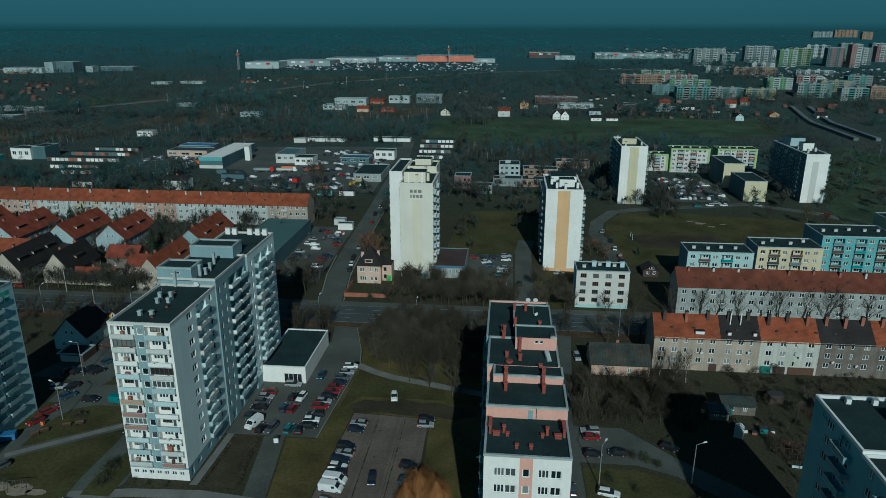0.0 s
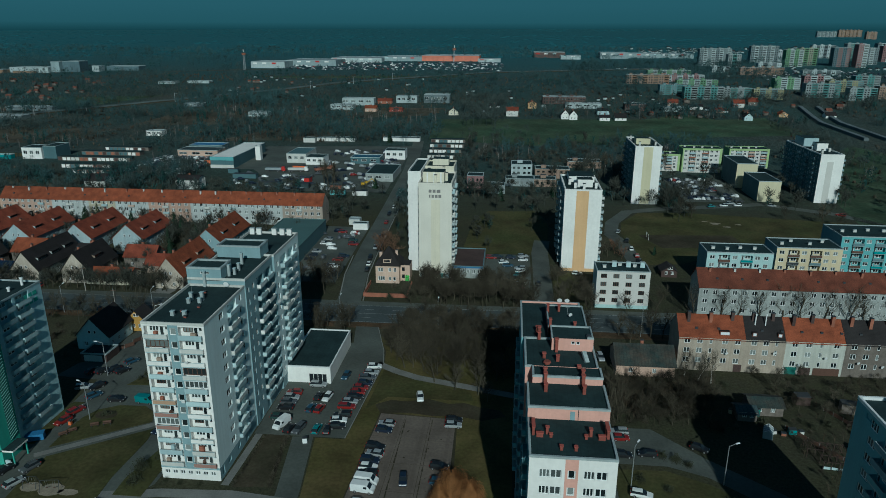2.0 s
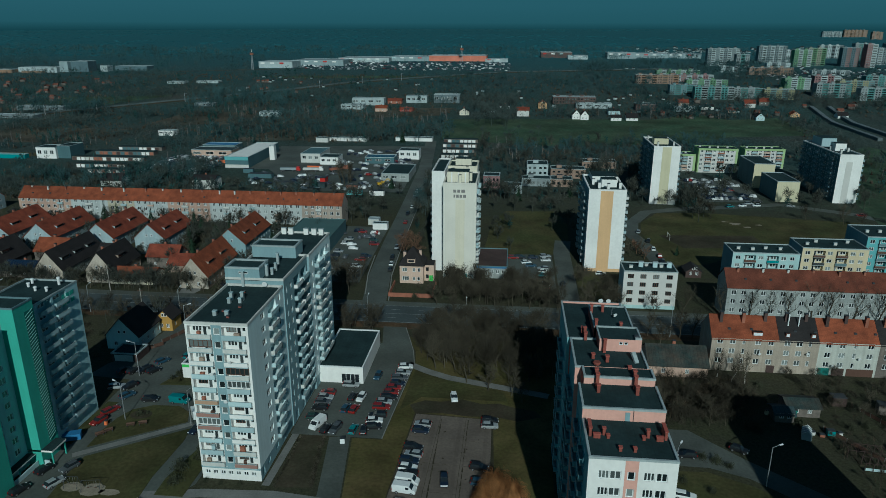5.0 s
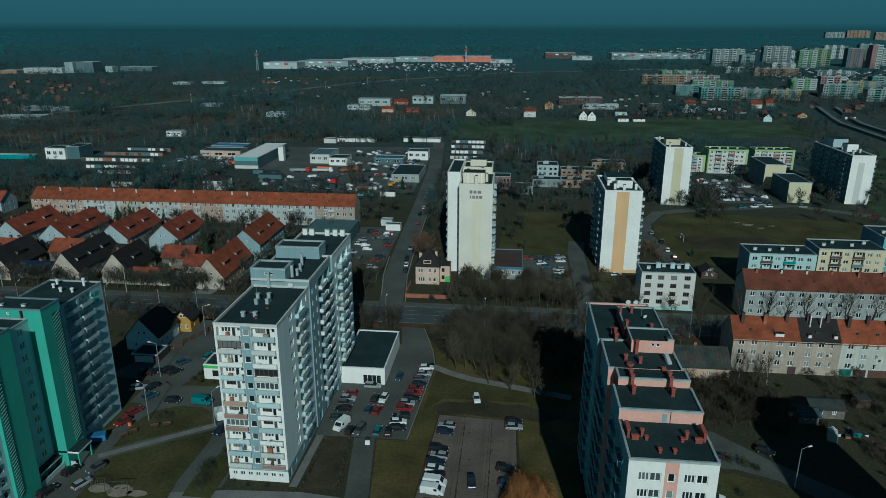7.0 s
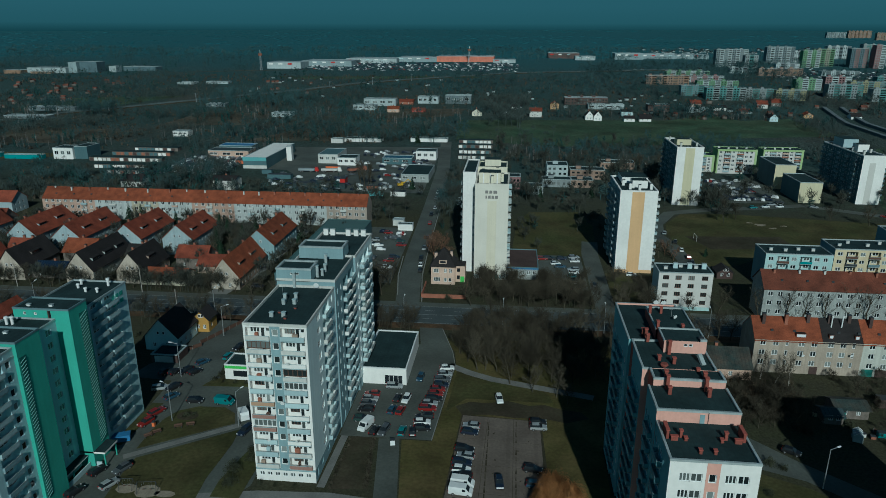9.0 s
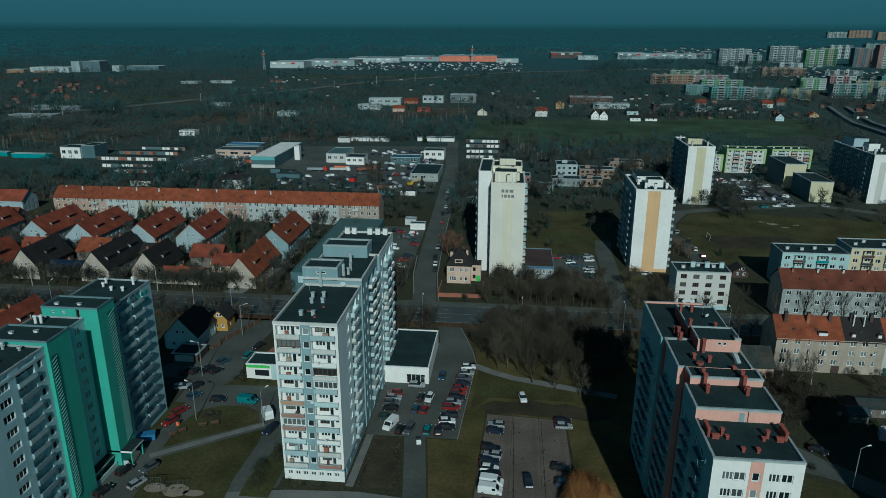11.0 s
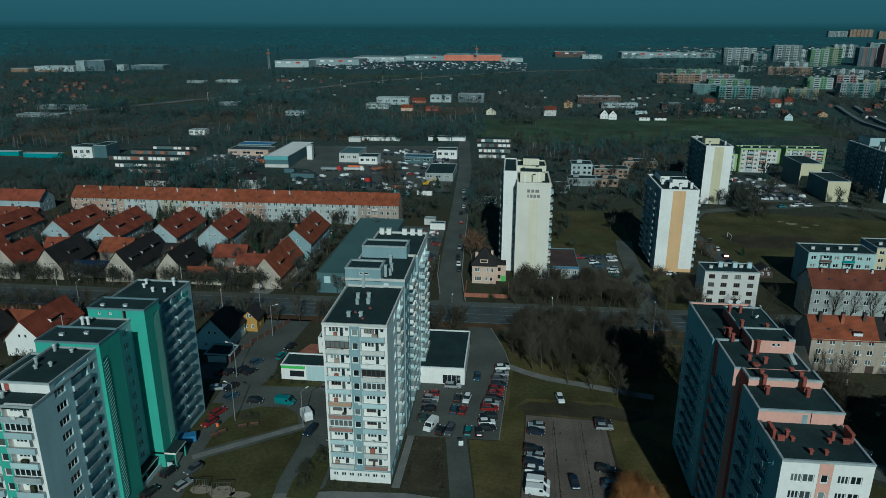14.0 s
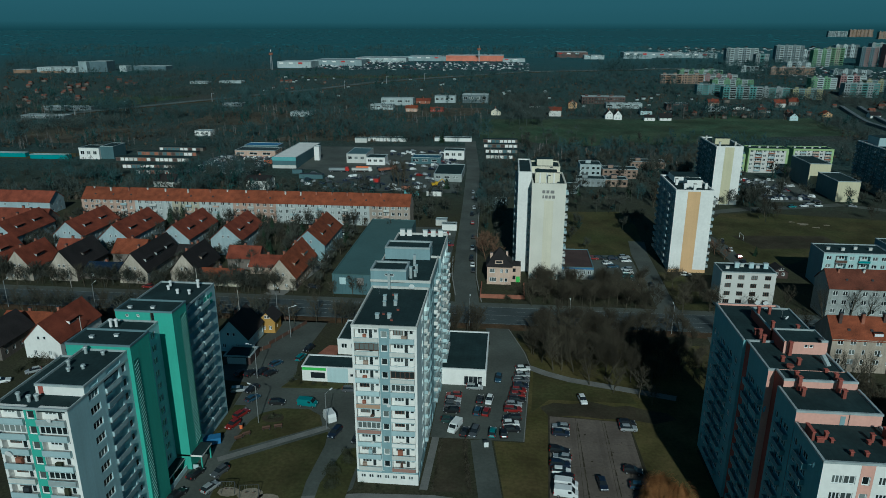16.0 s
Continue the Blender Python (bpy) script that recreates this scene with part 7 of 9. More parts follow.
def conifer_mesh(seed):
    """A spruce: whorls of drooping boughs made of many needled blades."""
    rg = random.Random(seed)
    b = Solid()
    for k in range(26):
        z = 0.8 + 7.2 * k / 26
        r = 2.3 * (1 - k / 27) + 0.15
        for j in range(9):
            a = rg.uniform(0, 6.28)
            l = r * rg.uniform(0.7, 1.1)
            p, q = Vector((0, 0, z)), Vector((math.cos(a) * l, math.sin(a) * l, z - 0.35 * l))
            s = Vector((-math.sin(a), math.cos(a), 0)) * l * 0.22
            b.poly([p, (p + q) / 2 + s, q]), b.poly([p, q, (p + q) / 2 - s])
            b.poly([(p + q) / 2 + s, q, (p + q) / 2 + Vector((0, 0, 0.25 * l))])
    return b.mesh("crown", "conifer")


CON = [conifer_mesh(s) for s in (1, 2)]
CON_TRUNK = Solid().tube((0, 0, 0), (0, 0, 8), 0.16, 0.03, 6).mesh("trunk", "bark")
for x, y, s in ((-196, 280, 1.3), (-192, 283, 1.2), (-145, 268, 1.1), (-150, 272, 1.2), (-136, 262, 1.0), (-158, 276, 1.1), (-133, 252, 0.9), (-139, 245, 0.8), (-113, 270, 0.8), (-112, 262, 0.7), (-136, 240, 1.0), (-143, 252, 1.1), (-130, 262, 1.2), (-126, 270, 1.0), (-188, 236, 0.9), (-211, 240, 0.9), (-166, 238, 0.8), (-204, 277, 1.2), (-172, 276, 1.1), (-79, 361, 0.9), (-96, 505, 1.2), (52, 262, 0.5), (-10, 340, 1.0), (17, 352, 1.0), (120, 405, 1.2)):
    ob = thing("tree", x, y, height_at(y), "dark green spruce with drooping boughs", "tree", "spruces", turn=rng.uniform(0, 360))
    ob.scale = (s, s, s)
    place("trunk", CON_TRUNK, ob, Matrix())
    place("crown", CON[int(s * 10) % 2], ob, Matrix())


def bush_mesh(seed, n, leaf, material):
    """A dense shrub: twigs from the ground and many small leaves, with an uneven outline."""
    rg = random.Random(seed)
    b = Solid()
    for i in range(n):
        a, e = rg.uniform(0, 6.28), rg.uniform(0.05, 1.5)
        r = rg.uniform(0.45, 1.0) * (1 + 0.25 * math.sin(3 * a + seed))
        q = Vector((math.cos(a) * math.cos(e) * r, math.sin(a) * math.cos(e) * r, math.sin(e) * r))
        u = Vector((rg.uniform(-1, 1), rg.uniform(-1, 1), rg.uniform(-1, 1))).normalized() * leaf
        v = u.orthogonal().normalized() * leaf * 0.6
        b.poly([q - u, q + v, q + u, q - v])
        if i % 5 == 0:
            b.tube((0, 0, 0), q, 0.012, 0.005, 3, 0, False)
    return b.mesh("bush", material)


def strand_mesh(seed, n, material):
    """A dome of fine arching strands, like a leafless weeping shrub."""
    rg = random.Random(seed)
    b = Solid()
    for i in range(n):
        a, e = rg.uniform(0, 6.28), rg.uniform(0.0, 1.5)
        r = rg.uniform(0.75, 1.05) * (1 + 0.18 * math.sin(2 * a + seed) + 0.12 * math.sin(5 * a))
        p = Vector((math.cos(a) * 0.35 * rg.random(), math.sin(a) * 0.35 * rg.random(), rg.uniform(0.1, 0.6)))
        q = Vector((math.cos(a) * math.cos(e) * r, math.sin(a) * math.cos(e) * r, math.sin(e) * r))
        s = Vector((-math.sin(a), math.cos(a), 0)) * 0.009
        m = p.lerp(q, 0.7) + Vector((0, 0, 0.12))
        b.poly([p + s, p - s, m])
        b.poly([m + s, m - s, q + Vector((0, 0, -0.1))])
    return b.mesh("bush", material)


BUSH = {"hedge": bush_mesh(1, 520, 0.075, "hedge"), "russet": strand_mesh(2, 2400, "twig_russet"), "twig": bush_mesh(3, 300, 0.06, "bark")}


def bush(kind, x, y, r, h, label):
    ob = new("bush", BUSH[kind])
    ob.matrix_world = pose(x, y, height_at(y) - 0.05, 0, 0, rng.uniform(0, 360)) @ Matrix.Diagonal((r, r, h, 1))
    tagged(ob, label, "bush", "shrubs")


for x, y, r, h in ((-15.2, 110.4, 3.8, 6.2), (-17.4, 107.4, 3.2, 4.4), (-11.8, 108.8, 3.4, 5.4)):
    bush("russet", x, y, r, h, "large russet-brown leafless shrub")
for x, y, s in ((-53.5, 248, 1.25), (-50.0, 254, 1.1), (-55, 258, 1.1), (-49, 246, 0.9), (36.5, 262, 0.75), (38.5, 256, 0.65)):
    tree("broad_russet", x, y, s, rng.uniform(0, 360), "spreading bare tree with russet-brown twigs")
for x, y, r in ((-72.6, 109.0, 0.8), (-69.3, 108.6, 0.7), (-65.4, 108.6, 0.7), (-78.6, 108.0, 1.8), (-79.5, 112.5, 2.0), (-77.0, 116.5, 1.6), (-78, 119, 1.4), (-98.4, 131.0, 1.2), (-96.9, 131.8, 0.8), (-103.8, 127.4, 0.6), (-96.5, 147.6, 0.8), (-93.3, 147.6, 0.8), (-90.4, 147.6, 0.8), (-98.5, 150.6, 1.2), (-99.2, 148.4, 1.0)):
    bush("hedge", x, y, r, r * 1.1, "clipped dull green shrub on the lawn")
for i in range(14):
    bush("twig", -58.4 + rng.uniform(-0.2, 0.2), 109 + i * 1.3, 0.6, 0.8, "low twiggy hedge along the block")
    bush("twig", -51.5 - i * 0.13 + rng.uniform(-0.3, 0.3), 109.6 + i * 1.3, 0.8, 0.9, "low twiggy hedge along the driveway")
for i in range(46):
    bush("twig", rng.uniform(17, 46), rng.uniform(139, 160), rng.uniform(1.0, 2.4), rng.uniform(1.2, 2.6), "brown bramble thicket beyond the salmon block")
for i in range(30):
    bush(rng.choice(["twig", "hedge"]), rng.uniform(46, 96), rng.uniform(120, 164), rng.uniform(0.7, 1.8), rng.uniform(0.8, 2.0), "garden shrub among the allotments")
for x, y, r in ((28, 127.2, 1.4), (30.6, 126.0, 1.6), (32.8, 124.6, 1.2), (22, 118.5, 1.5), (27, 116, 1.2), (38, 113, 1.5)):
    bush("hedge", x, y, r, r, "dark evergreen bush on the shaded lawn")
for i in range(90):
    bush(rng.choice(["twig", "hedge", "twig"]), rng.uniform(-205, -125), rng.uniform(146, 184), rng.uniform(0.8, 2.0), rng.uniform(1.0, 2.4), "garden shrub round the houses")
for i in range(26):
    bush(rng.choice(["hedge", "twig"]), rng.uniform(-48, 4), rng.uniform(207, 222), rng.uniform(0.8, 1.8), rng.uniform(1.0, 2.2), "tangled shrub by the road")


# ---- lamps, poles, small things ----
def street_lamp(x, y, h, turn):
    ob = thing("street_lamp", x, y, height_at(y), "tall grey steel street lamp with a flat head", "street lamp", "street lamps", turn=turn)
    place("pole", Solid().tube((0, 0, 0), (0, 0, h), 0.11, 0.07, 8).mesh("pole", "steel"), ob, Matrix())
    place("arm", Solid().tube((0, 0, h - 0.1), (1.6, 0, h + 0.25), 0.05, 0.04, 6).mesh("arm", "steel"), ob, Matrix())
    place("head", Solid().loft([[(1.4, -0.16, h + 0.2), (1.4, 0.16, h + 0.2), (1.4, 0.12, h + 0.32), (1.4, -0.12, h + 0.32)], [(2.2, -0.2, h + 0.28), (2.2, 0.2, h + 0.28), (2.2, 0.1, h + 0.42), (2.2, -0.1, h + 0.42)]]).mesh("head", "headlamp"), ob, Matrix(), "pale lamp head")


for x, y, h, a in ((-108.6, 149.3, 9.5, 180), (-107.6, 174.2, 9.5, 20), (-100.8, 128.9, 9.5, 160), (-84.6, 128.2, 9.0, 60), (19.8, 116.2, 9.5, 60), (38.3, 119.0, 9.0, 20)):
    street_lamp(x, y, h, a)
for i in range(14):
    street_lamp(-236 + i * 30, 187.6, 9.0, 90)
pole = thing("utility_pole", 19.4, 141, 0, "wooden A-frame utility pole in the scrub", "pole")
for s in (-1, 1):
    place("leg", Solid().tube((s * 1.4, 0, 0), (s * 0.12, 0, 8.4), 0.14, 0.10, 6).mesh("leg", "bark"), pole, Matrix())
place("brace", Solid().tube((-0.8, 0, 3.6), (0.8, 0, 3.6), 0.07, 0.07, 5).mesh("brace", "bark"), pole, Matrix())


def bench(x, y, turn):
    ob = thing("bench", x, y, 0.1, "dark wooden park bench beside the path", "bench", "benches", turn=turn)
    place("seat", Solid().box(-0.9, 0.9, -0.22, 0.22, 0.42, 0.48).mesh("seat", "frame_dark"), ob, Matrix())
    place("backrest", Solid().box(-0.9, 0.9, 0.2, 0.26, 0.55, 0.95).mesh("backrest", "frame_dark"), ob, Matrix())
    for s in (-0.7, 0.7):
        place("leg", Solid().box(s - 0.05, s + 0.05, -0.2, 0.2, 0, 0.42).mesh("leg", "dark"), ob, Matrix())


for x, y, a in ((-101.6, 123.6, 40), (-98.0, 126.2, 25), (-95.6, 127.2, 20), (-102.8, 122.0, 45)):
    bench(x, y, a)


def play_frame(x, y, turn, w):
    ob = thing("play_frame", x, y, 0.1, "dark steel climbing and swing frame over sand", "play frame", "play frames", turn=turn)
    for s in (-w, w):
        for t in (-0.9, 0.9):
            place("leg", Solid().tube((s, t, 0), (s, 0, 2.2), 0.05, 0.05, 6).mesh("leg", "dark"), ob, Matrix())
    place("beam", Solid().tube((-w, 0, 2.2), (w, 0, 2.2), 0.05, 0.05, 6).mesh("beam", "dark"), ob, Matrix())
    for s in (-w * 0.4, w * 0.4):
        place("swing", Solid().box(s - 0.25, s + 0.25, -0.1, 0.1, 0.5, 0.54).mesh("swing", "frame_dark"), ob, Matrix())
        for e in (-0.22, 0.22):
            place("chain", Solid().tube((s + e, 0, 0.54), (s + e, 0, 2.18), 0.012, 0.012, 4).mesh("chain", "steel"), ob, Matrix())


play_frame(-93.5, 104.2, 8, 1.8)
play_frame(-98.0, 104.8, 5, 1.3)


def container(name, label, x, y, z, w, d, h, material, turn=0, category="container"):
    ob = thing(name, x, y, z, label, category, turn=turn)
    b = Solid().box(-w / 2, w / 2, -d / 2, d / 2, 0.1, h)
    place("body", b.mesh("body", material), ob, Matrix())
    place("lid", Solid().box(-w / 2 - 0.05, w / 2 + 0.05, -d / 2 - 0.05, d / 2 + 0.05, h, h + 0.12).mesh("lid", "dark" if material != "blue" else "blue"), ob, Matrix())


container("skip", "blue steel rubbish skip by the entrance", -108.0, 120.2, 0.1, 3.6, 1.9, 1.4, "blue", 24)
container("bin", "dark rubbish bin beside the shrubs", -103.8, 126.2, 0.1, 0.6, 0.6, 1.1, "orange_sheet", 0, "bin")
container("bin", "yellow rubbish bin in the garden", 47.5, 146.5, 0.0, 0.7, 0.7, 1.2, "yellow", 0, "bin")
container("kiosk", "small white cabinet beside the driveway", -48.6, 124.8, 0.03, 1.0, 0.8, 1.3, "frame", 10, "cabinet")
camper = thing("trailer", -84.8, 131.6, 0.03, "white camping trailer parked on the yard", "trailer", turn=-55)
place("body", Solid().loft([[(-1.9, -1.0, 0.4), (-1.9, 1.0, 0.4), (-1.9, 0.95, 1.6), (-1.9, -0.95, 1.6)], [(-1.5, -1.05, 0.35), (-1.5, 1.05, 0.35), (-1.5, 1.0, 2.3), (-1.5, -1.0, 2.3)], [(1.4, -1.05, 0.35), (1.4, 1.05, 0.35), (1.4, 1.0, 2.35), (1.4, -1.0, 2.35)], [(1.9, -0.95, 0.5), (1.9, 0.95, 0.5), (1.9, 0.9, 1.7), (1.9, -0.9, 1.7)]]).mesh("body", "car_white"), camper, Matrix())
for s in (-1, 1):
    place("wheel", CACHE["wheel"], camper, pose(0, s * 0.95, 0.31))


def fence(x0, y0, x1, y1, h, material, label, step=2.5):
    ob = thing("fence", x0, y0, height_at(y0), label, "fence")
    v = Vector((x1 - x0, y1 - y0, 0))
    n = max(1, int(v.length / step))
    turn = math.degrees(math.atan2(v.y, v.x))
    w = v.length / n
    panel = Solid().box(0.06, w - 0.06, -0.02, 0.02, 0.15, h - 0.05).mesh("panel", material)
    post = Solid().box(-0.06, 0.06, -0.06, 0.06, 0, h + 0.05).mesh("post", "kerb")
    for i in range(n):
        place("post", post, ob, pose(v.x * i / n, v.y * i / n, 0, 0, 0, turn))
        place("panel", panel, ob, pose(v.x * i / n, v.y * i / n, 0, 0, 0, turn))


fence(60, 126.2, 66, 125.6, 0.8, "lightgrey", "low pale garden fence")
fence(58, 141, 73, 118, 1.1, "frame_dark", "dark wooden fence between the allotments")
fence(70, 150, 84, 122, 1.1, "frame_dark", "dark wooden fence between the allotments")
fence(-112, 168, -105.6, 184, 1.3, "frame_dark", "brown garden fence by the court lane")
fence(-118, 158, -111, 167, 1.3, "frame_dark", "dark garden fence behind the garages")
fence(-124, 186, -112, 186.3, 1.2, "frame_dark", "brown garden fence by the road")
for i in range(6):
    tagged(new("garden_bed", Solid().box(60 + i * 1.6, 60.9 + i * 1.6, 128 + i * 0.3, 138 - i * 0.6, 0.0, 0.18).mesh("garden_bed", "soil")), "raised bare garden bed", "garden bed", "garden beds", "")
def trellis(x, y, turn, n, w):
    ob = thing("trellis", x, y, height_at(y), "weathered wooden garden trellis with bare climbers", "trellis", "trellises", turn=turn)
    for i in range(n):
        for s in (0, w):
            place("post", Solid().box(-0.05, 0.05, -0.05, 0.05, 0, 2.1).mesh("post", "sooty"), ob, pose(i * 1.5, s, 0))
        place("crossbar", Solid().box(-0.04, 0.04, -0.2, w + 0.2, 2.1, 2.18).mesh("crossbar", "sooty"), ob, pose(i * 1.5, 0, 0))
    for s in (0, w):
        place("rail", Solid().box(-0.2, (n - 1) * 1.5 + 0.2, -0.04, 0.04, 2.0, 2.08).mesh("rail", "sooty"), ob, pose(0, s, 0))


def glasshouse(x, y, turn, w, l):
    ob = thing("glasshouse", x, y, height_at(y), "small garden glasshouse with a white frame", "glasshouse", "glasshouses", turn=turn)
    g = Solid()
    g.loft([[(-w / 2, 0, 0.1), (w / 2, 0, 0.1), (w / 2, 0, 1.6), (0, 0, 2.3), (-w / 2, 0, 1.6)], [(-w / 2, l, 0.1), (w / 2, l, 0.1), (w / 2, l, 1.6), (0, l, 2.3), (-w / 2, l, 1.6)]])
    place("pane", g.mesh("pane", "roof_pale"), ob, Matrix())
    for k in range(4):
        f = Solid().tube((-w / 2, 0, 1.62), (0, 0, 2.34), 0.04, 0.04, 4).tube((0, 0, 2.34), (w / 2, 0, 1.62), 0.04, 0.04, 4)
        place("frame", f.mesh("frame", "frame"), ob, pose(0, k * l / 3, 0))


trellis(58.5, 130.5, -8, 6, 3.0)
trellis(60.0, 126.0, -8, 5, 2.4)
trellis(72.0, 140.0, 5, 4, 2.2)
glasshouse(70.5, 128.5, 10, 2.6, 4.5)
glasshouse(52.5, 136.2, -20, 2.0, 3.0)
for x, y, w, d, h, c in ((66, 153, 3.2, 2.4, 2.3, "sooty"), (75.5, 150, 3.6, 2.6, 2.4, "stucco"), (84, 146, 3.0, 2.4, 2.3, "slate"), (52.8, 146.5, 2.2, 1.8, 1.9, "band_green"), (58.8, 139.2, 1.6, 1.2, 1.2, "teal"), (54.6, 138.8, 1.2, 0.9, 0.9, "offwhite"), (56.6, 138.2, 1.0, 0.8, 0.7, "brick"), (60.6, 138.9, 0.9, 0.9, 1.0, "offwhite")):
    container("garden_hut" if h > 1.5 else "garden_box", "small weathered garden hut" if h > 1.5 else "garden box standing beside the shed", x, y, height_at(y), w, d, h, c, rng.uniform(-12, 12), "hut" if h > 1.5 else "box")
for k in range(3):
    for i in range(9):
        bush(["twig", "hedge"][(i + k) % 2], 63 + k * 9.5 + rng.uniform(-0.3, 0.3), 118 + i * 3.6, 0.9, rng.uniform(0.9, 1.6), "garden hedge shrub between the allotments")
for i in range(30):
    bush("hedge" if i % 3 else "twig", -238 + i * 4.4 + rng.uniform(-1, 1), 209.6 + rng.uniform(-0.4, 0.5), 1.1, rng.uniform(0.9, 1.5), "front garden hedge beside the main road")
goal = thing("goal", 53.2, 283.5, height_at(283.5), "white steel football goal on the worn pitch", "goal", turn=90)
for s in (-2.5, 2.5):
    place("post", Solid().tube((s, 0, 0), (s, 0, 2.2), 0.06, 0.06, 6).mesh("post", "frame"), goal, Matrix())
place("crossbar", Solid().tube((-2.5, 0, 2.2), (2.5, 0, 2.2), 0.06, 0.06, 6).mesh("crossbar", "frame"), goal, Matrix())


# ---- works yard, far blocks ----
M["brush"] = mat("dry brown brush", (0.085, 0.066, 0.046), rough=1.0, var=0.3, big=0.2, fine=2, spec=0.05)
M["digger_yellow"] = mat("yellow machine paint", (0.55, 0.33, 0.02), rough=0.5, var=0.1)
# far facade colours, dimmed and shifted to teal for distance haze
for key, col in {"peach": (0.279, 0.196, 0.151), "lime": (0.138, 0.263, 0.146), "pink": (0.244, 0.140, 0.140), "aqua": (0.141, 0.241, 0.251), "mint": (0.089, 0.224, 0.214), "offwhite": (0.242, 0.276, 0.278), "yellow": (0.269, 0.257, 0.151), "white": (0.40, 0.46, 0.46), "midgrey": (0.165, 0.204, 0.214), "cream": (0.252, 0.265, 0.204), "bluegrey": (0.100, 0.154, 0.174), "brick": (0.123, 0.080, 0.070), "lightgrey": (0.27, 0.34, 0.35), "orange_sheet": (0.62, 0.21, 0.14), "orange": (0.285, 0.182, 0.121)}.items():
    M["old_" + key] = mat("haze-dulled " + key.replace("_", " ") + " panel", col, var=0.14, big=0.08, fine=0.8, streak=0.2)

BAY_PARTNER = {"old_peach": "old_orange", "old_lime": "old_white", "old_pink": "old_white", "old_aqua": "old_mint", "old_mint": "old_offwhite", "old_yellow": "old_aqua", "old_offwhite": "old_mint", "old_midgrey": "old_white", "old_cream": "old_lime", "old_bluegrey": "old_pink", "old_white": "old_midgrey", "lime": "white", "brick": "brick"}


def far_block(x0, x1, y, h, wall, depth=12, floors=5, label="", group="far blocks", name="apartment_block", roof="roof", category="apartment building"):
    """A far block: walls with rows of recessed windows, flat roof."""
    # walls beyond 340 m take the haze-dulled colour
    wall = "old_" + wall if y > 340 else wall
    z = height_at(y)
    bd = Building(name, (x0 + x1) / 2, y + depth / 2, z, label, category, group)
    bx = (x0, x1, y, y + depth)
    L = x1 - x0
    st = h / (floors + 0.4)
    bays = max(1, round(L / 6.0))
    bw = L / bays
    alt = BAY_PARTNER.get(wall, "old_offwhite")
    for k in range(bays):
        loggia = floors > 3 and k % 2 == 1
        holes = []
        for f in range(floors):
            if loggia:
                holes.append((bw * 0.08, bw * 0.92, f * st + st * 0.42, f * st + st * 0.97, 1.0))
            else:
                holes += [(bw * c, bw * (c + 0.24), f * st + st * 0.42, f * st + st * 0.88, 0.3) for c in (0.16, 0.6)]
        me = wall_mesh(bw, -2, h, holes, alt if loggia else wall, 0.4)
        backs = [p.index for p in me.polygons if abs(p.normal.y) > 0.9 and p.center.y > 0.2]
        me.materials.append(M["glass"])
        for i in backs:
            me.polygons[i].material_index = 1
        place("wall", me, bd.root, bd.wall_at(bx, "s") @ pose(k * bw, 0, 0))
    for s in "enw":
        bd.side(bx, s, -2, h, wall)
    bd.flat_roof(bx, h, 0.15, "coping", roof, wide=0.4)
    for i in range(int(L / 12)):
        bd.flue(x0 + 5 + i * 12, y + depth / 2, h - 0.15, 3.0, 2.5, 1.8, wall)
    return bd


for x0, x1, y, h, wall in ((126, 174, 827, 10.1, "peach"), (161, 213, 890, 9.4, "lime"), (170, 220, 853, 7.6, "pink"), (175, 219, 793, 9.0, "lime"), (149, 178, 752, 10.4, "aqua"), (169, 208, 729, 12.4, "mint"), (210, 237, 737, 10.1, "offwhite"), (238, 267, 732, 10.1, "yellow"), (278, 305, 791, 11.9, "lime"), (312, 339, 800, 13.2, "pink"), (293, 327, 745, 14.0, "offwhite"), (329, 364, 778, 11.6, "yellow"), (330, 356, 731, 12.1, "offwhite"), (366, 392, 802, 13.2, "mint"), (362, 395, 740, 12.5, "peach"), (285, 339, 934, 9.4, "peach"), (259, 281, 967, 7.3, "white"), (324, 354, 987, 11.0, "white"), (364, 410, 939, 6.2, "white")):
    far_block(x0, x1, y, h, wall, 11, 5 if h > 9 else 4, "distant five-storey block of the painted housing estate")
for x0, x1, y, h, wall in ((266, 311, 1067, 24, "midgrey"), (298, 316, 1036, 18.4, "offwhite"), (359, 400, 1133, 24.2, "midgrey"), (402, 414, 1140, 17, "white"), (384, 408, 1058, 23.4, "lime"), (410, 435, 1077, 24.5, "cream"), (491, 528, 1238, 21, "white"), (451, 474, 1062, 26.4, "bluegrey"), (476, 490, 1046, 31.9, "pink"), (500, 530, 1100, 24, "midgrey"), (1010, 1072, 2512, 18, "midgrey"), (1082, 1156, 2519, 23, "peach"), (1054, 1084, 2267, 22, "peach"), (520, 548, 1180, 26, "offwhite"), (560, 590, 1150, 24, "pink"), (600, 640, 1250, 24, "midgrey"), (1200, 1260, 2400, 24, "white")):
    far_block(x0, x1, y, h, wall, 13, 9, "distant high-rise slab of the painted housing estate")
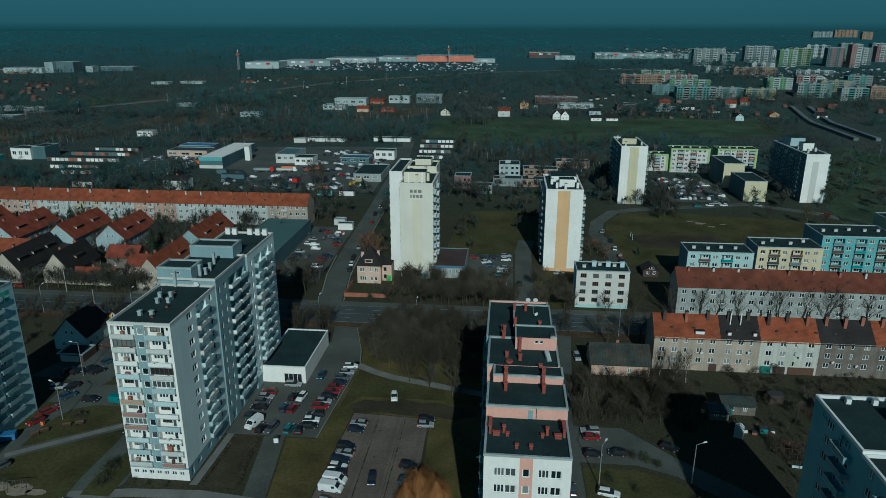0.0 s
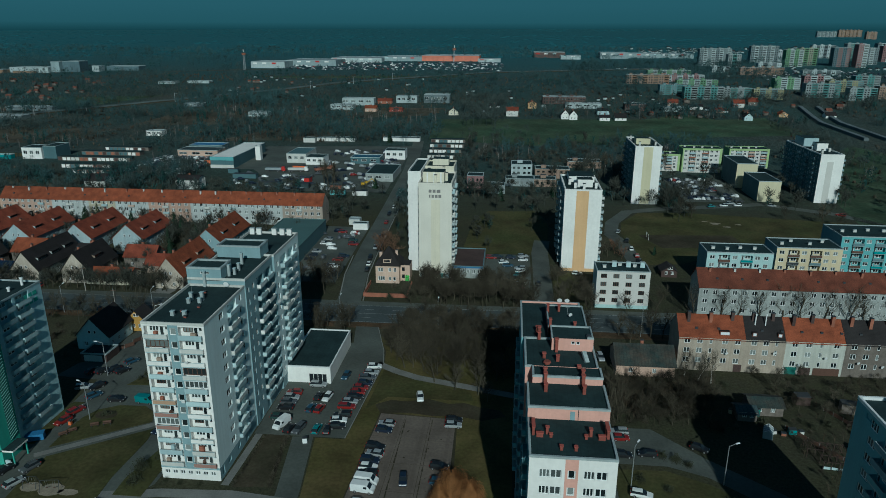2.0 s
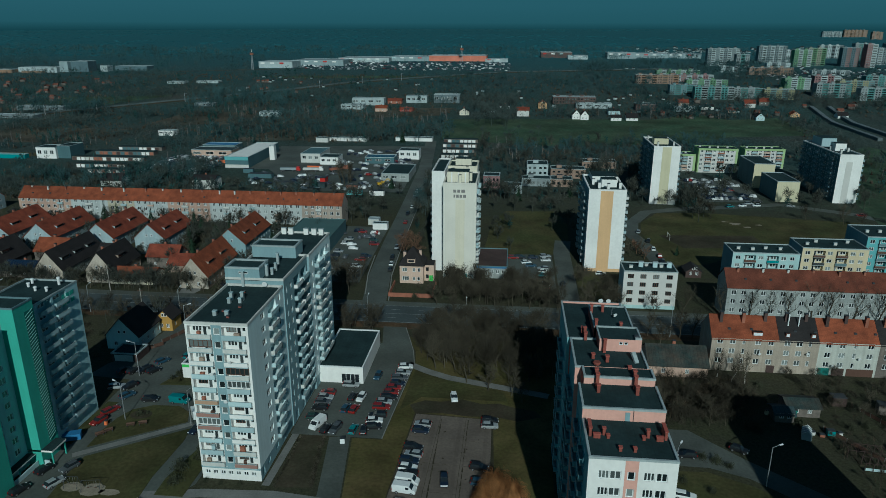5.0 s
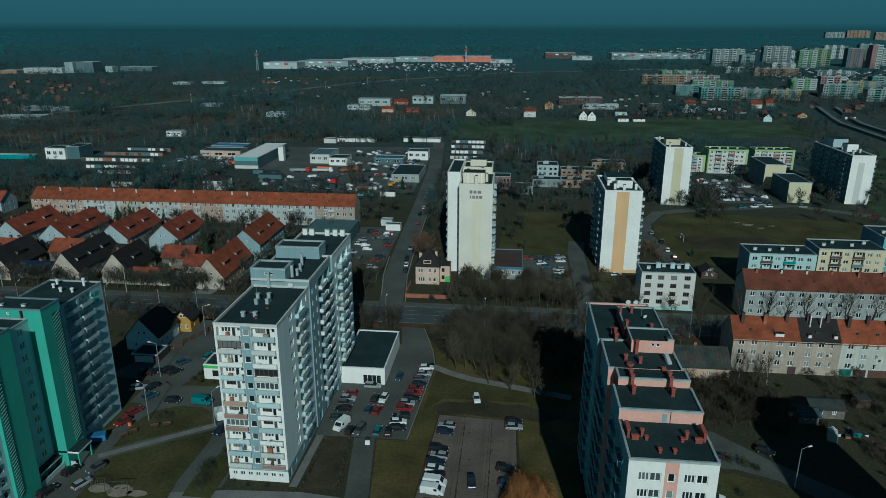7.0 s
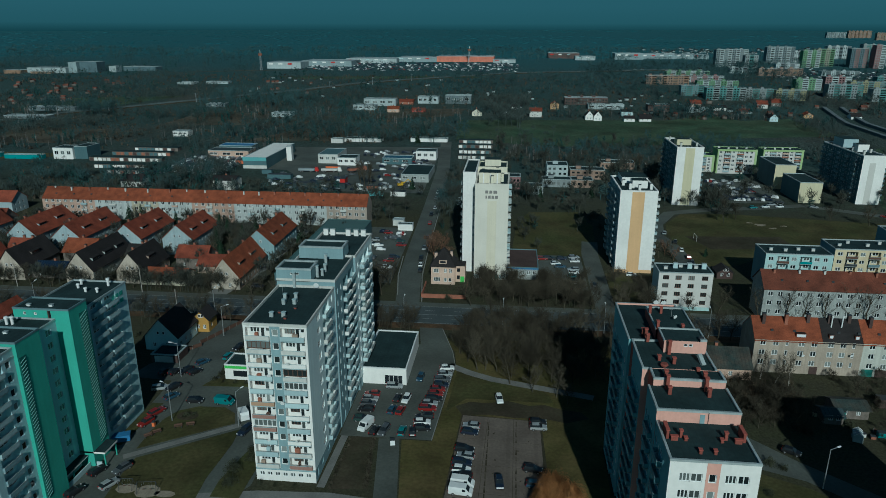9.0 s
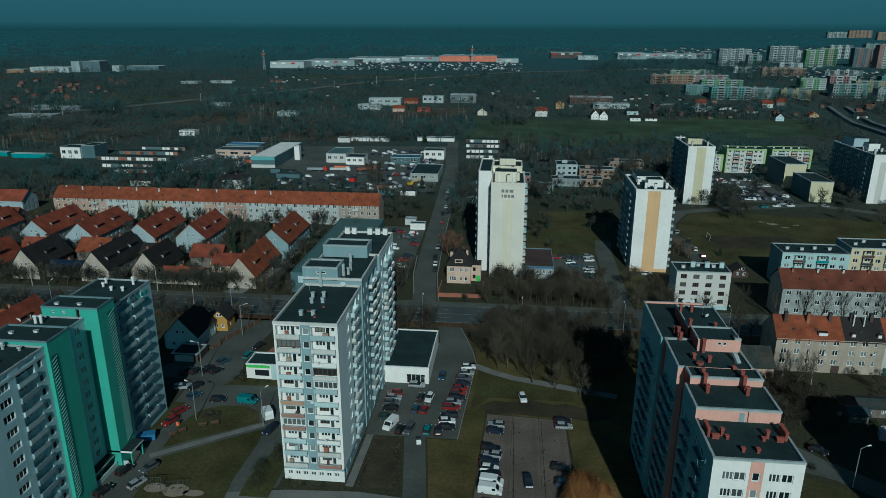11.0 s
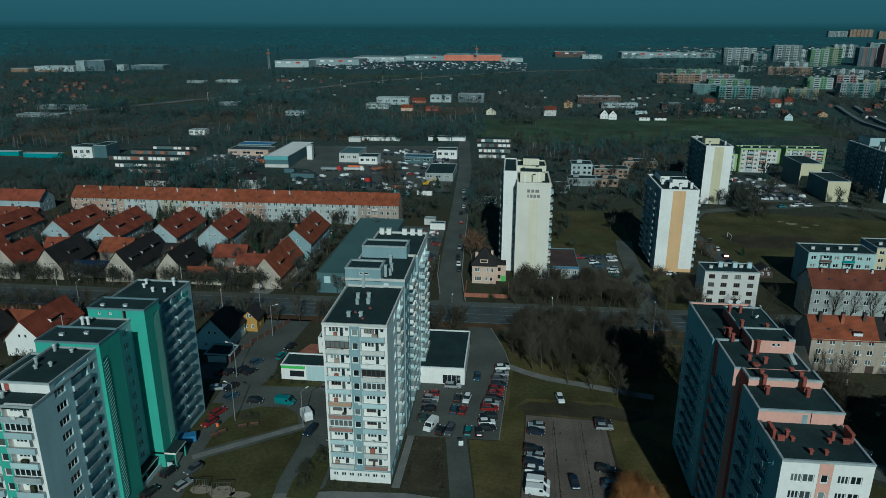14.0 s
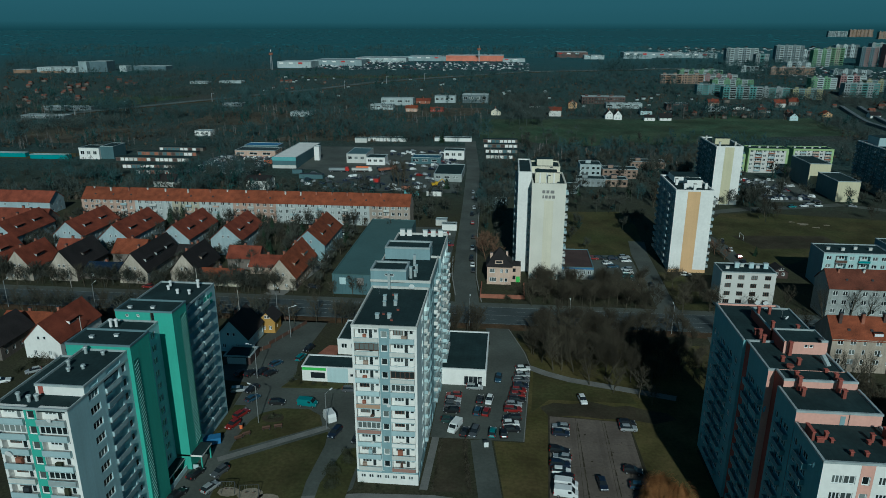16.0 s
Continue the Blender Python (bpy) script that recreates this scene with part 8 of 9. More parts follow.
for x0, x1, y, h, wall, d in ((-382, -332, 985, 9, "white", 40), (-343, -267, 1025, 8, "lightgrey", 60), (-290, -210, 1088, 6.8, "white", 60), (-213, -150, 1115, 6.9, "lightgrey", 60), (-150, -59, 1118, 8.8, "orange_sheet", 60), (-60, -25, 1103, 5.1, "white", 30), (30, 82, 1213, 9, "brick", 40), (72, 104, 1168, 6.2, "white", 30), (138, 184, 1190, 10, "lightgrey", 40), (184, 294, 1212, 7.5, "lightgrey", 50), (-690, -634, 898, 7.0, "white", 24), (-634, -622, 905, 14, "lightgrey", 16), (-622, -597, 912, 14, "bluegrey", 20), (-715, -690, 885, 5, "orange", 16), (-680, -650, 890, 3.0, "orange", 6), (-582, -572, 916, 8, "white", 14), (-572, -525, 935, 6, "bluegrey", 20)):
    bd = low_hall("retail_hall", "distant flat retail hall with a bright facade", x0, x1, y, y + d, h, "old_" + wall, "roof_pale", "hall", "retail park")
    for i in range(int((x1 - x0) / 14) if x0 > -400 else 0):
        bd.box_part("fascia", x0 + 3 + i * 14, x0 + 9 + i * 14, y - 0.3, y - 0.004, h * 0.62, h * 0.86, ["redpaint", "white", "lightgrey", "white", "white"][(i + int(x0)) % 5] if wall != "orange_sheet" else "old_orange_sheet")
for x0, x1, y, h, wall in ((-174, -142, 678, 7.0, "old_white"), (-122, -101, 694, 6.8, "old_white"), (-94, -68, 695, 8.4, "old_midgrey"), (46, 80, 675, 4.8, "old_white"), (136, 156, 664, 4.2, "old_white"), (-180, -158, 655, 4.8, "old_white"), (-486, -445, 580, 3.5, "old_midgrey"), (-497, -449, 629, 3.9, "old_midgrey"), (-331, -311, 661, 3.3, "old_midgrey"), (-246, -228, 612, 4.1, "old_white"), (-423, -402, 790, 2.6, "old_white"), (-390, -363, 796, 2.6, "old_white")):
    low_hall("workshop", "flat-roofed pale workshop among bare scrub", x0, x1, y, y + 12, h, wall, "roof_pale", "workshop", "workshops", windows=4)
far_block(25, 67, 697, 7.0, "brick", 14, 2, "red brick hall with pale roof", name="brick_hall", roof="roof_pale", category="hall")
far_block(101, 121, 667, 6.3, "brick", 12, 2, "red brick building among bare trees", name="brick_hall", category="hall")
for x, y, w, l, e, r, wall, roof in ((-133, 688, 14, 8, 3, 5, "brick", "tile_red"), (-139, 646, 11, 8, 3.4, 5.6, "peach", "tile"), (-115, 648, 13, 8, 2, 3.8, "redbrown", "tile_red"), (-59, 634, 9, 9, 3.4, 6.4, "cream", "tile_dark"), (-22, 670, 10, 8, 2.4, 4, "white", "tile_dark"), (-5, 632, 11, 9, 5.4, 8, "offwhite", "tile_red"), (14, 672, 8, 8, 5, 7, "orange", "tile"), (42, 620, 7, 10, 4, 8, "white", "tile_dark"), (49, 617, 7, 10, 4, 8, "white", "tile_dark"), (78, 644, 10, 9, 4, 6, "lightgrey", "tile_dark"), (90, 616, 10, 8, 2.6, 6, "white", "tile_dark"), (76, 614, 9, 7, 3, 5, "white", "tile_dark"), (169, 677, 12, 8, 2.6, 4.6, "white", "tile_dark"), (188, 661, 10, 8, 2.4, 4.4, "beige", "tile_red"), (201, 625, 7, 8, 3.4, 6.4, "lightgrey", "tile_dark"), (237, 644, 8, 8, 2.6, 5, "orange", "tile"), (277, 642, 9, 8, 2.6, 5.4, "white", "tile_dark"), (150, 690, 10, 8, 4, 7, "beige", "tile_red"), (212, 690, 10, 8, 4, 7, "offwhite", "tile_red"), (228, 700, 9, 8, 4, 7, "stucco", "tile_red")):
    house(x, y, w, l, e, r, wall, roof, "small detached house among bare gardens", chimney=1, turn_x=w > l, group="village houses")

house(-235, 350, 12, 9, 3.4, 6.4, "offwhite", "tile_dark", "white house half hidden by bare trees", chimney=1, turn_x=True, group="village houses")
house(-181, 349, 13, 9, 5.2, 7.0, "offwhite", "tile_dark", "white house half hidden by bare trees", chimney=1, turn_x=True, group="village houses")
# works yard
hall = low_hall("workshop", "broad white hall with a pale roof and turquoise fascia", -192, -177, 405, 462, 7.2, "market_grey", "white", "hall", windows=0)
hall.box_part("base_band", -192.1, -176.9, 404.7, 404.99, 0.2, 2.2, "offwhite", "white base wall")
hall.box_part("fascia", -192.1, -176.9, 404.7, 404.99, 5.0, 7.2, "mint", "turquoise fascia")
for x0, x1, y, d, h, wall, roof, lab in ((-330, -316, 422, 12, 7.6, "white", "roof", "white cube-like depot building beside the scrub"), (-316, -307, 424, 15, 8.4, "market_grey", "roof", "grey depot wing with dark flat roof"), (-293, -280, 515, 8, 4.2, "white", "roof_pale", "white lone pavilion on the slope"), (-229, -201, 437, 14, 5.0, "peach", "slate", "long peach workshop under a dark roof"), (-230, -206, 457, 12, 4.8, "market_grey", "blue", "blue sheet-metal shed in the works yard"), (-150, -137, 426, 24, 6.0, "offwhite", "market_grey", "white garage hall with wide doors"), (-136, -124, 421, 12, 5.0, "white", "roof", "white flat-roofed office in the works yard"), (-152, -123, 506, 7, 2.8, "white", "roof", "long row of pale flat-roofed sheds"), (-102, -74, 510, 7, 2.8, "white", "roof", "long row of pale flat-roofed sheds"), (-88, -72, 378, 30, 4.6, "dingy", "roof", "grey-white commercial building with green roof"), (-108, -89, 427, 12, 4.2, "market_grey", "solar", "blue-grey car showroom with dark roof"), (-88.5, -75, 443, 10, 6.1, "white", "roof", "white two-storey office in the works yard"), (-161, -152, 500, 6, 3.4, "offwhite", "roof", "small pale flat-roofed hut"), (-173, -169.6, 432, 4, 9.4, "white", "white", "narrow white pylon sign in the yard"), (-364, -337, 420, 4, 3.0, "teal", "teal", "long turquoise pipe casing on the grass"), (-420, -370, 424, 4, 3.0, "teal", "teal", "long turquoise pipe casing on the grass"), (-77.5, -72.5, 291, 4, 2.8, "offwhite", "roof_pale", "white builder's hut beside the street"), (-52, -46, 330, 5, 2.6, "midgrey", "roof", "small grey flat-roofed hut")):
    low_hall("workshop", lab, x0, x1, y, y + d, h, wall, roof, "workshop", "works yard", windows=3 if x1 - x0 > 10 and h > 3.5 and wall != "teal" else 0)
for x0, x1, y, h, wall, d in ((-5, 7, 388, 9.6, "white", 12), (9, 29, 396, 5.6, "peach", 10), (-8, 8, 374, 4.4, "offwhite", 9), (8, 20, 374, 4.4, "peach", 9), (-18, -8, 356, 4.4, "offwhite", 9), (30, 51, 427, 4.2, "peach", 10), (-29, -20, 367, 7.0, "pink", 10)):
    far_block(x0, x1, y, h, wall, d, 3 if h > 7 else (2 if h > 5 else 1), "low school building between bare trees", "school", "school_building", category="school")
for x0, x1, y, h, w2, end in ((85, 97.5, 424, 10.4, "lime", None), (98, 121, 421, 14.6, "lime", None), (130, 154, 437, 12, "lime", None)):
    lb = flat_block("apartment_block", "lime and white five-storey block with balconies", x0, x1, y, y + 11, 5, "greige", w2, ["peach", "brick", "midgrey"], w2, storey=(h - 1.6) / 5, low=1.0, group="lime blocks", pane=False)
    for u0, u1 in ((x0, x0 + 0.8), (x1 - 1.4, x1)):
        lb.box_part("stripe", u0, u1, y - 0.07, y - 0.004, 0.2, h, "lime", "lime green end stripe")
    lb.box_part("band", x0 + 0.8, x1 - 1.4, y - 0.07, y - 0.004, h - 1.1, h, "lime", "lime green band under the roof")
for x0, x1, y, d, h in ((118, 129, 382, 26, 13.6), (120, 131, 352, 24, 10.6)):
    bd = Building("apartment_block", (x0 + x1) / 2, y + d / 2, height_at(y), "cream-gabled block with side walls coloured as shaded", "apartment building", "cream blocks")
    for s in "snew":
        # long sides take the shade-coloured render
        bd.side((x0, x1, y, y + d), s, -1, h, "cream_deep" if s in "sn" else "shade_side")
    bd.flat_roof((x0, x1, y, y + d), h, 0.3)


def garage_row(x0, x1, y, doors):
    z = height_at(y)
    ob = thing("garage_row", (x0 + x1) / 2, y, z, "row of low garages with coloured doors", "garages", "garage rows")
    w = x1 - x0
    place("wall", Solid().box(-w / 2, w / 2, 0, 5.5, -0.5, 2.5).mesh("wall", "stucco"), ob, Matrix())
    place("roof", Solid().box(-w / 2 - 0.2, w / 2 + 0.2, -0.2, 5.7, 2.5, 2.68).mesh("roof", "roof"), ob, Matrix())
    rg = random.Random(int(y))
    n = int(w / 3)
    for i in range(n):
        c = rg.choice(doors)
        key = ("garage_door", c)
        if key not in CACHE:
            CACHE[key] = Solid().box(0.3, 2.7, -0.06, -0.003, 0.1, 2.1).mesh("door", c)
        place("door", CACHE[key], ob, pose(-w / 2 + i * 3, 0, 0))


for x0, x1, y in ((-286, -252, 397), (-303, -253, 419), (-299, -257, 439), (-292, -260, 456), (-269, -242, 382), (-61, -43, 449), (-62, -40, 469), (-64, -39.5, 490), (-65, -39.7, 508)):
    garage_row(x0, x1, y, ["white", "offwhite", "white", "market_grey", "sooty", "white"] if x0 > -100 else ["white", "offwhite", "brick", "market_grey", "sooty", "white"])
for i, (x, y, w, d, h, c) in enumerate(((-172, 392, 6, 2.5, 2.6, "market_grey"), (-160, 380, 14, 4, 2.6, "market_grey"), (-138, 360, 14, 5, 2.6, "slate"), (-120, 359, 9, 4, 2.6, "slate"), (-120, 372, 3, 6, 3.0, "redpaint"), (-100, 356, 6, 2.5, 2.6, "brick"), (-96, 345, 8, 3, 2.8, "mint"), (-84, 345, 8, 3, 2.6, "white"), (-135, 405, 8, 3, 2.8, "orange_sheet"), (-200, 420, 5, 3, 2.2, "orange_sheet"), (-190, 432, 6, 3, 2.4, "blue"))):
    container("container", "weathered steel container in the works yard", x, y, height_at(y), w, d, h, c, 0)
# lorries, a digger and vans in the works yard
def lorry(x, y, turn, cab, load, label):
    z = height_at(y) + 0.03
    ob = thing("lorry", x, y, z, label, "lorry", "lorries", turn=turn)
    place("chassis", Solid().box(-7.5, 4.6, -1.1, 1.1, 0.8, 1.1).mesh("chassis", "dark"), ob, Matrix())
    place("load_bed", Solid().box(-7.5, 2.4, -1.25, 1.25, 1.12, 2.3).mesh("load_bed", load), ob, Matrix())
    c = Solid().loft([[(2.7, -1.2, 0.7), (2.7, 1.2, 0.7), (2.7, 1.2, 3.1), (2.7, -1.2, 3.1)], [(4.5, -1.2, 0.7), (4.5, 1.2, 0.7), (4.3, 1.15, 3.0), (4.3, -1.15, 3.0)], [(4.9, -1.15, 0.7), (4.9, 1.15, 0.7), (4.8, 1.1, 1.8), (4.8, -1.1, 1.8)]])
    cabin = place("cab", c.mesh("cab", cab), ob, Matrix())
    place("windscreen", Solid().box(4.62, 4.68, -1.0, 1.0, 1.9, 2.8).mesh("windscreen", "carglass"), cabin, Matrix())
    for fx in (-6.4, -5.1, 0.2, 3.6):
        for s in (-1, 1):
            place("wheel", CACHE["wheel"], ob, pose(fx, s * 1.05, 0.45) @ Matrix.Scale(1.5, 4))


lorry(-147, 399, 4, "redpaint", "roof_pale", "red-cabbed lorry with a grey flat bed in the works yard")
lorry(-133, 400, 4, "white", "offwhite", "white-cabbed lorry with a pale flat bed in the works yard")
lorry(-118, 404, 40, "brick", "brick", "orange tipper lorry in the works yard")
digger = thing("excavator", -86, 366, height_at(366), "yellow tracked excavator on the muddy verge", "excavator", turn=20)
for s in (-1, 1):
    place("track", Solid().loft([[(-1.9, s * 1.1 - 0.3, 0.1), (-1.9, s * 1.1 + 0.3, 0.1), (-1.9, s * 1.1 + 0.3, 0.8), (-1.9, s * 1.1 - 0.3, 0.8)], [(1.9, s * 1.1 - 0.3, 0.1), (1.9, s * 1.1 + 0.3, 0.1), (1.9, s * 1.1 + 0.3, 0.8), (1.9, s * 1.1 - 0.3, 0.8)]]).mesh("track", "tyre"), digger, Matrix())
place("body", Solid().box(-2.0, 1.2, -1.3, 1.3, 0.9, 2.0).mesh("body", "digger_yellow"), digger, Matrix())
place("cab", Solid().box(0.0, 1.3, -1.3, 0.1, 2.0, 2.9).mesh("cab", "digger_yellow"), digger, Matrix())
place("boom", Solid().tube((1.2, 0.4, 1.6), (4.2, 0.4, 4.0), 0.32, 0.25, 6).tube((4.2, 0.4, 4.0), (6.2, 0.4, 1.6), 0.25, 0.18, 6).mesh("boom", "digger_yellow"), digger, Matrix())
place("bucket", Solid().box(5.7, 6.5, -0.2, 1.0, 0.9, 1.6).mesh("bucket", "dark"), digger, Matrix())
for x, y in ((-450, 604), (-417, 634), (-352, 686), (-300, 724), (-232, 768), (-190, 800), (-150, 838)):
    pole = thing("catenary_pole", x, y, height_at(y), "grey steel pole beside the railway", "pole", "railway poles")
    place("mast", Solid().tube((0, 0, 0), (0, 0, 9), 0.28, 0.22, 6).mesh("mast", "steel"), pole, Matrix())
    place("arm", Solid().tube((0, 0, 8), (2.6, 0, 8.4), 0.12, 0.1, 5).mesh("arm", "steel"), pole, Matrix())
for x, y in ((-164.5, 163), (-128, 187), (-150, 205.5), (-196, 205.6)):
    pole = thing("power_pole", x, y, height_at(y), "weathered wooden power pole with a crossarm", "pole", "power poles")
    place("mast", Solid().tube((0, 0, 0), (0, 0, 9), 0.14, 0.10, 6).mesh("mast", "birch"), pole, Matrix())
    place("crossarm", Solid().box(-0.9, 0.9, -0.05, 0.05, 8.3, 8.45).mesh("crossarm", "frame_dark"), pole, Matrix())
# masts by the retail park
for x, y, h in ((-381, 958, 26), (-97, 1100, 24)):
    mast = thing("mast", x, y, height_at(y), "tall lattice mast with a red-and-white head", "mast", "masts")
    for a in range(4):
        place("leg", Solid().tube((math.cos(a * 1.57 + 0.8) * 1.6, math.sin(a * 1.57 + 0.8) * 1.6, 0), (math.cos(a * 1.57 + 0.8) * 0.9, math.sin(a * 1.57 + 0.8) * 0.9, h - 6), 0.35, 0.3, 5).mesh("leg", "steel"), mast, Matrix())
    place("head", Solid().tube((0, 0, h - 6), (0, 0, h - 3), 2.6, 2.9, 12).mesh("head", "brick"), mast, Matrix())
    place("tip", Solid().tube((0, 0, h - 2), (0, 0, h + 2), 0.5, 0.2, 6).mesh("tip", "white"), mast, Matrix())


# ---- woods and far scatter ----
def scatter_mesh(name, template, spots, material, label, category, mats=None):
    """One joined mesh: a small template set down at many spots (x, y, z, scale, turn, height factor)."""
    tv = np.array(template.v)
    lens = [len(f) for f in template.f]
    flat = np.concatenate([np.array(f) for f in template.f])
    s = np.array(spots)
    c, d = np.cos(s[:, 4])[:, None], np.sin(s[:, 4])[:, None]
    X = (tv[None, :, 0] * c - tv[None, :, 1] * d) * s[:, 3:4] + s[:, 0:1]
    Y = (tv[None, :, 0] * d + tv[None, :, 1] * c) * s[:, 3:4] + s[:, 1:2]
    Z = tv[None, :, 2] * s[:, 3:4] * s[:, 5:6] + s[:, 2:3]
    V = np.stack([X, Y, Z], -1).reshape(-1, 3)
    n = len(s)
    loops = (flat[None] + (np.arange(n) * len(tv))[:, None]).ravel()
    total = np.tile(np.array(lens), n)
    me = bpy.data.meshes.new(name)
    me.vertices.add(len(V))
    me.vertices.foreach_set("co", V.ravel())
    me.loops.add(len(loops))
    me.loops.foreach_set("vertex_index", loops)
    me.polygons.add(len(total))
    me.polygons.foreach_set("loop_start", np.concatenate([[0], np.cumsum(total)[:-1]]))
    me.polygons.foreach_set("loop_total", total)
    for x in (mats or [material]):
        me.materials.append(M[x])
    if mats:
        me.polygons.foreach_set("material_index", np.tile(np.array(template.m), n))
    me.update(calc_edges=True)
    me.validate()
    return tagged(new(name, me), label, category, "", "stuff")


def simple_tree(seed, H, blades, spread):
    rg = random.Random(seed)
    b = Solid()
    b.tube((0, 0, 0), (0, 0, H * 0.6), H * 0.018, H * 0.008, 3, 0, False)
    for i in range(blades):
        z0 = H * rg.uniform(0.12, 0.55)
        a = rg.uniform(0, 6.28)
        q = Vector((math.cos(a) * H * spread * rg.uniform(0.4, 1), math.sin(a) * H * spread * rg.uniform(0.4, 1), H * rg.uniform(0.45, 1.0)))
        p = Vector((0, 0, z0))
        s = Vector((-math.sin(a), math.cos(a), rg.uniform(-0.3, 0.3))) * H * 0.008
        b.poly([p + s, p - s, q])
        for _ in range(2):
            r = p.lerp(q, rg.uniform(0.4, 0.95))
            e = r + Vector((rg.uniform(-1, 1), rg.uniform(-1, 1), rg.uniform(-0.1, 1))) * H * 0.16
            b.poly([r + s * 0.5, r - s * 0.5, e])
    return b


def haze_tree(seed, H, n, wide=0.30, fine=1.0):
    """A leafless far tree: stem, a few limbs and many slender upward twig sprays that thin out at the edge."""
    rg = random.Random(seed)
    b = Solid()
    b.tube((0, 0, 0), (0, 0, H * 0.55), H * 0.016, H * 0.008, 3, 0, False)
    limbs = [(rg.uniform(0, 6.28), rg.uniform(0.35, 1.0), rg.uniform(0.35, 0.62)) for _ in range(7)]
    for i in range(n):
        a, r, low = limbs[i % 7]
        a, r = a + rg.gauss(0, 0.35), r * wide * H * rg.random() ** 0.6
        p = Vector((math.cos(a) * r, math.sin(a) * r, H * (low + 0.30 * rg.random() * (1 - 0.4 * r / (wide * H)))))
        d = Vector((math.cos(a) * 0.5 + rg.gauss(0, 0.3), math.sin(a) * 0.5 + rg.gauss(0, 0.3), rg.uniform(0.3, 1.2))).normalized()
        s = d.orthogonal().normalized()
        s = (s * math.cos(i * 2.4) + d.cross(s) * math.sin(i * 2.4)) * H * rg.uniform(0.008, 0.015) * fine
        b.poly([p - s, p + s, p + d * H * rg.uniform(0.10, 0.24)])
    return b


def puff_tree(seed, H, n, size, wide=0.26, low=0.62, tall=0.34):
    """A far tree: a thin stem and a loose crown of many small twig sprays with gaps between."""
    rg = random.Random(seed)
    b = Solid()
    b.tube((0, 0, 0), (0, 0, H * 0.7), H * 0.016, H * 0.006, 3, 0, False)
    lobes = [(rg.uniform(-0.5, 0.5), rg.uniform(-0.5, 0.5), rg.uniform(-0.6, 0.6)) for _ in range(6)]
    for i in range(n):
        lx, ly, lz = lobes[i % 6]
        g = [rg.gauss(0, 0.34) for _ in range(3)]
        p = Vector(((lx + g[0]) * H * wide, (ly + g[1]) * H * wide, H * low + (lz + g[2]) * H * tall))
        d = (p - Vector((0, 0, H * 0.35))).normalized()
        s = d.orthogonal().normalized()
        s = (s * math.cos(i * 2.4) + d.cross(s) * math.sin(i * 2.4)) * size * H * rg.uniform(0.35, 0.8)
        b.poly([p - s, p + s, p + d * size * H * rg.uniform(1.4, 3.0)])
    return b


OPEN = [(-395, 110, 905, 1130), (-110, -60, 215, 520), (-192, -60, 345, 500), (-250, -84, 284, 302), (-70, 210, 512, 626), (-45, 60, 215, 345), (40, 170, 225, 345), (80, 165, 345, 460), (46, 136, 150, 262), (-310, -240, 376, 466), (-335, -300, 418, 452), (-30, 55, 352, 440), (-296, -276, 505, 530), (-235, -198, 432, 472), (148, 162, 350, 400), (240, 300, 530, 720), (-420, -330, 416, 446)]
RAIL = [Vector(p) for p in ((-800, 330), (-560, 500), (-480, 572), (-445, 626), (-370, 687), (-266, 757), (-166, 844), (-31, 944), (200, 1010))]


def by_railway(x, y):
    """Whether a spot lies on the embankment or on the cleared strip south of it."""
    for a, b in zip(RAIL, RAIL[1:]):
        if min(a.x, b.x) - 5 < x < max(a.x, b.x) + 5:
            d = y - (a.y + (b.y - a.y) * (x - a.x) / (b.x - a.x))
            return -34 < d < 12
    return False


MEADOWS = [(-430, -300, 352, 432), (150, 260, 300, 520), (-500, -330, 400, 450)]


def wood_spots(n, y0, y1, seed, lo, hi, dense):
    rg = random.Random(seed)
    out = []
    while len(out) < n:
        y = y0 + (y1 - y0) * rg.random() ** 0.9
        x = rg.uniform(-0.72 * y - 90, 0.60 * y + 40)
        if any(a < x < b and c < y < d for a, b, c, d in OPEN):
            continue
        if by_railway(x, y):
            continue
        if any(a < x < b and c < y < d for a, b, c, d in MEADOWS) and rg.random() < 0.85:
            continue
        if noise.noise((x * 0.012, y * 0.012, seed)) + 0.5 * noise.noise((x * 0.05, y * 0.05, seed)) < dense:
            continue
        out.append((x, y, height_at(y) - 0.1, rg.uniform(lo, hi), rg.uniform(0, 6.28), rg.uniform(0.8, 1.2)))
    return out


SCHOOLS = [(-6, 8, 386, 401), (8, 30, 394, 407), (-9, 21, 372, 384), (-19, -7, 354, 366), (29, 52, 425, 438), (-30, -19, 365, 378), (-45, -5, 215, 300), (12, 50, 215, 330), (116, 155, 345, 452), (84, 116, 405, 452), (-2, 4, 340, 440), (-62, -38, 446, 516)]
rg = random.Random(88)
for n, x0, x1, y0, y1 in ((50, -34, 58, 338, 372), (70, -34, 76, 376, 445), (30, 56, 80, 300, 420), (40, 130, 200, 330, 460), (10, 84, 114, 345, 402), (26, -36, 80, 445, 510), (14, -110, -62, 300, 345), (14, -60, -44, 300, 440)):
    for _ in range(n):
        x, y = rg.uniform(x0, x1), rg.uniform(y0, y1)
        if not any(a < x < b and c < y < d for a, b, c, d in SCHOOLS):
            FAR_TREES.append((x, y, height_at(y), rg.uniform(0.6, 1.1), rg.uniform(0, 6.28), rg.uniform(0.8, 1.15)))
for kind, spots in JOINED.items():
    bark = "birch" if kind.startswith("birch") else ("twig_dull" if kind.endswith("russet") else "bark")
    scatter_mesh("garden_trees", TREE_SOLID[KIND_SEED[kind]], spots, "bark", "bare winter trees among the gardens and towers", "trees", [bark, "bark" if bark == "birch" else bark])
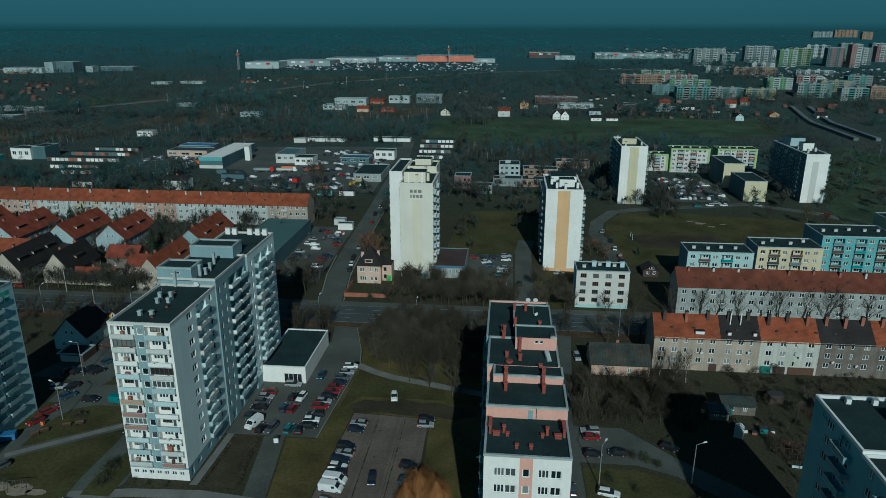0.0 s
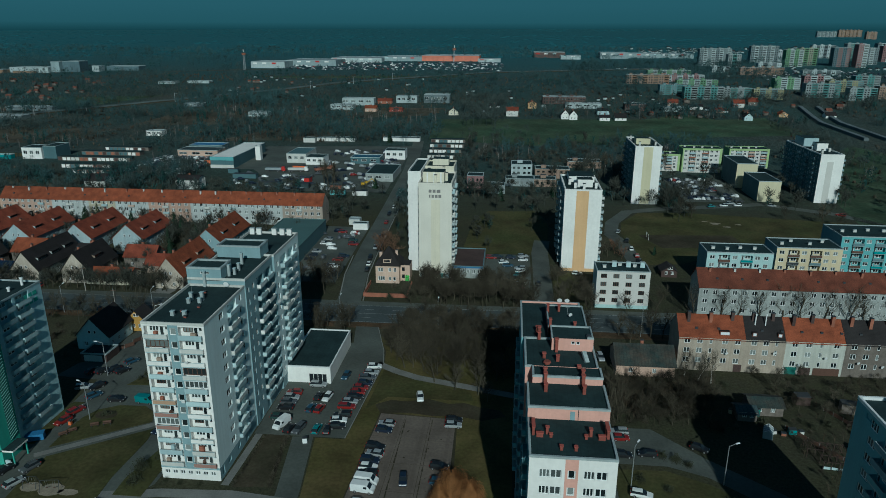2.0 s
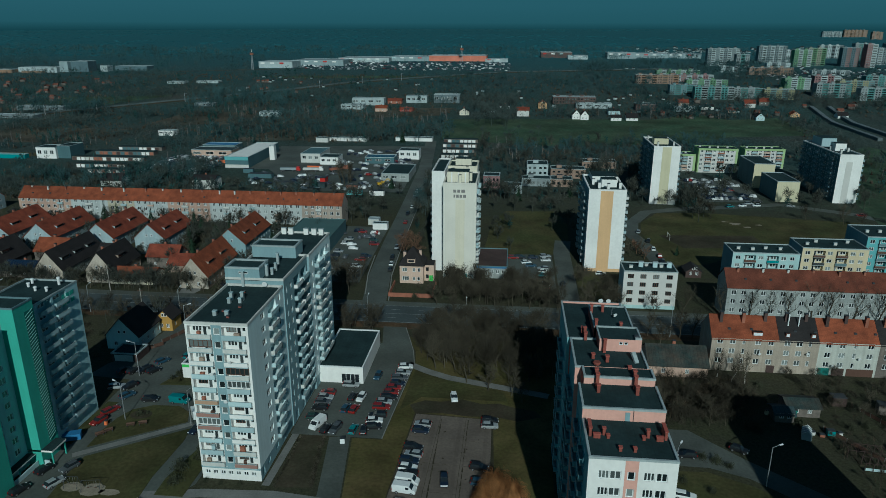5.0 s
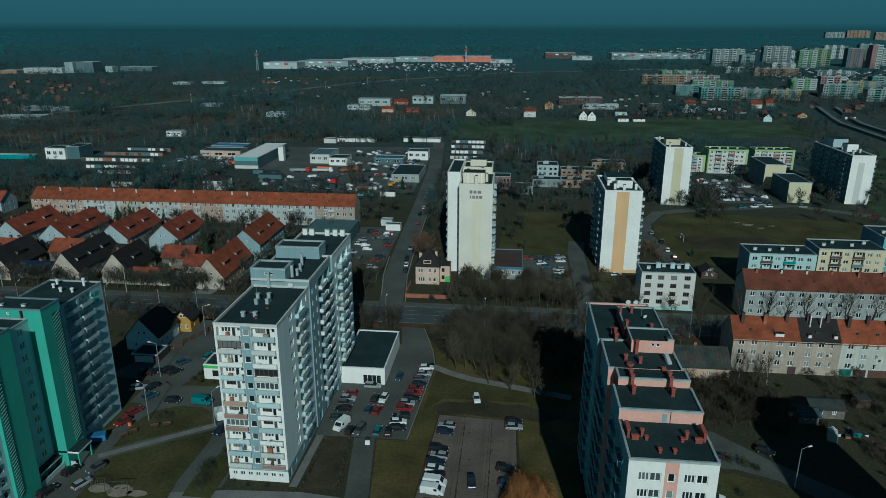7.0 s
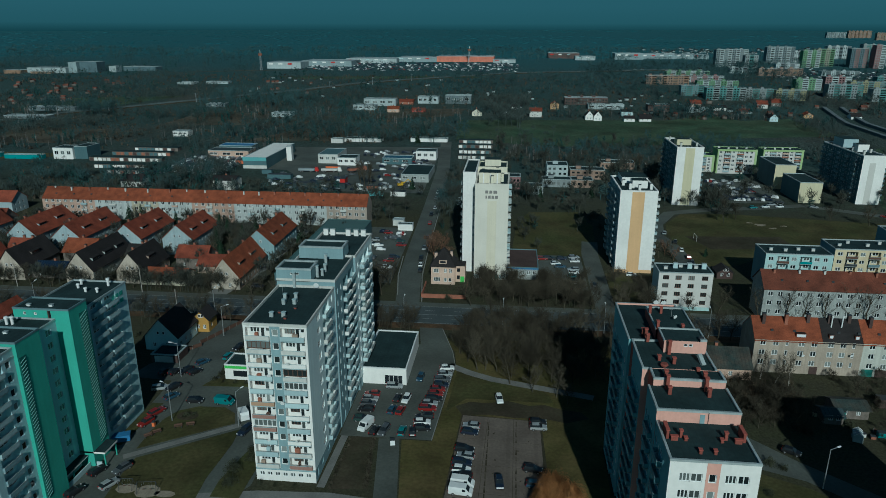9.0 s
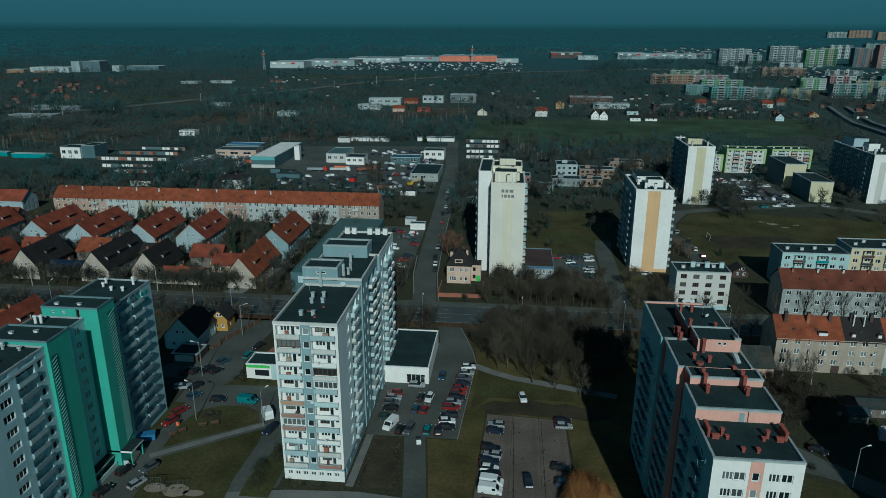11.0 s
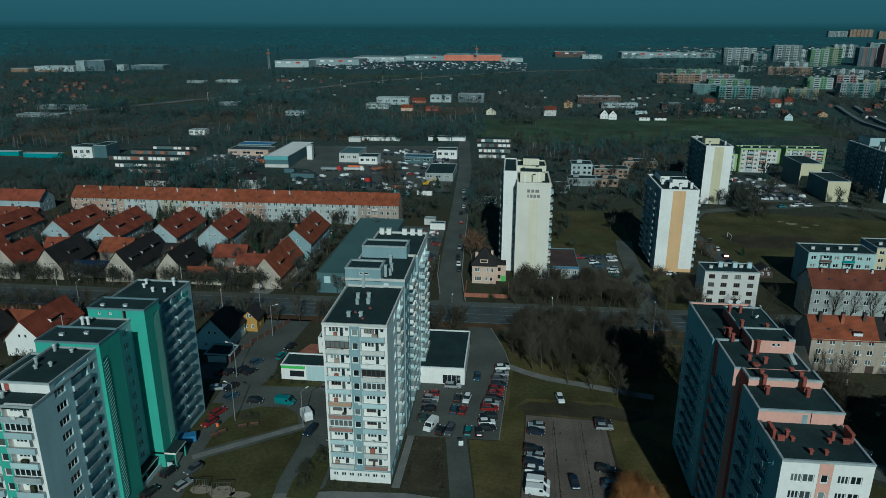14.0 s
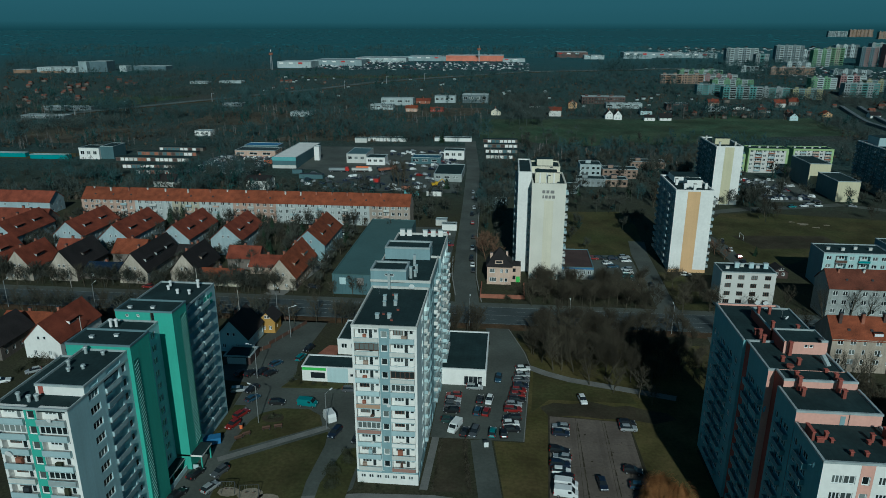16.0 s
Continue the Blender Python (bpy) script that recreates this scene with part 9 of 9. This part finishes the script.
for k in range(3):
    scatter_mesh("far_trees", haze_tree(k + 70, 11, 150), FAR_TREES[k::3], "twigs_mid", "bare trees between the farther buildings", "trees")
EVER = [(x, y, z, s * 0.8, a, q) for x, y, z, s, a, q in FAR_TREES[::7]]
scatter_mesh("far_evergreens", puff_tree(77, 9, 90, 0.06, 0.22, 0.5, 0.40), EVER, "wood_dark", "dark evergreens between the farther buildings", "trees")
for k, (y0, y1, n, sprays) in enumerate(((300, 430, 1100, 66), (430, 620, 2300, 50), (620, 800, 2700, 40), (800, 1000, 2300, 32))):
    for tone, share, seed in (("twigs_hazed", 0.55, 1), ("wood_hazed", 0.45, 101)):
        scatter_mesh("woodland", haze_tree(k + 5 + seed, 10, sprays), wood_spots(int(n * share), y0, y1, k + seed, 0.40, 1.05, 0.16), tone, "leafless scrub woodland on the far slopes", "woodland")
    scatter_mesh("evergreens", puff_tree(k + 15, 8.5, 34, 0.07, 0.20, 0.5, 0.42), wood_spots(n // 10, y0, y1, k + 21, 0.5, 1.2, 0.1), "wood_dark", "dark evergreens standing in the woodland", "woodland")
scatter_mesh("woodland", haze_tree(31, 10, 26, 0.36), wood_spots(3000, 1000, 1500, 9, 0.9, 1.6, -0.1), "wood_hazed", "leafless scrub woodland on the far slopes", "woodland")
# dense stands of tall trees
STANDS = [(-50, -12, 575, 700, 90, 0.9, 1.3), (-330, -230, 640, 720, 110, 0.9, 1.3), (-480, -400, 590, 640, 70, 0.9, 1.4), (-90, 20, 520, 540, 16, 0.5, 0.8), (100, 240, 632, 668, 90, 0.7, 1.1), (60, 330, 860, 1040, 220, 0.9, 1.4), (120, 420, 690, 720, 110, 0.7, 1.1), (-250, -60, 500, 560, 110, 0.7, 1.2), (-120, 140, 720, 860, 170, 0.8, 1.3), (165, 240, 440, 530, 60, 0.6, 1.0), (70, 130, 505, 530, 24, 0.6, 0.9), (-335, 110, 908, 985, 260, 0.35, 0.6), (-360, -30, 1040, 1060, 60, 0.4, 0.6)]
for k, (x0, x1, y0, y1, n, lo, hi) in enumerate(STANDS):
    rg = random.Random(k + 300)
    scatter_mesh("woodland", haze_tree(k + 60, 12, 70), [(x, y, height_at(y), rg.uniform(lo, hi), rg.uniform(0, 6.28), rg.uniform(0.85, 1.15)) for x, y in ((rg.uniform(x0, x1), rg.uniform(y0, y1)) for _ in range(n))], "wood_hazed" if k % 3 else "twigs_hazed", "close stand of tall leafless trees", "woodland")
pale = simple_tree(44, 11, 14, 0.14)
scatter_mesh("birch_wood", pale, wood_spots(320, 380, 640, 17, 0.6, 1.0, 0.12), "birch_far", "pale slender birches standing in the scrub", "woodland")
scrub = Solid()
rg = random.Random(6)
for i in range(22):
    a, r = rg.uniform(0, 6.28), rg.uniform(0.2, 1.0)
    p = Vector((math.cos(a) * r * 0.4, math.sin(a) * r * 0.4, 0))
    q = Vector((math.cos(a) * r, math.sin(a) * r, rg.uniform(0.5, 1.3)))
    s = Vector((-math.sin(a), math.cos(a), 0)) * 0.09
    scrub.poly([p + s, p - s, q])
scatter_mesh("scrub", scrub, wood_spots(4600, 300, 900, 23, 0.9, 2.6, -0.3), "scrub", "knee-high brown winter scrub", "scrub")


rg = random.Random(57)
spots = []
while len(spots) < 190:
    x, y = rg.uniform(-246, -108), rg.uniform(207, 282)
    if not any(abs(x - a) < 7.0 and b - 1 < y < b + c for a, b, c in GARDEN_HOUSES) and x < -106:
        spots.append((x, y, height_at(y), rg.uniform(0.45, 0.95), rg.uniform(0, 6.28), 1.0))
scatter_mesh("garden_trees", haze_tree(90, 9.5, 240, 0.34), spots, "twigs_mid", "fine-twigged bare garden trees between the houses", "trees")
spots = [(rg.uniform(-240, -125), 206.6 + rg.uniform(0, 3.5), 0, rg.uniform(0.5, 0.9), rg.uniform(0, 6.28), 1.0) for _ in range(40)] + [(rg.uniform(-240, -70), rg.uniform(180, 186.5), 0, rg.uniform(0.5, 0.95), rg.uniform(0, 6.28), 1.0) for _ in range(44)]
spots = [k for k in spots if not (-116 < k[0] < -98 and k[1] < 190)]
scatter_mesh("roadside_trees", haze_tree(91, 10, 300, 0.36, 0.7), spots, "twigs_mid", "fine-twigged bare trees along the main road", "trees")
spots = [(rg.uniform(-84, 20), rg.uniform(206.5, 221), 0, rg.uniform(0.45, 0.85), rg.uniform(0, 6.28), 1.0) for _ in range(18)]
spots = [k for k in spots if not (k[1] > 200 and (-66 < k[0] < -36 or 3 < k[0] < 11)) and k[1] > 160 - 0.4 * (k[0] + 30)]
scatter_mesh("roadside_trees", haze_tree(92, 10, 300, 0.40), spots, "bark", "fine-twigged young trees in the park strip", "trees")
rg = random.Random(63)
spots = []
while len(spots) < 84:
    x, y = (rg.uniform(-38, 14), rg.uniform(156, 188)) if len(spots) % 2 else (rg.uniform(-38, 22), rg.uniform(204, 223))
    if (y > 200 and not 3 < x < 11) or (y < 200 and y > 160 - 0.55 * (x + 30) and not 10 < x < 17):
        spots.append((x, y, height_at(y), rg.uniform(0.55, 1.05), rg.uniform(0, 6.28), 1.0))
for k in range(3):
    scatter_mesh("park_trees", haze_tree(93 + k, 10.5, 1300, 0.36, 0.24), spots[k::3], "bark", "fine-twigged bare trees crowding the park strip", "trees")
rg = random.Random(64)
spots = [(rg.uniform(58, 104), rg.uniform(112, 166), 0, rg.uniform(0.22, 0.5), rg.uniform(0, 6.28), 0.9) for _ in range(80)]
spots += [(rg.uniform(17.5, 46), rg.uniform(139, 160), 0, rg.uniform(0.3, 0.65), rg.uniform(0, 6.28), 0.9) for _ in range(50)]
scatter_mesh("brush", haze_tree(97, 9, 700, 0.42, 0.26), spots, "bark", "tangled bare brush and fruit trees in the gardens", "brush")
rg = random.Random(61)
thin = simple_tree(9, 4.0, 26, 0.42)
spots = []
while len(spots) < 260:
    x, y = rg.uniform(17, 48), rg.uniform(137, 161)
    if y < 141 + (x - 17) * 0.1 or (x > 40 and 134 < y < 148):
        continue
    spots.append((x, y, 0, rg.uniform(0.4, 1.0), rg.uniform(0, 6.28), 1.0))
scatter_mesh("thicket", thin, spots, "brush", "dense brown thicket of thin bare stems", "thicket")
spots = [(rg.uniform(57, 96), rg.uniform(108, 164), 0, rg.uniform(0.25, 0.7), rg.uniform(0, 6.28), 1.0) for _ in range(130)]
scatter_mesh("garden_shrubs", thin, [s for s in spots if not (50 < s[0] < 66 and 137 < s[1] < 151)], "brush", "bare brown garden shrubs and canes", "shrubs")

def crown_clump(seed):
    """A rough clump of crowns: an uneven low dome."""
    rg = random.Random(seed)
    b = Solid()
    rings = [[(math.cos(k * 1.2566 + j * 0.5) * r * rg.uniform(0.7, 1.2), math.sin(k * 1.2566 + j * 0.5) * r * rg.uniform(0.7, 1.2), z * rg.uniform(0.8, 1.2)) for k in range(5)] for j, (r, z) in enumerate(((1.0, 0.0), (0.8, 0.5), (0.35, 0.8)))]
    b.loft(rings, 0, False)
    b.poly(rings[-1])
    return b


def forest_spots(n, y0, y1, seed):
    rg = random.Random(seed)
    out = []
    while len(out) < n:
        y = y0 * (y1 / y0) ** rg.random()
        x = rg.uniform(-0.85 * y, 0.72 * y)
        gap = noise.noise((x * 0.0016, y * 0.0011, 3.0)) + 0.35 * noise.noise((x * 0.006, y * 0.004, 8.0))
        if gap < (-0.22 if x < 0.12 * y else 0.10):
            continue
        s = rg.uniform(6, 11) * (y / 1300) ** 0.7
        out.append((x, y, height_at(y) - 2, s, rg.uniform(0, 6.28), 0.36 / (y / 1300) ** 0.7 * rg.uniform(0.6, 1.1)))
    return out


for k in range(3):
    scatter_mesh("forest", crown_clump(k + 2), forest_spots(2800, 1200, 4500, k + 40), "forest", "closed forest in haze-tinted colour reaching to the horizon", "forest")
# far settlements and parked cars, too small to tell apart
hut = Solid()
hut.box(-4, 4, -4, 4, 0, 4.5, 0)
hut.poly([(-4.4, -4.4, 4.4), (4.4, -4.4, 4.4), (4.4, 0, 7.6), (-4.4, 0, 7.6)], 1)
hut.poly([(4.4, 4.4, 4.4), (-4.4, 4.4, 4.4), (-4.4, 0, 7.6), (4.4, 0, 7.6)], 1)
rg = random.Random(12)


def spread(n, x0, x1, y0, y1, lo, hi):
    return [(x, y, height_at(y), rg.uniform(lo, hi), rg.choice([0, 1.57, 0.3]), 1.0) for x, y in ((rg.uniform(x0, x1), rg.uniform(y0, y1)) for _ in range(n))]


scatter_mesh("far_houses", hut, spread(70, 240, 820, 1380, 1600, 0.4, 0.7) + spread(70, 240, 430, 1360, 1460, 0.35, 0.6), "white", "far small houses scattered below the horizon", "houses", ["old_white", "tile_dark"])
scatter_mesh("far_houses", hut, spread(34, -640, -480, 640, 800, 0.4, 0.65) + spread(20, 120, 400, 630, 710, 0.4, 0.7) + spread(8, -320, -250, 740, 820, 0.35, 0.5), "beige", "far red-roofed cottages among bare trees", "houses", ["stucco", "tile_mixed"])
scatter_mesh("far_houses", hut, spread(26, -60, 240, 640, 760, 0.3, 0.5) + spread(20, -330, -60, 690, 860, 0.3, 0.45) + spread(40, 60, 520, 900, 1040, 0.35, 0.55), "white", "far small pale cottages and garages among bare trees", "houses", ["old_white", "tile_dark"])
carlet = Solid()
carlet.loft([[(-2.1, -0.85, 0.2), (-2.1, 0.85, 0.2), (-2.0, 0.85, 0.9), (-2.0, -0.85, 0.9)], [(2.1, -0.85, 0.2), (2.1, 0.85, 0.2), (2.0, 0.85, 0.8), (2.0, -0.85, 0.8)]], 0)
carlet.loft([[(-1.9, -0.75, 0.9), (-1.9, 0.75, 0.9), (-1.6, 0.65, 1.45), (-1.6, -0.65, 1.45)], [(1.0, -0.75, 0.88), (1.0, 0.75, 0.88), (0.4, 0.65, 1.45), (0.4, -0.65, 1.45)]], 0)
for c, q in (("car_white", 1.0), ("car_silver", 1.2), ("car_red", 0.15), ("car_navy", 1.6), ("car_grey", 1.4)):
    scatter_mesh("far_cars", carlet, spread(int(80 * q), -330, -20, 960, 1090, 0.9, 1.2) + spread(int(14 * q), -165, -80, 352, 395, 0.95, 1.0) + spread(int(10 * q), -130, -84, 396, 470, 0.95, 1.0) + spread(int(7 * q), -104, -70, 226, 284, 0.95, 1.0) + spread(int(10 * q), -100, -78, 410, 470, 0.95, 1.0) + spread(int(9 * q), 85, 113, 352, 400, 0.95, 1.0) + spread(int(24 * q), 300, 470, 860, 1000, 1, 1.2) + spread(int(60 * q), -240, -200, 386, 440, 0.6, 0.95), c, "far parked cars on yards and car parks", "cars")
